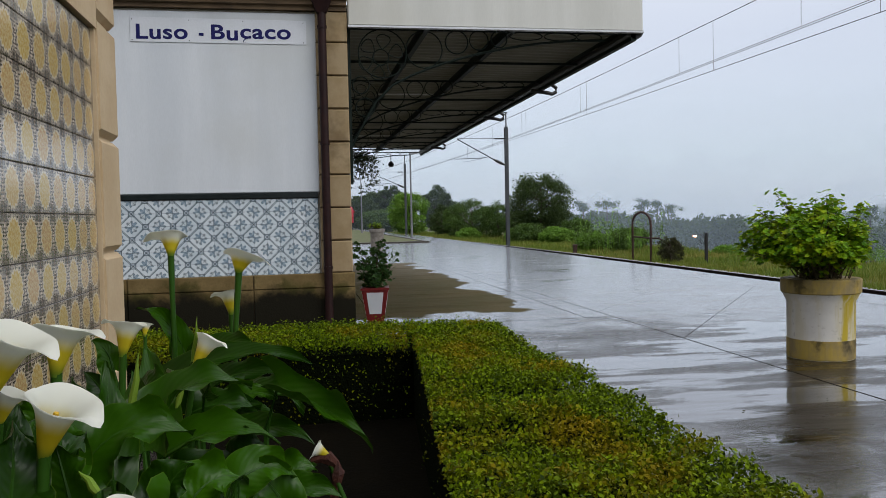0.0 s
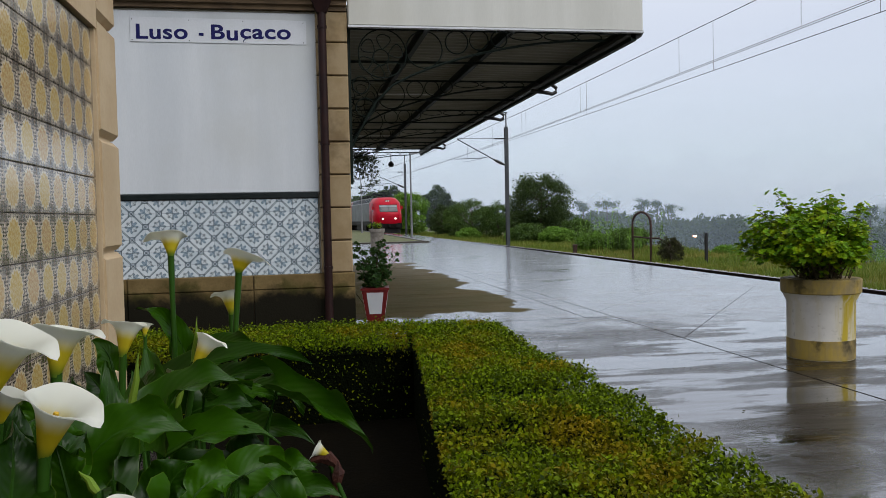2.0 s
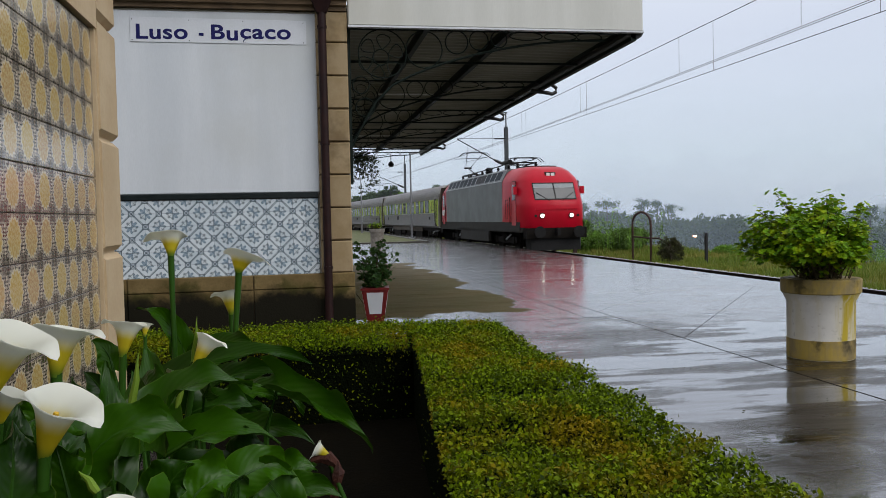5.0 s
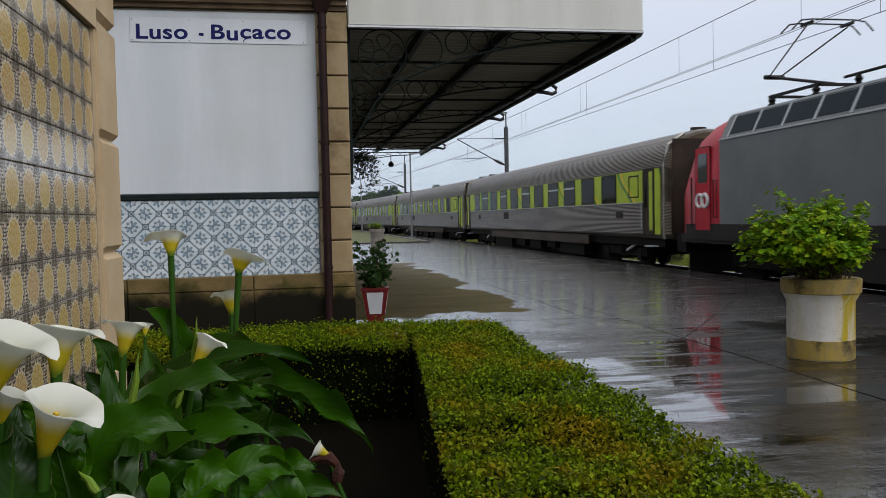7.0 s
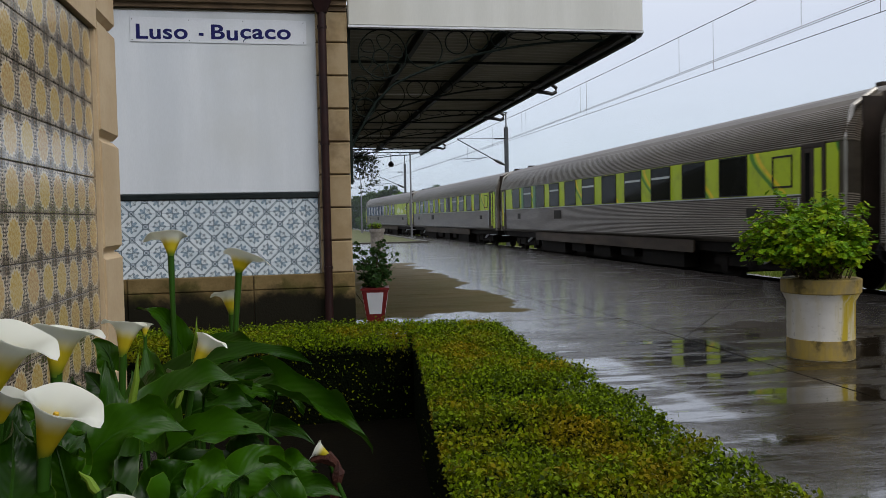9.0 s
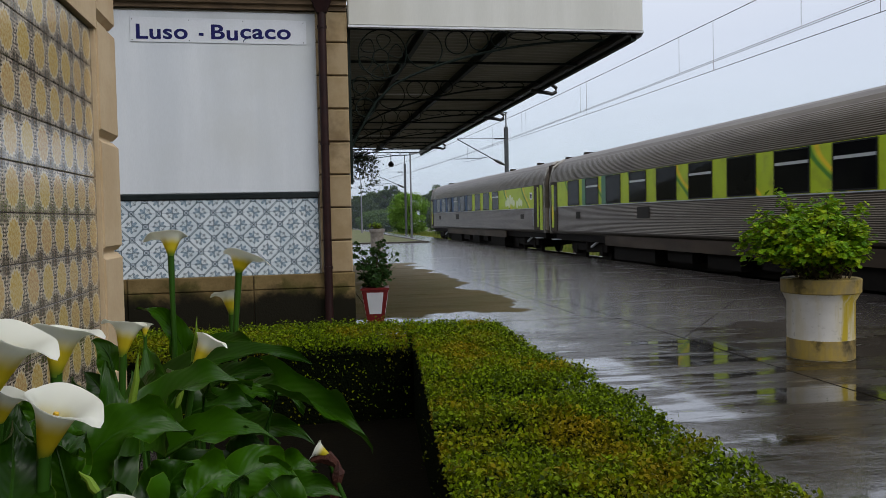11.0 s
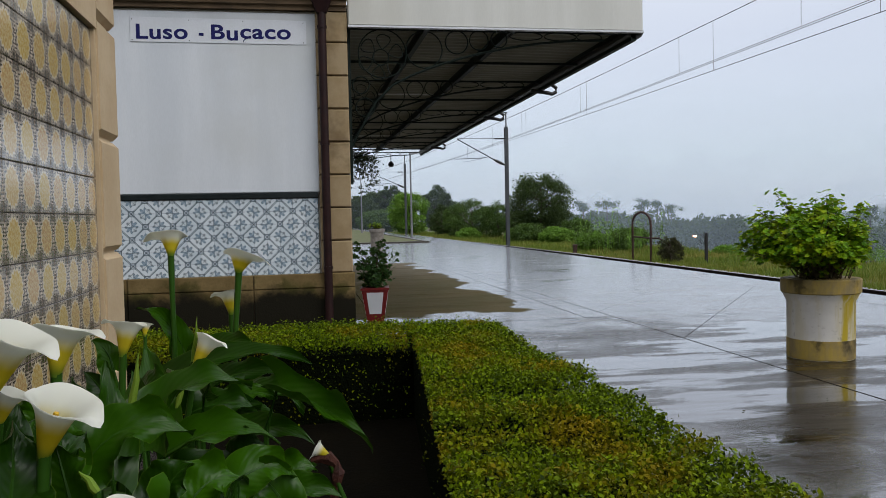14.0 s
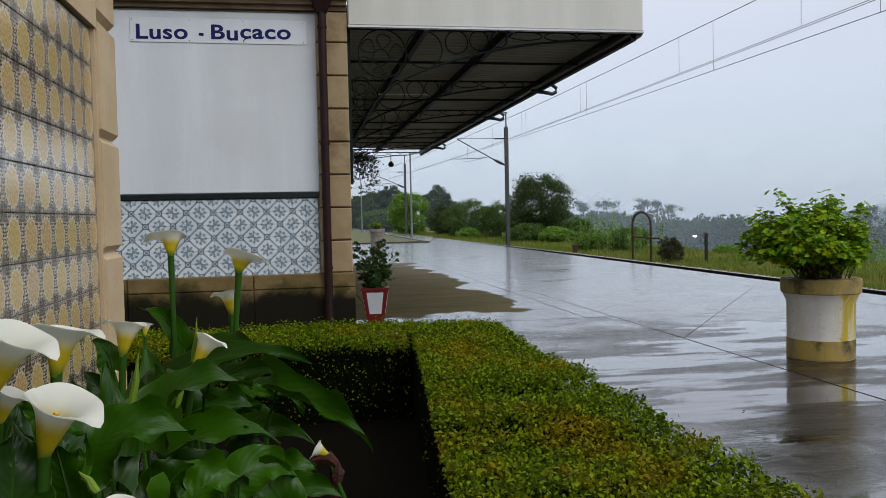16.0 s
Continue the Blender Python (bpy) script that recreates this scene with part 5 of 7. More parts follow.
def build_tree(x, y, z, top, w, mat, seed, label, name="tree", leaf=0.16, clumps=60, per=160, low=0.22, category="tree"):
    rng = np.random.default_rng(seed)
    t = thing(name, pose(x, y, z), label, category)
    h = top - z
    g = Geo().tube([(0, 0, -0.6), (0.05, 0, h * 0.2), (0.12 * w / 5, 0.05, h * 0.5), (0, 0.1, h * 0.85)], [h * 0.035, h * 0.028, h * 0.02, h * 0.006], 8)
    trunk = part("trunk", g, "bark", t)
    for i in range(7):
        a, zz = rng.uniform(0, 6.28), h * rng.uniform(0.25, 0.65)
        ln = w * rng.uniform(0.25, 0.42)
        part("limb", Geo().tube([(0, 0, zz), (math.cos(a) * ln * 0.5, math.sin(a) * ln * 0.5, zz + ln * 0.3), (math.cos(a) * ln, math.sin(a) * ln, zz + ln * 0.65)], [h * 0.014, h * 0.01, h * 0.003], 5), "bark", trunk)
    pts = crown_points(rng, w * 0.84, h * low, h * 0.94, int(clumps * 1.7), per, w * 0.062)
    part("crown", leaf_mesh("crown", pts, leaf, rng), mat, t)
    return t


# ---- planter with geraniums, pots ----
def geranium_leaf(g, c, nrm, r, rng):
    """One round scalloped leaf, slightly cupped."""
    n = Vector(nrm).normalized()
    a = n.orthogonal().normalized()
    b = n.cross(a)
    k = len(g.v)
    c = Vector(c)
    g.v.append(tuple(c - n * r * 0.12))
    ph = rng.uniform(0, 6.28)
    m = 15
    for i in range(m):
        t = ph + 2 * math.pi * i / m
        q = r * (0.35 if i == 0 else 0.92 + 0.16 * (i % 3 == 1)) * rng.uniform(0.9, 1.08)
        g.v.append(tuple(c + (a * math.cos(t) + b * math.sin(t)) * q + n * r * rng.uniform(0.0, 0.28)))
    for i in range(m):
        g.f.append((k, k + 1 + i, k + 1 + (i + 1) % m))


def build_planter(m, label, leaves, seed, scale=1.0, spread=0.63, tall=0.80, paint="pot_paint", band="pot_brown"):
    rng = random.Random(seed)
    t = thing("planter", m, label, "planter")
    s = scale
    part("pot", Geo().lathe([(0.300 * s, 0), (0.302 * s, 0.19 * s), (0.304 * s, 0.54 * s), (0.345 * s, 0.62 * s), (0.352 * s, 0.63 * s), (0.356 * s, 0.75 * s), (0.35 * s, 0.757 * s), (0.31 * s, 0.757 * s), (0.30 * s, 0.66 * s), (0.01, 0.66 * s)], 40), paint, t, "concrete pot with algae stains", True)
    part("base_band", Geo().lathe([(0.303 * s, 0.004), (0.3045 * s, 0.006), (0.3055 * s, 0.185 * s), (0.303 * s, 0.188 * s)], 40), band, t, "stained base band")
    part("rim_band", Geo().lathe([(0.346 * s, 0.622 * s), (0.357 * s, 0.632 * s), (0.361 * s, 0.752 * s), (0.352 * s, 0.761 * s), (0.33 * s, 0.759 * s)], 40), band, t)
    part("earth", Geo().lathe([(0.30 * s, 0.67 * s), (0.29 * s, 0.70 * s), (0.01, 0.72 * s)], 20), "soil", t)
    if not leaves:
        return t
    g, st = Geo(), Geo()
    zc = 0.72 * s
    tips = []
    for i in range(170):
        a, e = rng.uniform(0, 6.28), math.acos(rng.uniform(0.18, 1.0))
        k = rng.uniform(0.75, 1.0) + 0.12 * math.sin(a * 3 + 1) + (0.16 if rng.random() < 0.08 else 0)
        tip = Vector((math.sin(e) * math.cos(a) * spread * k, math.sin(e) * math.sin(a) * spread * k, zc + 0.05 + math.cos(e) * (tall - 0.05) * k * 0.93 + 0.1 * math.sin(e)))
        base = Vector((rng.uniform(-0.18, 0.18), rng.uniform(-0.18, 0.18), zc - 0.05))
        mid = base.lerp(tip, 0.5) + Vector((0, 0, 0.07))
        tip.x -= 0.11
        st.tube([base, mid, tip], [0.006, 0.005, 0.003], 5)
        tips.append((tip, mid))
    part("stem", st, "stem_brown", t, kind="stuff")
    for i in range(leaves):
        tip, mid = tips[rng.randrange(len(tips))]
        u = rng.uniform(-0.45, 1.0) if rng.random() < 0.5 else rng.uniform(0.75, 1.05)
        c = mid.lerp(tip, u) + Vector((rng.gauss(0, 0.045), rng.gauss(0, 0.045), rng.gauss(0, 0.035)))
        out = (c - Vector((0, 0, zc))).normalized()
        nrm = out * 0.5 + Vector((rng.gauss(0, 0.45), rng.gauss(0, 0.45), 0.75))
        geranium_leaf(g, c, nrm, rng.uniform(0.014, 0.036), rng)
    part("foliage", g, "geranium", t, "bright green scalloped geranium leaves", kind="stuff")
    return t


def build_red_pot():
    t = thing("flower_pot", pose(1.0, 11.2, 0, 0, 0, -6), "tapered red pot with white panels holding a leafy plant", "flower pot")
    r0, r1, h = 0.115, 0.185, 0.45

    def at(u, z, k):
        r = r0 + (r1 - r0) * z / h
        return {0: (u * r, -r, z), 1: (r, u * r, z), 2: (-u * r, r, z), 3: (-r, -u * r, z)}[k]

    part("body", Geo().rings([[(-r, -r, z), (r, -r, z), (r, r, z), (-r, r, z)] for r, z in ((r0, 0), (r1, h), (r1 - 0.02, h), (r1 - 0.03, h - 0.06))]), "pot_red", t, "dark red pot body")
    for k in range(4):
        q = [at(-0.62, 0.10, k), at(0.62, 0.10, k), at(0.66, 0.40, k), at(-0.66, 0.40, k)]
        d = {0: (0, -0.006, 0), 1: (0.006, 0, 0), 2: (0, 0.006, 0), 3: (-0.006, 0, 0)}[k]
        part("panel", Geo().rings([[Vector(p) for p in q], [Vector(p) + Vector(d) for p in q]]), "plate", t, "white panel")
    part("rim", Geo().box(-r1 - 0.012, r1 + 0.012, -r1 - 0.012, r1 + 0.012, h - 0.02, h + 0.012), "pot_red", t)
    rng = random.Random(5)
    g = Geo()
    for i in range(26):
        a, k = rng.uniform(0, 6.28), rng.uniform(0.1, 0.36)
        tip = Vector((math.cos(a) * k, math.sin(a) * k, h + rng.uniform(0.15, 0.62)))
        part("stem", Geo().tube([(0, 0, h), (tip.x * 0.4, tip.y * 0.4, (h + tip.z) / 2 + 0.05), tip], [0.006, 0.005, 0.003], 4), "stem_brown", t)
        for j in range(20):
            u = rng.uniform(0.2, 1.05)
            c = Vector((0, 0, h)).lerp(tip, u) + Vector((rng.gauss(0, 0.05), rng.gauss(0, 0.05), rng.gauss(0, 0.04)))
            geranium_leaf(g, c, (rng.gauss(0, 0.6), rng.gauss(0, 0.6) - 0.2, 0.7), rng.uniform(0.02, 0.042), rng)
    part("foliage", g, "pot_leaf", t, kind="stuff")


def pot_paint():
    n = Nodes("stained_white_pot")
    x, y, z = n.xyz()
    run = n.noise(7, 5, stretch=(1, 1, 0.12))
    blot = n.noise(5, 6)
    col = n.mix(n.step(blot, 0.3, 0.7), (0.52, 0.50, 0.46), (0.60, 0.58, 0.54))
    side = n.step(n.math("SUBTRACT", n.math("MULTIPLY", x, 1.0), n.math("MULTIPLY", y, 0.2)), -0.10, 0.14)
    col = n.mix(n.math("MULTIPLY", n.math("ADD", n.step(run, 0.46, 0.62), n.math("MULTIPLY", side, 0.45)), n.math("ADD", 0.25, n.math("MULTIPLY", side, 0.65))), col, (0.40, 0.30, 0.015))
    col = n.mix(n.math("MULTIPLY", n.step(n.noise(22, 5), 0.58, 0.75), 0.4), col, (0.12, 0.10, 0.06))
    return n.done(col, 0.6, 0.0, n.bump(blot, 0.2, 0.006))


M["pot_paint"] = pot_paint()
M["pot_brown"] = surf("ochre_pot_band", (0.36, 0.255, 0.05), (0.21, 0.165, 0.085), 9, 0.65, bump=0.5, stain=(0.04, 0.030, 0.010), amount=0.9, stretch=(1, 1, 0.5))
M["pot_red"] = surf("dark_red_pot_paint", (0.16, 0.012, 0.012), (0.12, 0.01, 0.01), 8, 0.4)
M["stem_brown"] = surf("brown_stem", (0.06, 0.035, 0.018), (0.05, 0.05, 0.018), 20, 0.8)
build_planter(pose(4.91, 6.95, 0), "round white concrete planter with a bushy green geranium", 5200, 11)
build_planter(pose(3.95, 42.3, 0), "weathered concrete planter with low green plant", 420, 12, 1.15, 0.42, 0.34, "sleeper", "sleeper")
build_red_pot()


# ---- hedge ----
def build_hedge():
    rng = np.random.default_rng(7)
    t = thing("hedge", pose(0.95, 3.6, 0), "clipped box hedge, green with brownish yellow tips", "hedge")
    XI, XO, Y0, Y1, Y2, XL, H = 0.70, 1.41, 0.55, 5.30, 6.28, -1.35, 0.60

    def inner(y):
        return 0.18 + 0.104 * np.minimum(y, Y1)

    # solid core, coloured near-black in place of the shade between the leaves
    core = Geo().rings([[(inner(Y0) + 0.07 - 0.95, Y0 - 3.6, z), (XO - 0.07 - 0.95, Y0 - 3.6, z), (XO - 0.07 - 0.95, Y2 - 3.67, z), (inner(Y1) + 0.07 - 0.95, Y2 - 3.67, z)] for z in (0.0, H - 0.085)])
    part("core", core.box(XL - 0.95, XI + 0.1 - 0.95, Y1 + 0.07 - 3.6, Y2 - 0.075 - 3.6, 0.0, H - 0.087), "hedge_shade", t)
    P, N = [], []

    def sheet(n, fx, nrm, jit):
        u, v = rng.random(n), rng.random(n)
        p = np.stack(fx(u, v), 1)
        w = np.array([noise.noise((a * 0.9, b * 3.2, c * 2.2)) * 0.055 * (1.0 if nrm[2] > 0.5 else 0.5) + noise.noise((a * 7, b * 7, c * 7)) * 0.026 for a, b, c in p])
        if nrm[2] > 0.8:
            # clipping steps: dark furrows across the top
            for k, (a, b, c) in enumerate(p):
                q = (b + 0.22 * noise.noise((a * 1.3, b * 0.8, 3)) + 0.12 * a) / 0.34
                w[k] -= 0.058 * math.exp(-(((q % 1.0) - 0.5) / 0.11) ** 2) * max(0.0, 0.55 + 1.1 * noise.noise((a * 2.2, b * 1.7, 8)))
        p = p + np.asarray(nrm) * (w + rng.normal(size=n) * jit)[:, None]
        P.append(p)
        N.append(np.tile(nrm, (n, 1)))

    sheet(84000, lambda u, v: (inner(Y0 + (Y2 - Y0) * v) + (XO - inner(Y0 + (Y2 - Y0) * v)) * u, Y0 + (Y2 - Y0) * v, H - 0.012 + 0 * u), (0, 0, 1), 0.021)
    sheet(26000, lambda u, v: (XL + (XI - XL) * u, Y1 + (Y2 - Y1) * v, H - 0.012 + 0 * u), (0, 0, 1), 0.021)
    sheet(14000, lambda u, v: (XO + 0 * u, Y0 + (Y2 - Y0) * u, H * v), (1, 0, 0), 0.012)
    sheet(2400, lambda u, v: (inner(Y0 + (Y1 - Y0) * u) + 0.045, Y0 + (Y1 - Y0) * u, H * (1 - 0.9 * v ** 1.3)), (-1, 0, 0), 0.016)
    sheet(1100, lambda u, v: (XL + (XI - XL) * u, Y1 + 0.045 + 0 * u, H * (1 - 0.9 * v ** 1.3)), (0, -1, 0), 0.016)
    sheet(4500, lambda u, v: (XL + (XO - XL) * u, Y2 + 0 * u, H * v), (0, 1, 0), 0.012)
    # shoots that stand out above the clipped edge
    sheet(1500, lambda u, v: (XO - 0.05 * v, Y0 + (Y2 - Y0) * u, H + 0.0 + 0.025 * v), (0.4, 0, 0.9), 0.013)
    p = np.concatenate(P) - np.array([0.95, 3.6, 0])
    part("leaves", leaf_mesh("leaves", p, 0.0200, rng, 0.6, 0.45, np.concatenate(N)), "hedge", t, kind="stuff")


build_hedge()
# bed surface; the shade below leaves and hedge is in its colour
setting("flower_bed", Geo().box(-0.75, 0.95, -1.0, 5.6, -0.02, 0.06), "soil", "flower bed soil, coloured near-black for the shade under the plants")


# ---- calla lilies ----
def calla_white():
    """Waxy spathe: creamy white lip, lemon funnel, green foot, with faint lengthwise veins."""
    n = Nodes("calla_spathe")
    z = n.math("SUBTRACT", 1.0, n.xyz(n.tc.outputs["Generated"])[2])
    f = n.noise(26, 4, stretch=(1, 1, 0.15))
    k = n.math("ADD", z, n.math("MULTIPLY", n.math("SUBTRACT", f, 0.5), 0.25))
    col = n.mix(n.step(k, 0.20, 0.56), (0.76, 0.77, 0.70), (0.60, 0.50, 0.025))
    col = n.mix(n.step(k, 0.70, 1.0), col, (0.12, 0.20, 0.015))
    b = n.t.nodes.new("ShaderNodeBsdfPrincipled")
    n.put(b.inputs["Base Color"], col)
    b.inputs["Roughness"].default_value = 0.42
    b.inputs["Specular IOR Level"].default_value = 0.25
    n.put(b.inputs["Normal"], n.bump(f, 0.12, 0.002))
    tr = n.t.nodes.new("ShaderNodeBsdfTranslucent")
    n.put(tr.inputs["Color"], col)
    ms = n.t.nodes.new("ShaderNodeMixShader")
    ms.inputs[0].default_value = 0.42
    n.t.links.new(b.outputs[0], ms.inputs[1])
    n.t.links.new(tr.outputs[0], ms.inputs[2])
    n.t.links.new(ms.outputs[0], n.out.inputs["Surface"])
    return n.m


M["calla"] = calla_white()
M["calla_stem"] = surf("calla_stem", (0.014, 0.050, 0.004), (0.024, 0.075, 0.006), 9, 0.45, bump=0.15, stretch=(1, 1, 0.2), spec=0.15)
M["bud_green"] = surf("furled_bud_green", (0.11, 0.19, 0.015), (0.16, 0.24, 0.03), 12, 0.5, bump=0.15, stretch=(1, 1, 0.2), spec=0.15)
M["calla_rib"] = surf("calla_midrib", (0.016, 0.055, 0.004), (0.024, 0.07, 0.006), 9, 0.45, bump=0.1, spec=0.15)
M["spadix"] = surf("spadix_yellow", (0.55, 0.36, 0.02), (0.5, 0.3, 0.02), 60, 0.6)
M["wilted"] = surf("wilted_brown", (0.022, 0.006, 0.004), (0.06, 0.016, 0.008), 30, 0.8, bump=0.9, dist=0.01)


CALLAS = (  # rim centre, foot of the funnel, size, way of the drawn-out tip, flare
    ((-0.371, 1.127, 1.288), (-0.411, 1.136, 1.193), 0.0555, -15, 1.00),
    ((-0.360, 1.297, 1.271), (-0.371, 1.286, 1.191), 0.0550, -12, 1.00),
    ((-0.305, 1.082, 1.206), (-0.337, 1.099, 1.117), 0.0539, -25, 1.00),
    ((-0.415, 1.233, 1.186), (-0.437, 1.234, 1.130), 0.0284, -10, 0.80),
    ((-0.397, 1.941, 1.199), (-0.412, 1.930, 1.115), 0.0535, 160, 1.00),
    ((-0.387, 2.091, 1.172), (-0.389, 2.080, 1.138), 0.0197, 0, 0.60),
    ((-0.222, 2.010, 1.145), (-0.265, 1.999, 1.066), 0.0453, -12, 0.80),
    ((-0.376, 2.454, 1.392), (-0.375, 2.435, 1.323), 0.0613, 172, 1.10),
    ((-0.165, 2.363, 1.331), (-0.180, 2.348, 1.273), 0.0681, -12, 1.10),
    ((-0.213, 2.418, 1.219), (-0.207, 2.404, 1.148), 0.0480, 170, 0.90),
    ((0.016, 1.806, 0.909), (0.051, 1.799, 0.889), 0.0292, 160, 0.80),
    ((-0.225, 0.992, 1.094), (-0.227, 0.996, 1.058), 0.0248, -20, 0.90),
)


def spathe(s, length, flare, tip):
    """A rolled funnel that widens to a flared lip; one side is drawn out into a recurved tip, the other overlaps."""
    nu, nv = 40, 20
    rows = []
    for j in range(nv + 1):
        v = j / nv
        lip = max(0.0, (v - 0.62) / 0.38) ** 2
        ring = []
        for i in range(nu + 1):
            u = i / nu
            a = math.pi + 2 * math.pi * u * 1.05
            near = 0.5 + 0.5 * math.cos(a)
            point = math.exp(-(((a - 2 * math.pi) / 0.30) ** 2))
            r = s * (0.13 + 0.50 * v ** 1.15 + flare * lip * (0.14 + 0.24 * near + 0.26 * point)) * (1 - 0.05 * u)
            z = length * (v - 1) + s * (0.05 * lip * math.sin(3 * a + 1) - 0.28 * flare * lip * lip * (0.10 + near ** 4 * 0.35 + point * 0.9) - 0.12 * lip * (1 - near))
            ring.append((r * math.cos(a + tip), r * math.sin(a + tip), z))
        rows.append(ring)
    g = Geo().rings(rows, close=False)
    return g.rings([[(x * 0.97, y * 0.97, z + 0.012 * s) for x, y, z in r] for r in rows], close=False)


def build_calla(rim, foot, s, az, flare):
    rim, foot = Vector(rim), Vector(foot)
    axis = rim - foot
    label = "white calla lily on a thick green stem" if s > 0.05 else "small white calla lily on a slim green stem"
    t = thing("calla_lily", pose(*rim), label, "flower", "calla lilies")
    turn = Vector((0, 0, 1)).rotation_difference(axis.normalized()).to_matrix().to_4x4()
    sp = part("spathe", spathe(s, axis.length, flare, radians(az)), "calla", t, "white trumpet turning yellow-green at its throat", True)
    sp.matrix_local = turn
    n = axis.length
    sx = part("spadix", Geo().tube([(0, 0, -0.8 * n), (0, 0, -0.55 * n), (0, 0, -0.28 * n)], [0.10 * s, 0.11 * s, 0.06 * s], 8), "spadix", t, smooth=True)
    sx.matrix_local = turn
    d = axis.normalized()
    base = Vector((foot.x * 0.94 - 0.02 - d.x * 0.1, foot.y + 0.05, 0.1))
    pts = []
    for i in range(9):
        u = i / 8
        p = foot.lerp(base, u) - Vector((d.x, d.y, 0)) * 0.22 * u * (1 - u) - rim
        pts.append(p + d * (0.012 if i == 0 else 0))
    q = min(1.0, s / 0.05)
    part("stalk", Geo().tube(pts, [0.13 * s + 0.0015] + [(0.0075 + 0.0006 * i) * (0.6 + 0.4 * q) for i in range(8)], 10), "calla_stem", t, smooth=True)


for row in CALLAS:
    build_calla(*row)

bud = thing("calla_bud", pose(0.020, 1.804, 0.892), "wilted brown calla flower hanging over", "flower")
part("withered_spathe", Geo().tube([(-0.012, 0, -0.012), (0.008, 0, -0.006), (0.026, 0, -0.008), (0.040, 0.002, -0.022), (0.046, 0.004, -0.045), (0.044, 0.004, -0.068), (0.038, 0.006, -0.095), (0.042, 0.006, -0.115)], [0.008, 0.012, 0.016, 0.012, 0.018, 0.011, 0.014, 0.003], 7), "wilted", bud, smooth=True)
part("stalk", Geo().tube([(-0.005, 0, -0.012), (-0.045, 0.01, -0.06), (-0.10, 0.02, -0.14), (-0.16, 0.06, -0.7)], [0.010, 0.012, 0.011, 0.012], 8), "calla_stem", bud, smooth=True)

for top, low, r in (
    ((-0.326, 1.673, 1.162), (-0.347, 1.672, 1.031), 0.0085),
    ((-0.278, 1.915, 1.059), (-0.292, 1.914, 0.994), 0.0070),
    ((-0.257, 2.038, 1.190), (-0.271, 2.036, 1.079), 0.0050),
    ((-0.281, 1.053, 1.113), (-0.259, 1.049, 1.086), 0.0060),
):
    top, low = Vector(top), Vector(low)
    sp = thing("furled_bud", pose(*low), "pale green furled calla bud", "flower", "furled buds")
    d = top - low
    part("bud", Geo().tube([(0, 0, 0), d * 0.25, d * 0.6 + Vector((0.003, 0, 0)), d * 0.86, d], [r * 0.8, r, r * 0.75, r * 0.3, r * 0.08], 8), "bud_green", sp, smooth=True)
    part("stalk", Geo().tube([(0, 0, 0), (-0.01, 0.01, -0.2), (-0.02, 0.03, 0.1 - low.z)], [r * 0.8, 0.007, 0.009], 7), "calla_stem", sp, smooth=True)


def calla_blade(d, width, arch, roll, seed):
    """Arrow-shaped blade from its petiole to its tip: sunken midrib, raised sides, wavy edge."""
    rng = random.Random(seed)
    d = Vector(d)
    n, nv, nu = d.length, 16, 8
    lift = Vector((0, 0, 1)) - d.normalized() * d.normalized().z
    if lift.length < 0.35:
        lift = lift + Vector((0.1, -0.8, 0))
    lift.normalize()
    rows, ph = [], rng.uniform(0, 6)
    tilt = Vector((rng.gauss(0, 0.35), rng.gauss(0, 0.3), 0))
    wave = rng.uniform(0.18, 0.42)
    for j in range(nv + 1):
        v = j / nv
        c = d * v + lift * arch * 4 * v * (1 - v) - lift * 0.12 * n * max(0, v - 0.7) ** 2 * 6
        tan = (d + lift * arch * 4 * (1 - 2 * v)).normalized()
        face = (Vector((0, 0, 0.75)) + Vector((0, -0.65, 0)) + tilt).normalized()
        side = tan.cross(face).normalized()
        up = side.cross(tan).normalized()
        w = width * max(0.02, math.sin(math.pi * min(1.0, v * 0.93 + 0.07) ** 0.62) ** 0.85) * (1.12 - 0.3 * v)
        ring = []
        for i in range(nu + 1):
            u = i / nu * 2 - 1
            k = abs(u)
            lobe = -0.20 * n * k ** 1.6 * max(0, 1 - v * 4)
            ring.append(tuple(c + side * u * w * math.cos(roll * k) + up * (w * math.sin(roll) * k ** 1.3 + wave * width * (math.sin(11 * v + ph + u * 1.5) + 0.5 * math.sin(23 * v + 2 * ph - u)) * k ** 2) + tan * lobe))
        rows.append(ring)
    return Geo().rings(rows, close=False)


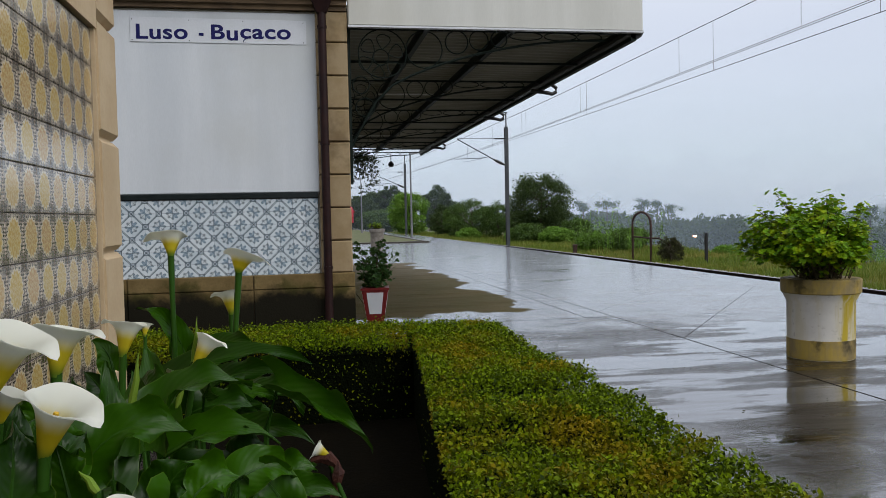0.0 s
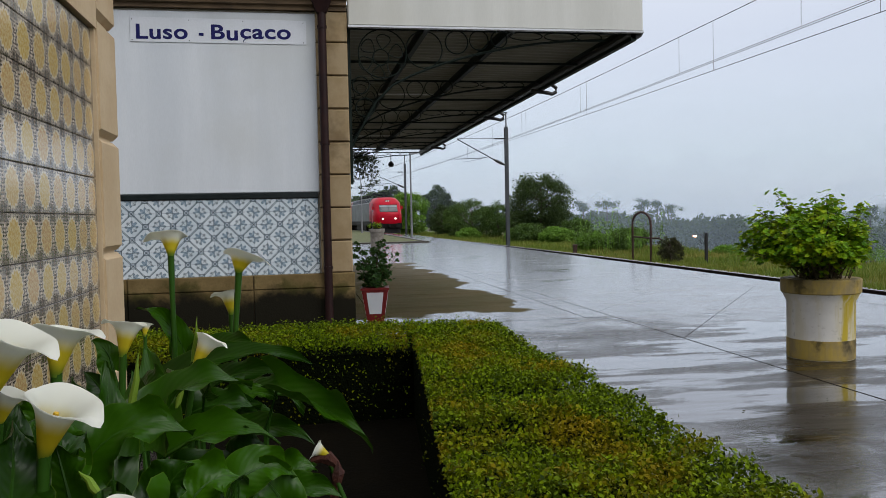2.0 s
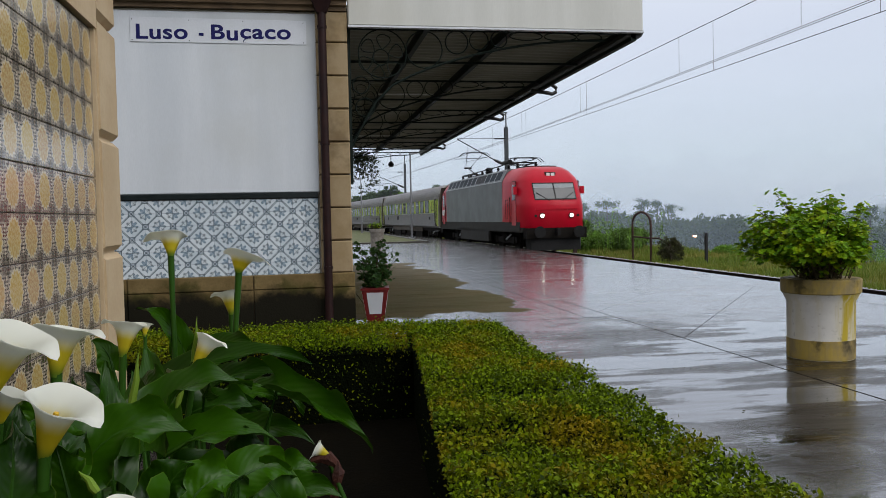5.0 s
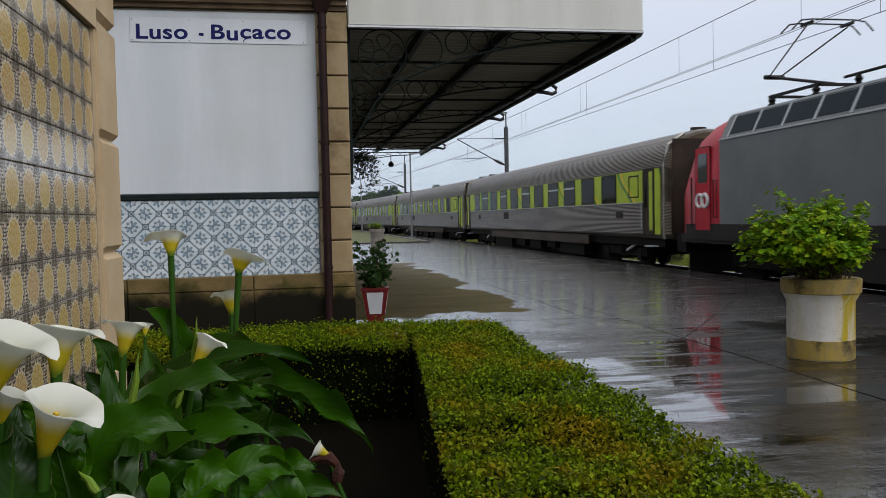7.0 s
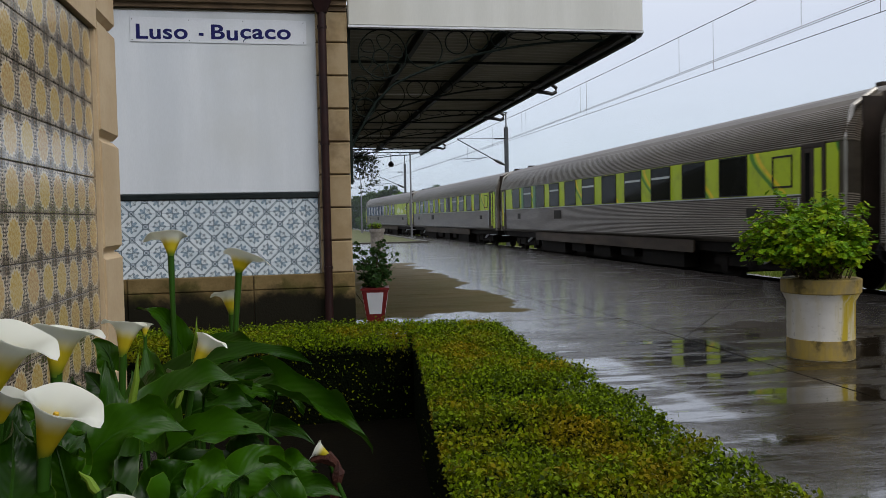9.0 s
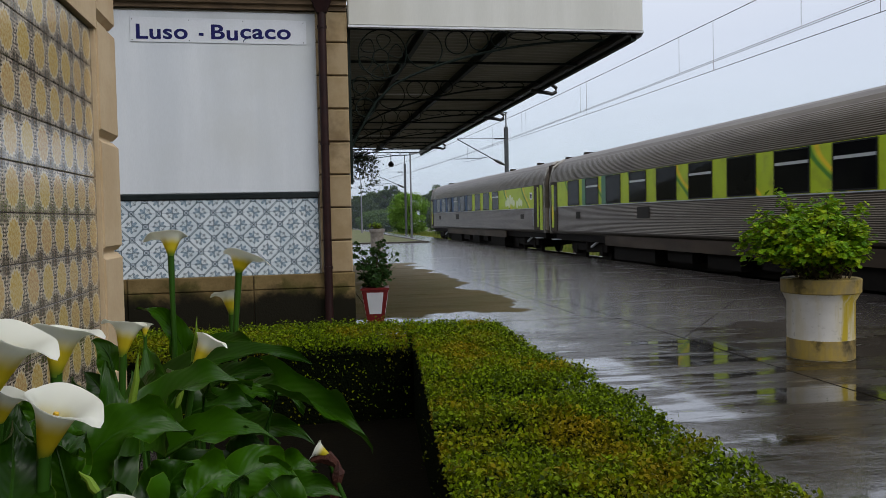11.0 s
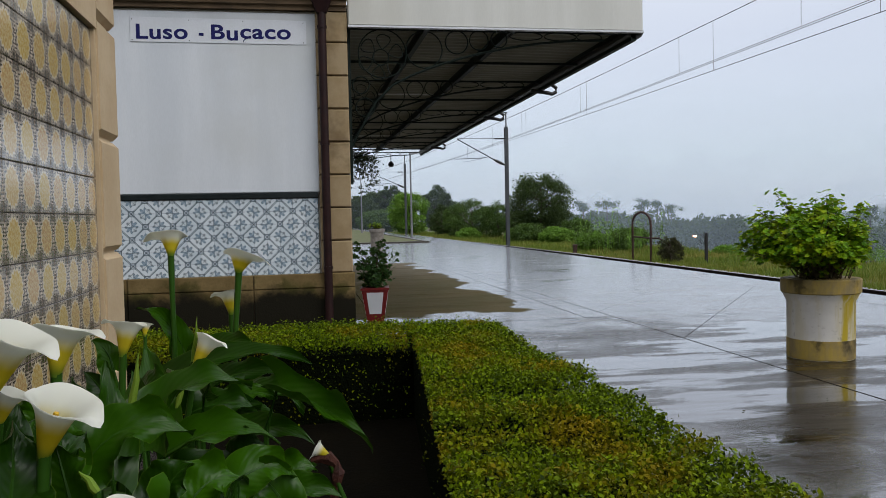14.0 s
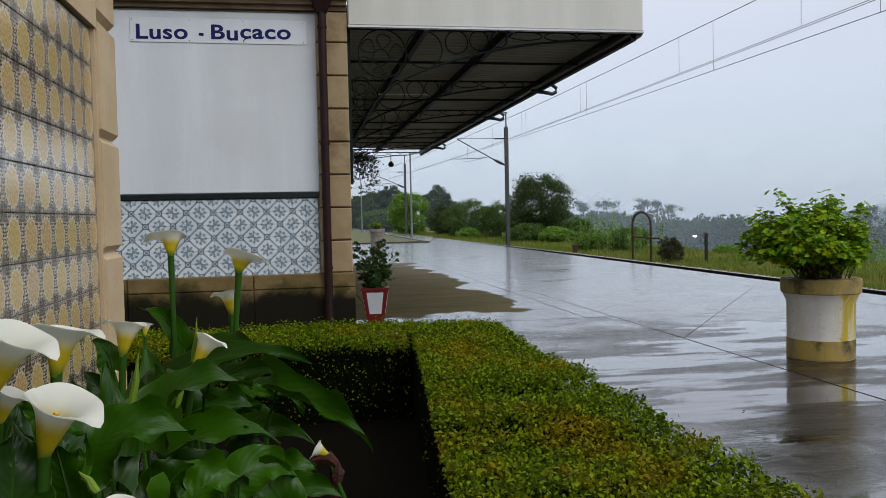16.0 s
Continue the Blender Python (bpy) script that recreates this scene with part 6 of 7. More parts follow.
LARGE_LEAVES = (  # end of the petiole, tip, half width, arch, raised sides
    ((-0.348, 2.484, 1.005), (-0.461, 2.410, 1.187), 0.045, 0.03, 0.50),
    ((-0.302, 2.374, 1.005), (-0.125, 2.244, 1.085), 0.050, 0.03, 0.40),
    ((-0.366, 2.283, 0.997), (0.014, 2.118, 1.071), 0.048, 0.03, 0.45),
    ((-0.307, 2.170, 0.968), (-0.038, 2.024, 1.052), 0.045, 0.02, 0.50),
    ((-0.359, 1.569, 0.942), (-0.380, 1.632, 1.155), 0.050, -0.02, 0.40),
    ((-0.310, 1.612, 0.979), (-0.358, 1.779, 1.116), 0.055, -0.02, 0.40),
    ((-0.316, 1.866, 0.945), (-0.388, 2.090, 1.135), 0.050, -0.02, 0.40),
    ((-0.312, 1.664, 0.996), (-0.111, 1.633, 1.102), 0.062, 0.05, 0.40),
    ((-0.379, 1.422, 1.005), (-0.198, 1.443, 1.063), 0.062, 0.04, 0.40),
    ((-0.058, 1.744, 1.065), (0.134, 1.584, 0.973), 0.050, 0.01, 0.95),
    ((-0.282, 1.657, 0.958), (-0.054, 1.618, 0.991), 0.050, 0.03, 0.50),
    ((-0.153, 1.837, 0.948), (0.016, 1.756, 0.943), 0.035, 0.02, 0.50),
    ((-0.231, 1.344, 0.967), (-0.184, 1.338, 1.032), 0.050, 0.01, 0.40),
    ((-0.195, 1.337, 0.953), (-0.113, 1.375, 0.996), 0.060, 0.02, 0.40),
    ((-0.046, 1.461, 0.910), (-0.144, 1.431, 0.983), 0.050, 0.02, 0.50),
    ((-0.369, 1.067, 1.065), (-0.379, 1.124, 1.168), 0.050, -0.02, 0.40),
    ((-0.312, 1.137, 1.035), (-0.335, 1.145, 1.134), 0.050, 0.00, 0.35),
    ((-0.447, 1.996, 1.075), (-0.490, 2.007, 1.149), 0.035, 0.01, 0.40),
    ((-0.079, 1.517, 0.893), (0.063, 1.493, 0.909), 0.040, 0.02, 0.50),
    ((-0.252, 2.057, 0.932), (-0.057, 1.973, 0.943), 0.045, 0.02, 0.50),
    ((-0.196, 2.049, 0.959), (-0.070, 2.027, 0.985), 0.040, 0.02, 0.50),
    ((-0.404, 1.275, 1.023), (-0.354, 1.370, 1.089), 0.050, 0.00, 0.40),
    ((-0.305, 2.071, 1.046), (-0.209, 1.853, 1.092), 0.030, 0.00, 0.40),
    ((-0.238, 1.956, 1.010), (-0.204, 1.852, 1.095), 0.028, -0.01, 0.50),
    ((-0.383, 1.983, 1.027), (-0.309, 1.919, 1.023), 0.040, 0.02, 0.40),
    ((-0.121, 1.426, 0.969), (-0.025, 1.459, 0.961), 0.045, 0.02, 0.50),
    ((-0.161, 2.145, 0.980), (-0.002, 2.014, 0.955), 0.040, 0.02, 0.40),
    ((-0.462, 1.996, 1.015), (-0.513, 2.008, 1.076), 0.030, 0.00, 0.40),
    ((-0.463, 1.286, 1.050), (-0.434, 1.306, 1.149), 0.060, 0.00, 0.30),
    ((-0.447, 1.332, 0.998), (-0.423, 1.353, 1.114), 0.060, 0.00, 0.30),
    ((-0.432, 1.179, 1.034), (-0.407, 1.177, 1.111), 0.050, 0.00, 0.30),
    ((-0.406, 1.376, 1.008), (-0.395, 1.429, 1.107), 0.055, 0.00, 0.35),
    ((-0.502, 1.598, 1.040), (-0.490, 1.599, 1.114), 0.050, 0.00, 0.30),
    ((-0.424, 1.685, 1.012), (-0.457, 1.695, 1.117), 0.045, 0.00, 0.35),
    ((-0.138, 1.631, 0.927), (-0.071, 1.640, 0.954), 0.050, 0.02, 0.40),
    ((-0.050, 1.614, 0.891), (0.018, 1.623, 0.918), 0.045, 0.02, 0.40),
    ((-0.286, 2.013, 0.952), (-0.110, 1.983, 0.969), 0.050, 0.02, 0.40),
)


def build_calla_leaves():
    rng = random.Random(21)
    rows = list(LARGE_LEAVES)
    for i in range(270):
        y = 1.15 + 1.75 * rng.random()
        x = -0.70 + (0.55 + 0.08 * y) * rng.random()
        h = 1.26 - y * rng.uniform(0.24, 0.52) - max(0, x + 0.30) * 0.55 - (0.12 if i % 2 else 0.0)
        a = math.atan2(y - 1.9 + rng.gauss(0, 0.7), x + 0.4 + rng.gauss(0, 0.4)) if i % 3 else rng.uniform(-2.2, 0.8)
        n = rng.uniform(0.12, 0.22)
        e = rng.uniform(-0.35, 0.75)
        tip = (x + math.cos(a) * math.cos(e) * n, y + math.sin(a) * math.cos(e) * n, h + math.sin(e) * n)
        if math.hypot(*tip[:2]) < 0.95 or tip[0] < OUT_X + 0.03 or tip[2] > 1.42 - 0.20 * tip[1]:
            continue
        rows.append(((x, y, h), tip, rng.uniform(0.04, 0.068), rng.uniform(0.0, 0.05), rng.uniform(0.2, 0.7)))
    for i, (p, q, w, arch, roll) in enumerate(rows):
        p, q = Vector(p), Vector(q)
        t = thing("calla_leaf", pose(*p), "large glossy dark green arrow-shaped calla leaf", "leaf", "calla leaves")
        blade = calla_blade(q - p, w, arch, roll, i)
        bm = blade.mesh("blade", True)
        uv = bm.uv_layers.new(name="UVMap")
        for lp in bm.loops:
            uv.data[lp.index].uv = ((lp.vertex_index % 9) / 8, (lp.vertex_index // 9) / 16)
        part("blade", bm, "calla_leaf", t)
        mid = [Vector(blade.v[j * 9 + 4]) for j in range(0, 17, 2)]
        part("midrib", Geo().tube([m - Vector((0, 0, 0.0012)) for m in mid], [0.0036 - 0.00036 * j for j in range(9)], 5), "calla_rib", t)
        d = (q - p).normalized()
        part("petiole", Geo().tube([(0, 0, 0), (-0.04 * d.x, -0.04 * d.y + 0.01, -0.10), (-0.06 * d.x, -0.06 * d.y + 0.02, min(-0.2, 0.1 - p.z))], [0.004, 0.0065, 0.009], 6), "calla_stem", t)


build_calla_leaves()


# ---- overhead line, lamps and fence pieces ----
def build_mast(x, y, z, top, support, label):
    """Lattice-free H-section mast with a slanting cantilever towards the wire."""
    t = thing("catenary_mast", pose(x, y, z), label, "catenary mast", "catenary masts")
    h = top - z
    sec = [(-0.11, -0.13), (0.11, -0.13), (0.11, -0.11), (0.01, -0.11), (0.01, 0.11), (0.11, 0.11), (0.11, 0.13), (-0.11, 0.13), (-0.11, 0.11), (-0.01, 0.11), (-0.01, -0.11), (-0.11, -0.11)]
    g = Geo().rings([[(a, b, zz) for a, b in sec] for zz in (-0.5, h * 0.89)])
    part("column", g, "mast", t, "grey steel H column")
    part("tip", Geo().tube([(0, 0, h * 0.88), (0, 0, h)], 0.045, 8), "mast", t)
    part("crossbar", Geo().box(-0.9, 0.1, -0.04, 0.04, h - 0.05, h + 0.03), "mast", t)
    sx = support - x
    zi, zt = 5.23, 6.95
    part("insulator", Geo().tube([(-0.15, 0, zi), (-0.5, 0, zi + 0.17), (-0.85, 0, zi + 0.34)], [0.07, 0.11, 0.07], 8), "gutter", t)
    part("cantilever", Geo().tube([(-0.8, 0, zi + 0.32), (sx, 0, zt - 0.03)], 0.035, 7), "mast", t)
    part("top_tie", Geo().tube([(-0.15, 0, zt), (sx, 0, zt + 0.02)], 0.014, 6), "mast", t)
    part("tie_insulator", Geo().tube([(-0.15, 0, zt), (-0.8, 0, zt)], 0.05, 7), "gutter", t)
    part("register_tube", Geo().tube([(-1.3, 0, zi + 0.5), (sx * 0.55, 0, zi + 0.45), (sx - 0.2, 0, zi + 0.4)], 0.024, 6), "mast", t)
    part("steady_arm", Geo().tube([(sx * 0.5, 0, zi + 0.42), (sx + 0.4, 0, zi + 0.2)], 0.014, 6), "mast", t)
    part("dropper", Geo().tube([(sx * 0.8, 0, zt - 0.4), (sx * 0.8, 0, zi + 0.45)], 0.008, 5), "mast", t)


build_mast(13.48, 51.5, -0.45, 8.2, 10.2, "grey steel catenary mast with slanting cantilever arm")
build_mast(11.62, 89.2, -0.4, 8.42, 7.6, "grey steel catenary mast with slanting cantilever arm")


def wire_points(z, sag, supports, side=0.0, rise=0.0):
    pts = []
    for (s0, d0), (s1, d1) in zip(supports, supports[1:]):
        for i in range(12):
            u = i / 12
            x, y, _ = track(s0 + (s1 - s0) * u, side + d0 + (d1 - d0) * u)
            pts.append((x, y, z - sag * 4 * u * (1 - u) + rise * min(s0 + (s1 - s0) * u - 20.0, 32.0)))
    return pts


SUP = [(-60, 0.1), (-4, 0.0), (51.5, 0.0), (89.4, -0.2), (130, 0.2), (180, 0)]
for z, sag, side, r in ((6.62, 0.03, 0.0, 0.009), (6.68, 0.03, 0.12, 0.009), (5.50, 0.0, 0.05, 0.008), (5.58, 0.0, 0.15, 0.008), (5.25, 0.0, 0.0, 0.009)):
    w = thing("overhead_wire", pose(0, 0, 0), "thin dark overhead wire above the track", "wire", "overhead wires")
    part("wire", Geo().tube(wire_points(z, sag, SUP, side, 0.007 if z < 5.3 else 0.0), r, 5), "wire", w)
for s, z0, z1 in ((12.2, 5.2, 6.6), (14.0, 5.2, 6.6), (16.5, 5.5, 6.6), (20.4, 5.25, 6.6), (22.4, 5.52, 6.64), (30.2, 5.26, 6.6), (30.9, 5.5, 6.64), (38.5, 5.25, 6.6), (39.2, 5.5, 6.6), (45, 5.25, 6.6)):
    x, y, _ = track(s, 0.02)
    d = thing("wire_dropper", pose(x, y, z0), "thin vertical dropper between overhead wires", "wire", "wire droppers")
    part("rod", Geo().tube([(0, 0, 0), (0, 0, z1 - z0)], 0.006, 4), "wire", d)


def build_lamp_post(x, y, h, turn):
    t = thing("street_lamp", pose(x, y, 0, 0, 0, turn), "slim grey platform lamp post with flat head", "street lamp", "platform lamps")
    part("pole", Geo().tube([(0, 0, 0), (0, 0, 1.2), (0, 0, h)], [0.09, 0.075, 0.05], 10), "lamp_metal", t)
    part("foot_plate", Geo().box(-0.2, 0.2, -0.2, 0.2, 0, 0.03), "lamp_metal", t)
    part("arm", Geo().tube([(0, 0, h - 0.05), (0.5, 0, h + 0.05)], 0.03, 7), "lamp_metal", t)
    part("head", Geo().rings([[(-0.1, -0.14, h), (0.95, -0.12, h + 0.08), (0.95, 0.12, h + 0.08), (-0.1, 0.14, h)], [(-0.06, -0.1, h + 0.14), (0.9, -0.08, h + 0.18), (0.9, 0.08, h + 0.18), (-0.06, 0.1, h + 0.14)]]), "lamp_metal", t)


build_lamp_post(7.8, 56.8, 5.95, 0)
build_lamp_post(5.95, 79.5, 5.3, 180)

arch = thing("iron_arch", pose(14.4, 32.3, -0.75), "rusty iron garden arch standing in rough grass", "arch")
A, B = Vector((-0.16, 0.7, 0)), Vector((0.05, -0.7, 0))
part("hoop", Geo().tube([A, A + Vector((0, 0, 1.72))] + [A.lerp(B, 0.5 - 0.5 * math.cos(t)) + Vector((0, 0, 1.70 + 0.5 * math.sin(t))) for t in [math.pi * i / 12 for i in range(1, 12)]] + [B + Vector((0, 0, 1.6)), B], 0.05, 8), "rust", arch)
part("crossbar", Geo().tube([A + Vector((0, 0, 1.15)), B + Vector((0, 0, 1.1)), B + Vector((0.3, -0.1, 1.1)), B + Vector((0.75, -0.3, 0.8))], 0.035, 7), "rust", arch)

fl = thing("yard_lamp", pose(16.36, 30.5, -1.0), "dark post with a lit orange lamp on a curled arm", "lamp")
part("post", Geo().box(-0.05, 0.05, -0.05, 0.05, -0.4, 1.56), "gutter", fl)
part("arm", Geo().tube([(-0.02, 0, 1.2), (-0.12, 0, 1.1), (-0.22, 0, 1.12), (-0.28, 0, 1.25), (-0.22, 0, 1.38), (-0.05, 0, 1.44)], 0.018, 6), "gutter", fl)
part("shade", Geo().lathe([(0.02, 1.52), (0.09, 1.48), (0.1, 1.46)], 12, (-0.5, 0)), "gutter", fl)
part("bulb", Geo().lathe([(0.01, 1.38), (0.075, 1.41), (0.08, 1.45), (0.02, 1.475)], 12, (-0.5, 0)), "lamp_glow", fl, "lit orange bulb", True)
part("stay", Geo().tube([(-0.5, 0, 1.46), (-0.05, 0, 1.5)], 0.012, 5), "gutter", fl)
dl = thing("distant_lamp", pose(18.1, 77.5, -0.8), "small lit lamp on a post among the bushes", "lamp")
part("post", Geo().tube([(0, 0.1, -0.5), (0, 0.1, 2.9)], 0.04, 6), "gutter", dl)
part("bulb", Geo().lathe([(0.01, 2.72), (0.12, 2.78), (0.12, 2.9), (0.02, 2.96)], 10), "lamp_glow", dl, "lit bulb", True)
mk = thing("marker_post", pose(13.37, 38, -0.75), "short rusty marker post beside the track", "post")
part("stake", Geo().box(-0.08, 0.08, -0.08, 0.08, -0.2, 0.66).box(-0.1, 0.1, -0.1, 0.1, 0.58, 0.68), "rust", mk)

# leaves fallen on the wet concrete
rl = np.random.default_rng(31)
fp = np.stack([rl.uniform(1.6, 8.5, 90), rl.uniform(3.2, 18, 90), np.full(90, 0.006)], 1)
part("fallen_leaves", leaf_mesh("fallen_leaves", fp, 0.03, rl, 0.6, 0.93, np.tile((0, 0, 1.0), (90, 1))), "vine", None, "small fallen leaves on the wet platform", kind="stuff")

# ---- trees, bushes, grass ----
TD, TM, TL = "tree_dark", "tree_mid", "tree_light"
build_tree(20.8, 68, terrain_z(20.8, 68), 5.2, 6.2, TD, 1, "broad dark green tree beyond the railway", clumps=95, per=190, low=0.06)
build_tree(19.4, 115, terrain_z(19.4, 115), 6.4, 5.0, TD, 2, "tall dark tree in the mist", leaf=0.24, clumps=60, per=230, low=0.02)
build_tree(17.6, 100, terrain_z(17.6, 100), 3.2, 2.4, TD, 3, "narrow dark conifer beyond the track", leaf=0.2, clumps=40, per=90, low=0.02)
build_tree(13.2, 98, terrain_z(13.2, 98), 4.8, 5.4, TL, 4, "light green spreading young tree", leaf=0.2, clumps=60, per=190, low=0.0)
for i, (x, y, top, w, m) in enumerate(((17.1, 80, 3.3, 5.2, TM), (18.9, 76, 2.9, 3.6, TM), (16.4, 84, 3.0, 3.4, TM), (21.9, 62, 1.1, 3.0, TM), (17.3, 60, 0.7, 3.4, TM), (19.0, 58, 0.4, 3.0, TL), (16.2, 92, 2.4, 3.4, TD), (19.8, 72, 1.6, 3.0, TM), (15.6, 74, 0.3, 2.4, TL), (17.0, 45, 0.35, 2.2, TL), (18.0, 43, 0.3, 2.2, TM), (19.6, 46, 0.5, 2.6, TM), (18.3, 66, 0.3, 2.6, TL))):
    build_tree(x, y, terrain_z(x, y), top, w, m, 20 + i, "dense wild green bush along the railway", "bush", 0.15, 44, 130, 0.0, "bush")
for i, (x, y, top, w, m) in enumerate(((14.1, 150, 7.3, 7.0, TD), (16.2, 146, 8.0, 4.6, TD), (10.4, 140, 5.6, 6.0, TD), (7.2, 152, 6.0, 7.0, TD), (18.6, 150, 6.6, 6.0, TD), (11.5, 122, 2.6, 6.5, TM), (23, 130, 4.2, 7.0, TD), (28, 120, 2.8, 6.0, TM), (3.5, 145, 5, 7, TD))):
    build_tree(x, y, terrain_z(x, y), top, w, m, 50 + i, "dark misty tree beyond the track's curve", "tree", 0.3, 56, 230, 0.0)
for i, (x, y, top, w) in enumerate(((15.0, 31, 0.5, 1.1), (15.35, 31.4, 0.3, 1.0))):
    build_tree(x, y, terrain_z(x, y), top, w, "vine", 80 + i, "dry brownish creeper by the iron arch", "shrub", 0.07, 30, 70, 0.0, "shrub")
for i, (x, y, top, w) in enumerate(((20.6, 36.5, -0.25, 1.6), (22.6, 36, -0.2, 2.2), (25, 34, -0.3, 2.6), (27.5, 31, -0.4, 3.0), (30, 38, -0.6, 3.4), (23.5, 26, -0.35, 2.4))):
    build_tree(x, y, terrain_z(x, y) - 0.2, top, w, TM if i % 2 else TL, 90 + i, "low green bramble at the meadow's edge", "bramble", 0.08, 34, 110, 0.0, "bush")


def build_reeds():
    rng = random.Random(8)
    for i in range(64):
        x, y = 15.7 + rng.random() * 2.9, 38 + rng.random() * 8
        z = terrain_z(x, y)
        h = rng.uniform(1.3, 2.7) * (0.75 if i % 3 else 1)
        t = thing("giant_reed", pose(x, y, z), "tall green reed arching over", "reed", "giant reeds")
        a, k = rng.uniform(0, 6.28), rng.uniform(0.15, 0.5)
        pts = [(math.cos(a) * k * u * u, math.sin(a) * k * u * u, h * u - 0.1 * u * u) for u in [j / 6 for j in range(7)]]
        part("cane", Geo().tube(pts, [0.016, 0.015, 0.014, 0.012, 0.01, 0.007, 0.003], 5), TL, t)
        g = Geo()
        for j in range(16):
            u = rng.uniform(0.15, 1)
            c = Vector((math.cos(a) * k * u * u, math.sin(a) * k * u * u, h * u - 0.1 * u * u))
            b, ln = rng.uniform(0, 6.28), rng.uniform(0.3, 0.55)
            d, s = Vector((math.cos(b), math.sin(b), 0)), Vector((-math.sin(b), math.cos(b), 0)) * 0.022
            p1, p2 = c + d * ln * 0.5 + Vector((0, 0, ln * 0.25)), c + d * ln + Vector((0, 0, ln * rng.uniform(-0.3, 0.15)))
            g.quad(c - s * 0.4, c + s * 0.4, p1 + s, p1 - s).quad(p1 - s, p1 + s, p2)
        part("foliage", g, TM if i % 2 else TL, t, kind="stuff")


build_reeds()


def build_grass():
    rng = np.random.default_rng(17)
    n = 120000
    s = 4 + 110 * rng.random(n) ** 1.6
    d = 2.1 + 9.0 * rng.random(n) ** 1.5
    xy = np.array([track(a, b)[:2] for a, b in zip(s, d)])
    z = np.array([terrain_z(x, y) for x, y in xy])
    h = (0.08 + 0.24 * rng.random(n) ** 1.5) * np.where(d < 2.9, 0.6, 1.0) * (0.55 + 0.9 * np.array([noise.noise((x * 0.5, y * 0.5, 5)) + 0.5 for x, y in xy]))
    a = rng.uniform(0, 6.28, n)
    w = 0.006 + 0.014 * rng.random(n) + s * 0.00022
    lean = rng.normal(size=(n, 2)) * 0.35
    v = np.empty((n, 3, 3))
    v[:, 0] = np.stack([xy[:, 0] - np.cos(a) * w, xy[:, 1] - np.sin(a) * w, z - 0.02], 1)
    v[:, 1] = np.stack([xy[:, 0] + np.cos(a) * w, xy[:, 1] + np.sin(a) * w, z - 0.02], 1)
    v[:, 2] = np.stack([xy[:, 0] + lean[:, 0] * h, xy[:, 1] + lean[:, 1] * h, z + h], 1)
    me = bpy.data.meshes.new("grass")
    me.vertices.add(n * 3)
    me.vertices.foreach_set("co", v.reshape(-1))
    me.loops.add(n * 3)
    me.loops.foreach_set("vertex_index", np.arange(n * 3, dtype=np.int32))
    me.polygons.add(n)
    me.polygons.foreach_set("loop_start", np.arange(0, n * 3, 3, dtype=np.int32))
    me.update(calc_edges=True)
    part("grass", me, "grass", None, "long wet yellow-green grass beside the track", kind="stuff")


build_grass()

# lawn strip and kerb at the platform's far end
setting("lawn", Geo().box(-6, 7.0, 45.5, 100, -0.3, 0.03), "lawn", "patchy gravelly lawn behind the platform")
setting("kerb", Geo().box(-6, 7.2, 45.2, 45.5, -0.3, 0.08).box(7.0, 7.2, 45.5, 100, -0.3, 0.08), "edge", "low concrete kerb")
setting("path_far", Geo().box(7.2, 8.6, 60, 110, -0.5, -0.02), "concrete", "wet path along the curve")


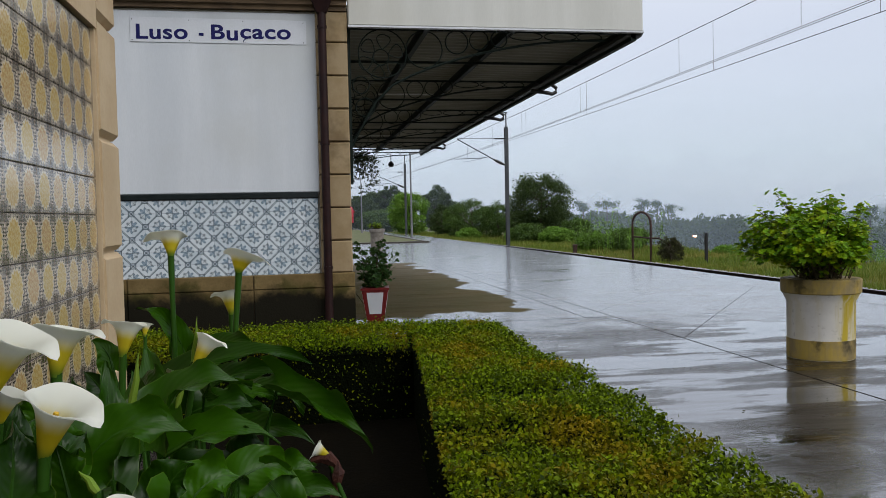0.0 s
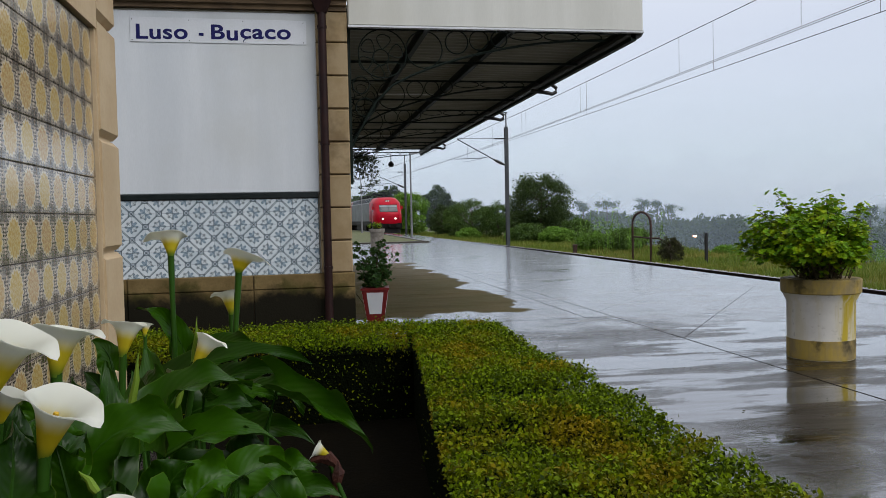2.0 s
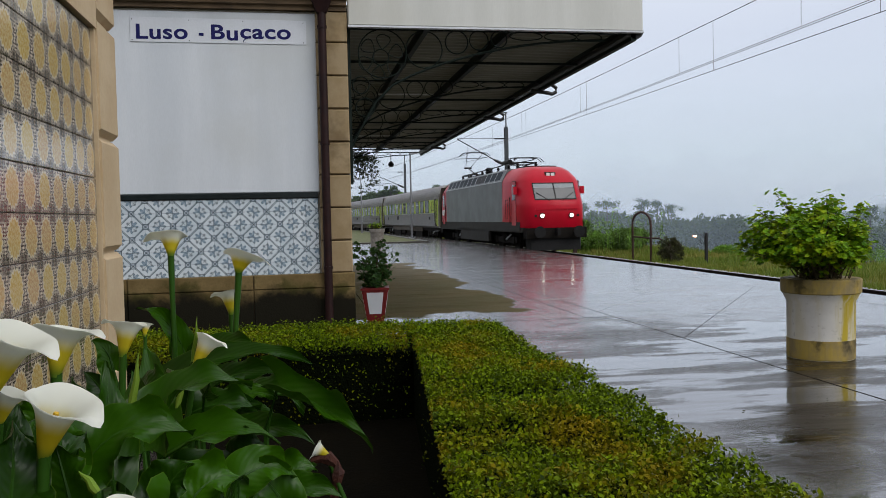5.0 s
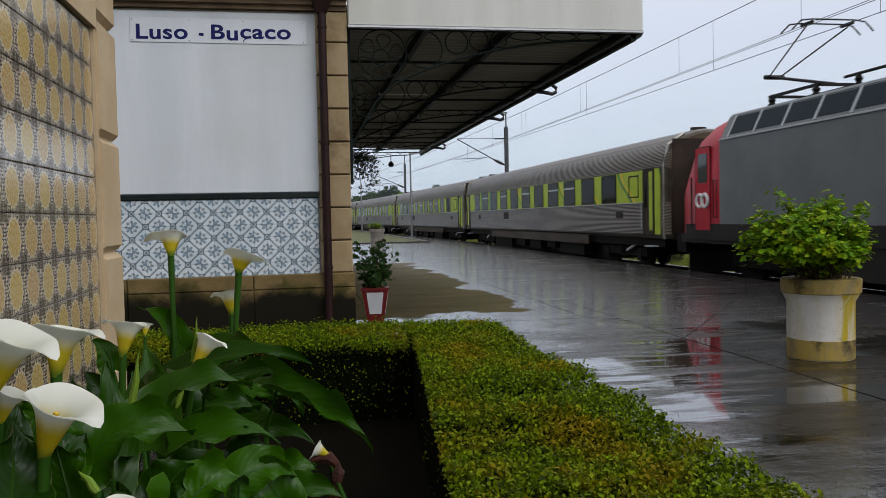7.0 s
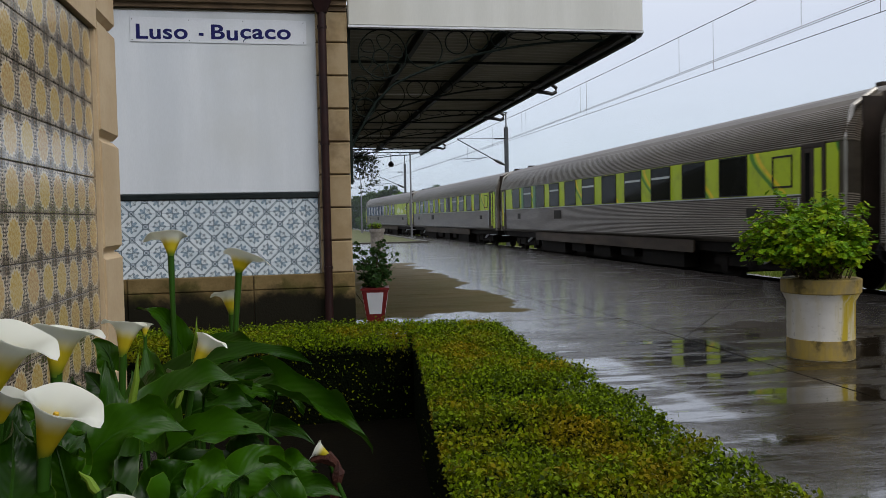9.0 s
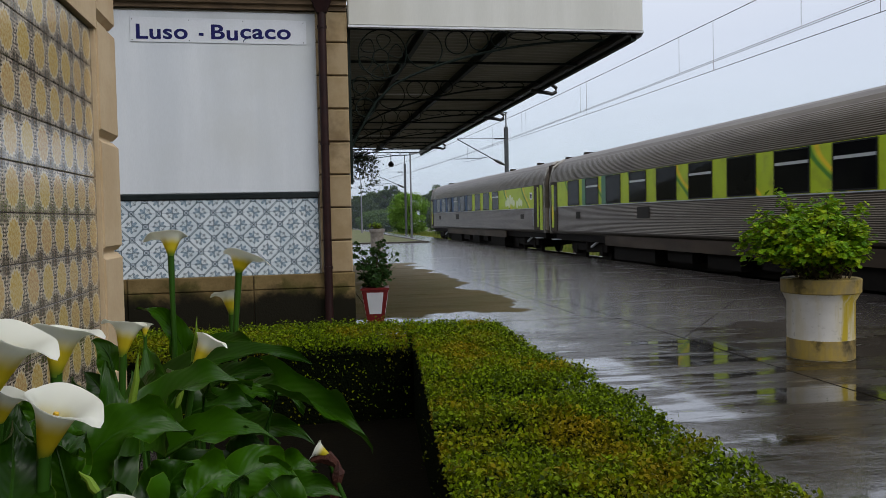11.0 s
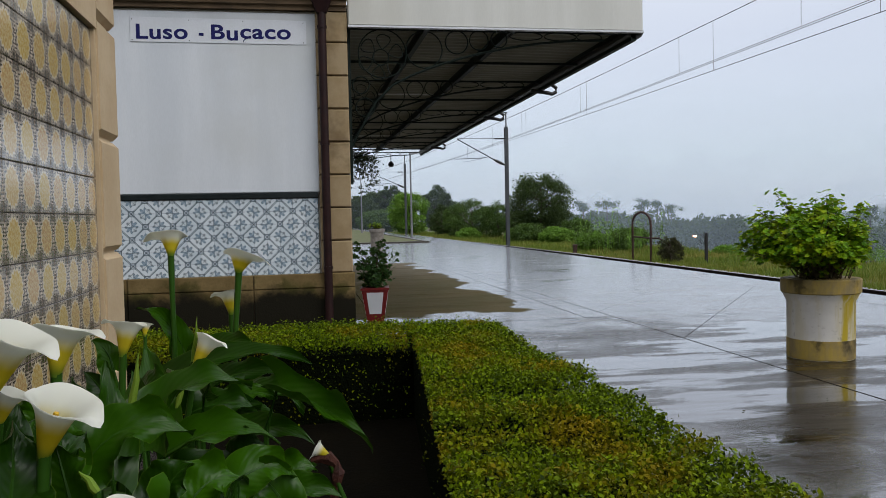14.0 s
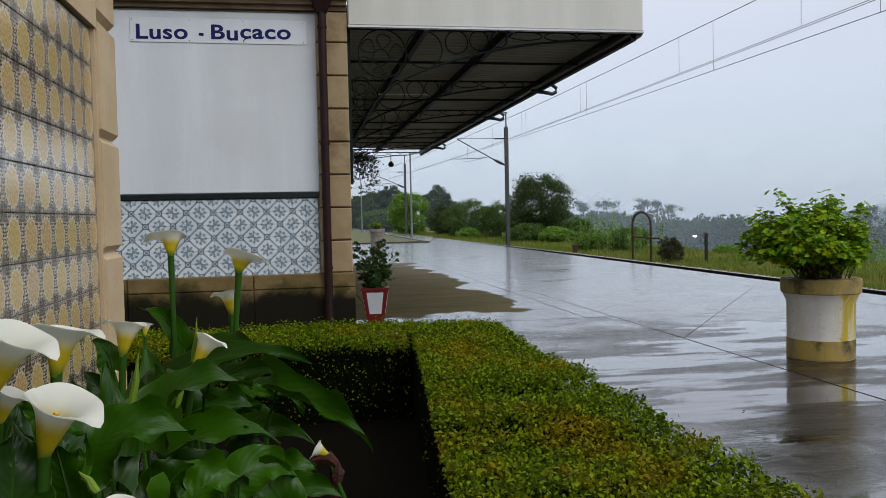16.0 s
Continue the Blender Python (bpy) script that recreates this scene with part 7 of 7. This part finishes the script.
# ---- distant woods and mist ----
def build_far_woods():
    rng = np.random.default_rng(29)
    pts = []

    def row(n, xr, yr, top, wr, hr, per):
        for i in range(n):
            x, y = rng.uniform(*xr), rng.uniform(*yr)
            h, w = rng.uniform(*hr), rng.uniform(*wr)
            t = top(x, y)
            k = rng.normal(size=(per, 3))
            k *= (rng.random(per) ** 0.4 / np.linalg.norm(k, axis=1))[:, None]
            k *= np.array([w * 0.55, w * 0.55, h * 0.5]) * (0.8 + 0.3 * rng.random(3))
            pts.append(np.array([x, y, t - h * 0.5 + rng.uniform(-0.14, 0.05) * h]) + k)

    # pines on the near spur, a wooded slope on the valley's far side, and the ridge behind
    row(60, (62, 118), (185, 225), lambda x, y: 2.2 - max(0, x - 95) * 0.1 + 1.6 * noise.noise((x * 0.09, 1, 0)), (3, 7), (6, 10), 300)
    row(90, (60, 160), (190, 260), lambda x, y: -1.5, (5, 9), (8, 12), 260)
    row(70, (105, 200), (150, 210), lambda x, y: -0.5 - max(0, 150 - x) * 0.14, (5, 9), (8, 13), 260)
    row(170, (60, 520), (400, 470), lambda x, y: 1.0 + 5 * noise.noise((x * 0.012, 3, 0)) - 7 * math.exp(-((x / y - 0.54) / 0.075) ** 2) + 4 * smooth01((x / y - 0.68) / 0.2), (9, 18), (14, 22), 240)
    row(160, (40, 520), (330, 400), lambda x, y: -7.5 + 4 * noise.noise((x * 0.015, 7, 0)), (9, 18), (14, 22), 240)
    row(60, (30, 75), (170, 260), lambda x, y: 0.6, (4, 8), (6, 10), 260)
    part("far_woods", leaf_mesh("far_woods", np.concatenate(pts), 0.95, rng, 0.8), TD, None, "misty dark woods on the far side of the valley", kind="stuff")
    # umbrella pines that stand above the rest
    for i, (x, y, top) in enumerate(((69, 190, 4.3), (76, 192, 4.6), (91, 205, 5.0), (97, 208, 4.4), (104, 214, 3.2), (141, 180, 1.7), (149, 182, 1.2))):
        rr = np.random.default_rng(200 + i)
        t = thing("umbrella_pine", pose(x, y, -14), "slender pine with a flat crown in the mist", "tree", "distant pines")
        h = top + 14
        part("trunk", Geo().tube([(0, 0, 0), (0.3, 0, h * 0.6), (0, 0, h - 0.6)], [0.3, 0.22, 0.1], 6), "bark", t)
        p = np.concatenate([np.array([rr.normal() * 1.0, rr.normal() * 1.0, h - abs(rr.normal()) * 1.4]) + rr.normal(size=(70, 3)) * np.array([0.5, 0.5, 0.35]) for _ in range(11)])
        part("crown", leaf_mesh("crown", p, 0.42, rr, 0.6), TD, t)


build_far_woods()


def mist_mat(name, dens, z0, z1):
    """Thin drifting cloud: scatters daylight, lets the rest through, thinner upwards."""
    n = Nodes(name)
    z = n.xyz()[2]
    k = n.math("SUBTRACT", 1.0, n.step(z, z0, z1))
    f = n.math("ADD", 0.75, n.math("MULTIPLY", n.math("SUBTRACT", n.noise(0.025, 4, stretch=(1, 1, 1.6)), 0.5), 1.1))
    a = n.math("MULTIPLY", n.math("MULTIPLY", k, f), dens)
    tr = n.t.nodes.new("ShaderNodeBsdfTransparent")
    tl = n.t.nodes.new("ShaderNodeBsdfTranslucent")
    tl.inputs["Color"].default_value = (0.70, 0.83, 1.0, 1)
    df = n.t.nodes.new("ShaderNodeBsdfDiffuse")
    df.inputs["Color"].default_value = (0.70, 0.83, 1.0, 1)
    m1, m2 = n.t.nodes.new("ShaderNodeMixShader"), n.t.nodes.new("ShaderNodeMixShader")
    n.t.links.new(tl.outputs[0], m1.inputs[1])
    n.t.links.new(df.outputs[0], m1.inputs[2])
    n.put(m2.inputs[0], a)
    n.t.links.new(tr.outputs[0], m2.inputs[1])
    n.t.links.new(m1.outputs[0], m2.inputs[2])
    n.t.links.new(m2.outputs[0], n.out.inputs["Surface"])
    return n.m


for i, (dist, dens, z0, z1) in enumerate(((107, 0.06, 2, 26), (168, 0.25, 2, 34), (300, 0.34, 2, 50))):
    M["mist%d" % i] = mist_mat("mist_layer", dens, z0, z1)
    rings = []
    for j in range(13):
        a = radians(90 - 48 + 96 * j / 12 - 10)
        rings.append([(dist * math.cos(a), dist * math.sin(a), -30), (dist * math.cos(a), dist * math.sin(a), z1 + 2)])
    ob = setting("mist", Geo().rings(rings, close=False), "mist%d" % i, "thin bank of rain mist over the valley")
    ob.visible_shadow = False

# creeper hanging from the canopy's far end
rv = np.random.default_rng(44)
cr = thing("climbing_plant", pose(1.75, 24.7, 0.0), "dark straggling climber hanging from the canopy's far post", "climbing plant")
part("stem", Geo().tube([(-0.9, 0, 3.0), (-0.6, 0.05, 3.2), (0.05, 0, 3.3), (0.5, 0, 3.36)], [0.03, 0.03, 0.03, 0.02], 6), "bark", cr)
cp = np.concatenate([np.array([rv.uniform(-0.95, 0.55), rv.uniform(-0.4, 0.4), 3.4 - abs(rv.normal()) * 0.35 - (0.45 if rv.random() < 0.3 else 0)]) + rv.normal(size=(60, 3)) * 0.11 for _ in range(34)])
part("leaves", leaf_mesh("climber_leaves", cp, 0.075, rv, 0.6), "vine_green", cr, kind="stuff")
for i in range(16):
    a = rv.uniform(-0.9, 0.5)
    part("tendril", Geo().tube([(a, rv.uniform(-0.3, 0.3), 3.3), (a + rv.uniform(-0.2, 0.3), 0, 2.9), (a + rv.uniform(-0.2, 0.4), 0, 2.45 + rv.random() * 0.4)], 0.008, 4), "bark", cr)


# ---- small wall pieces ----
build_blue_tiles()


motions()
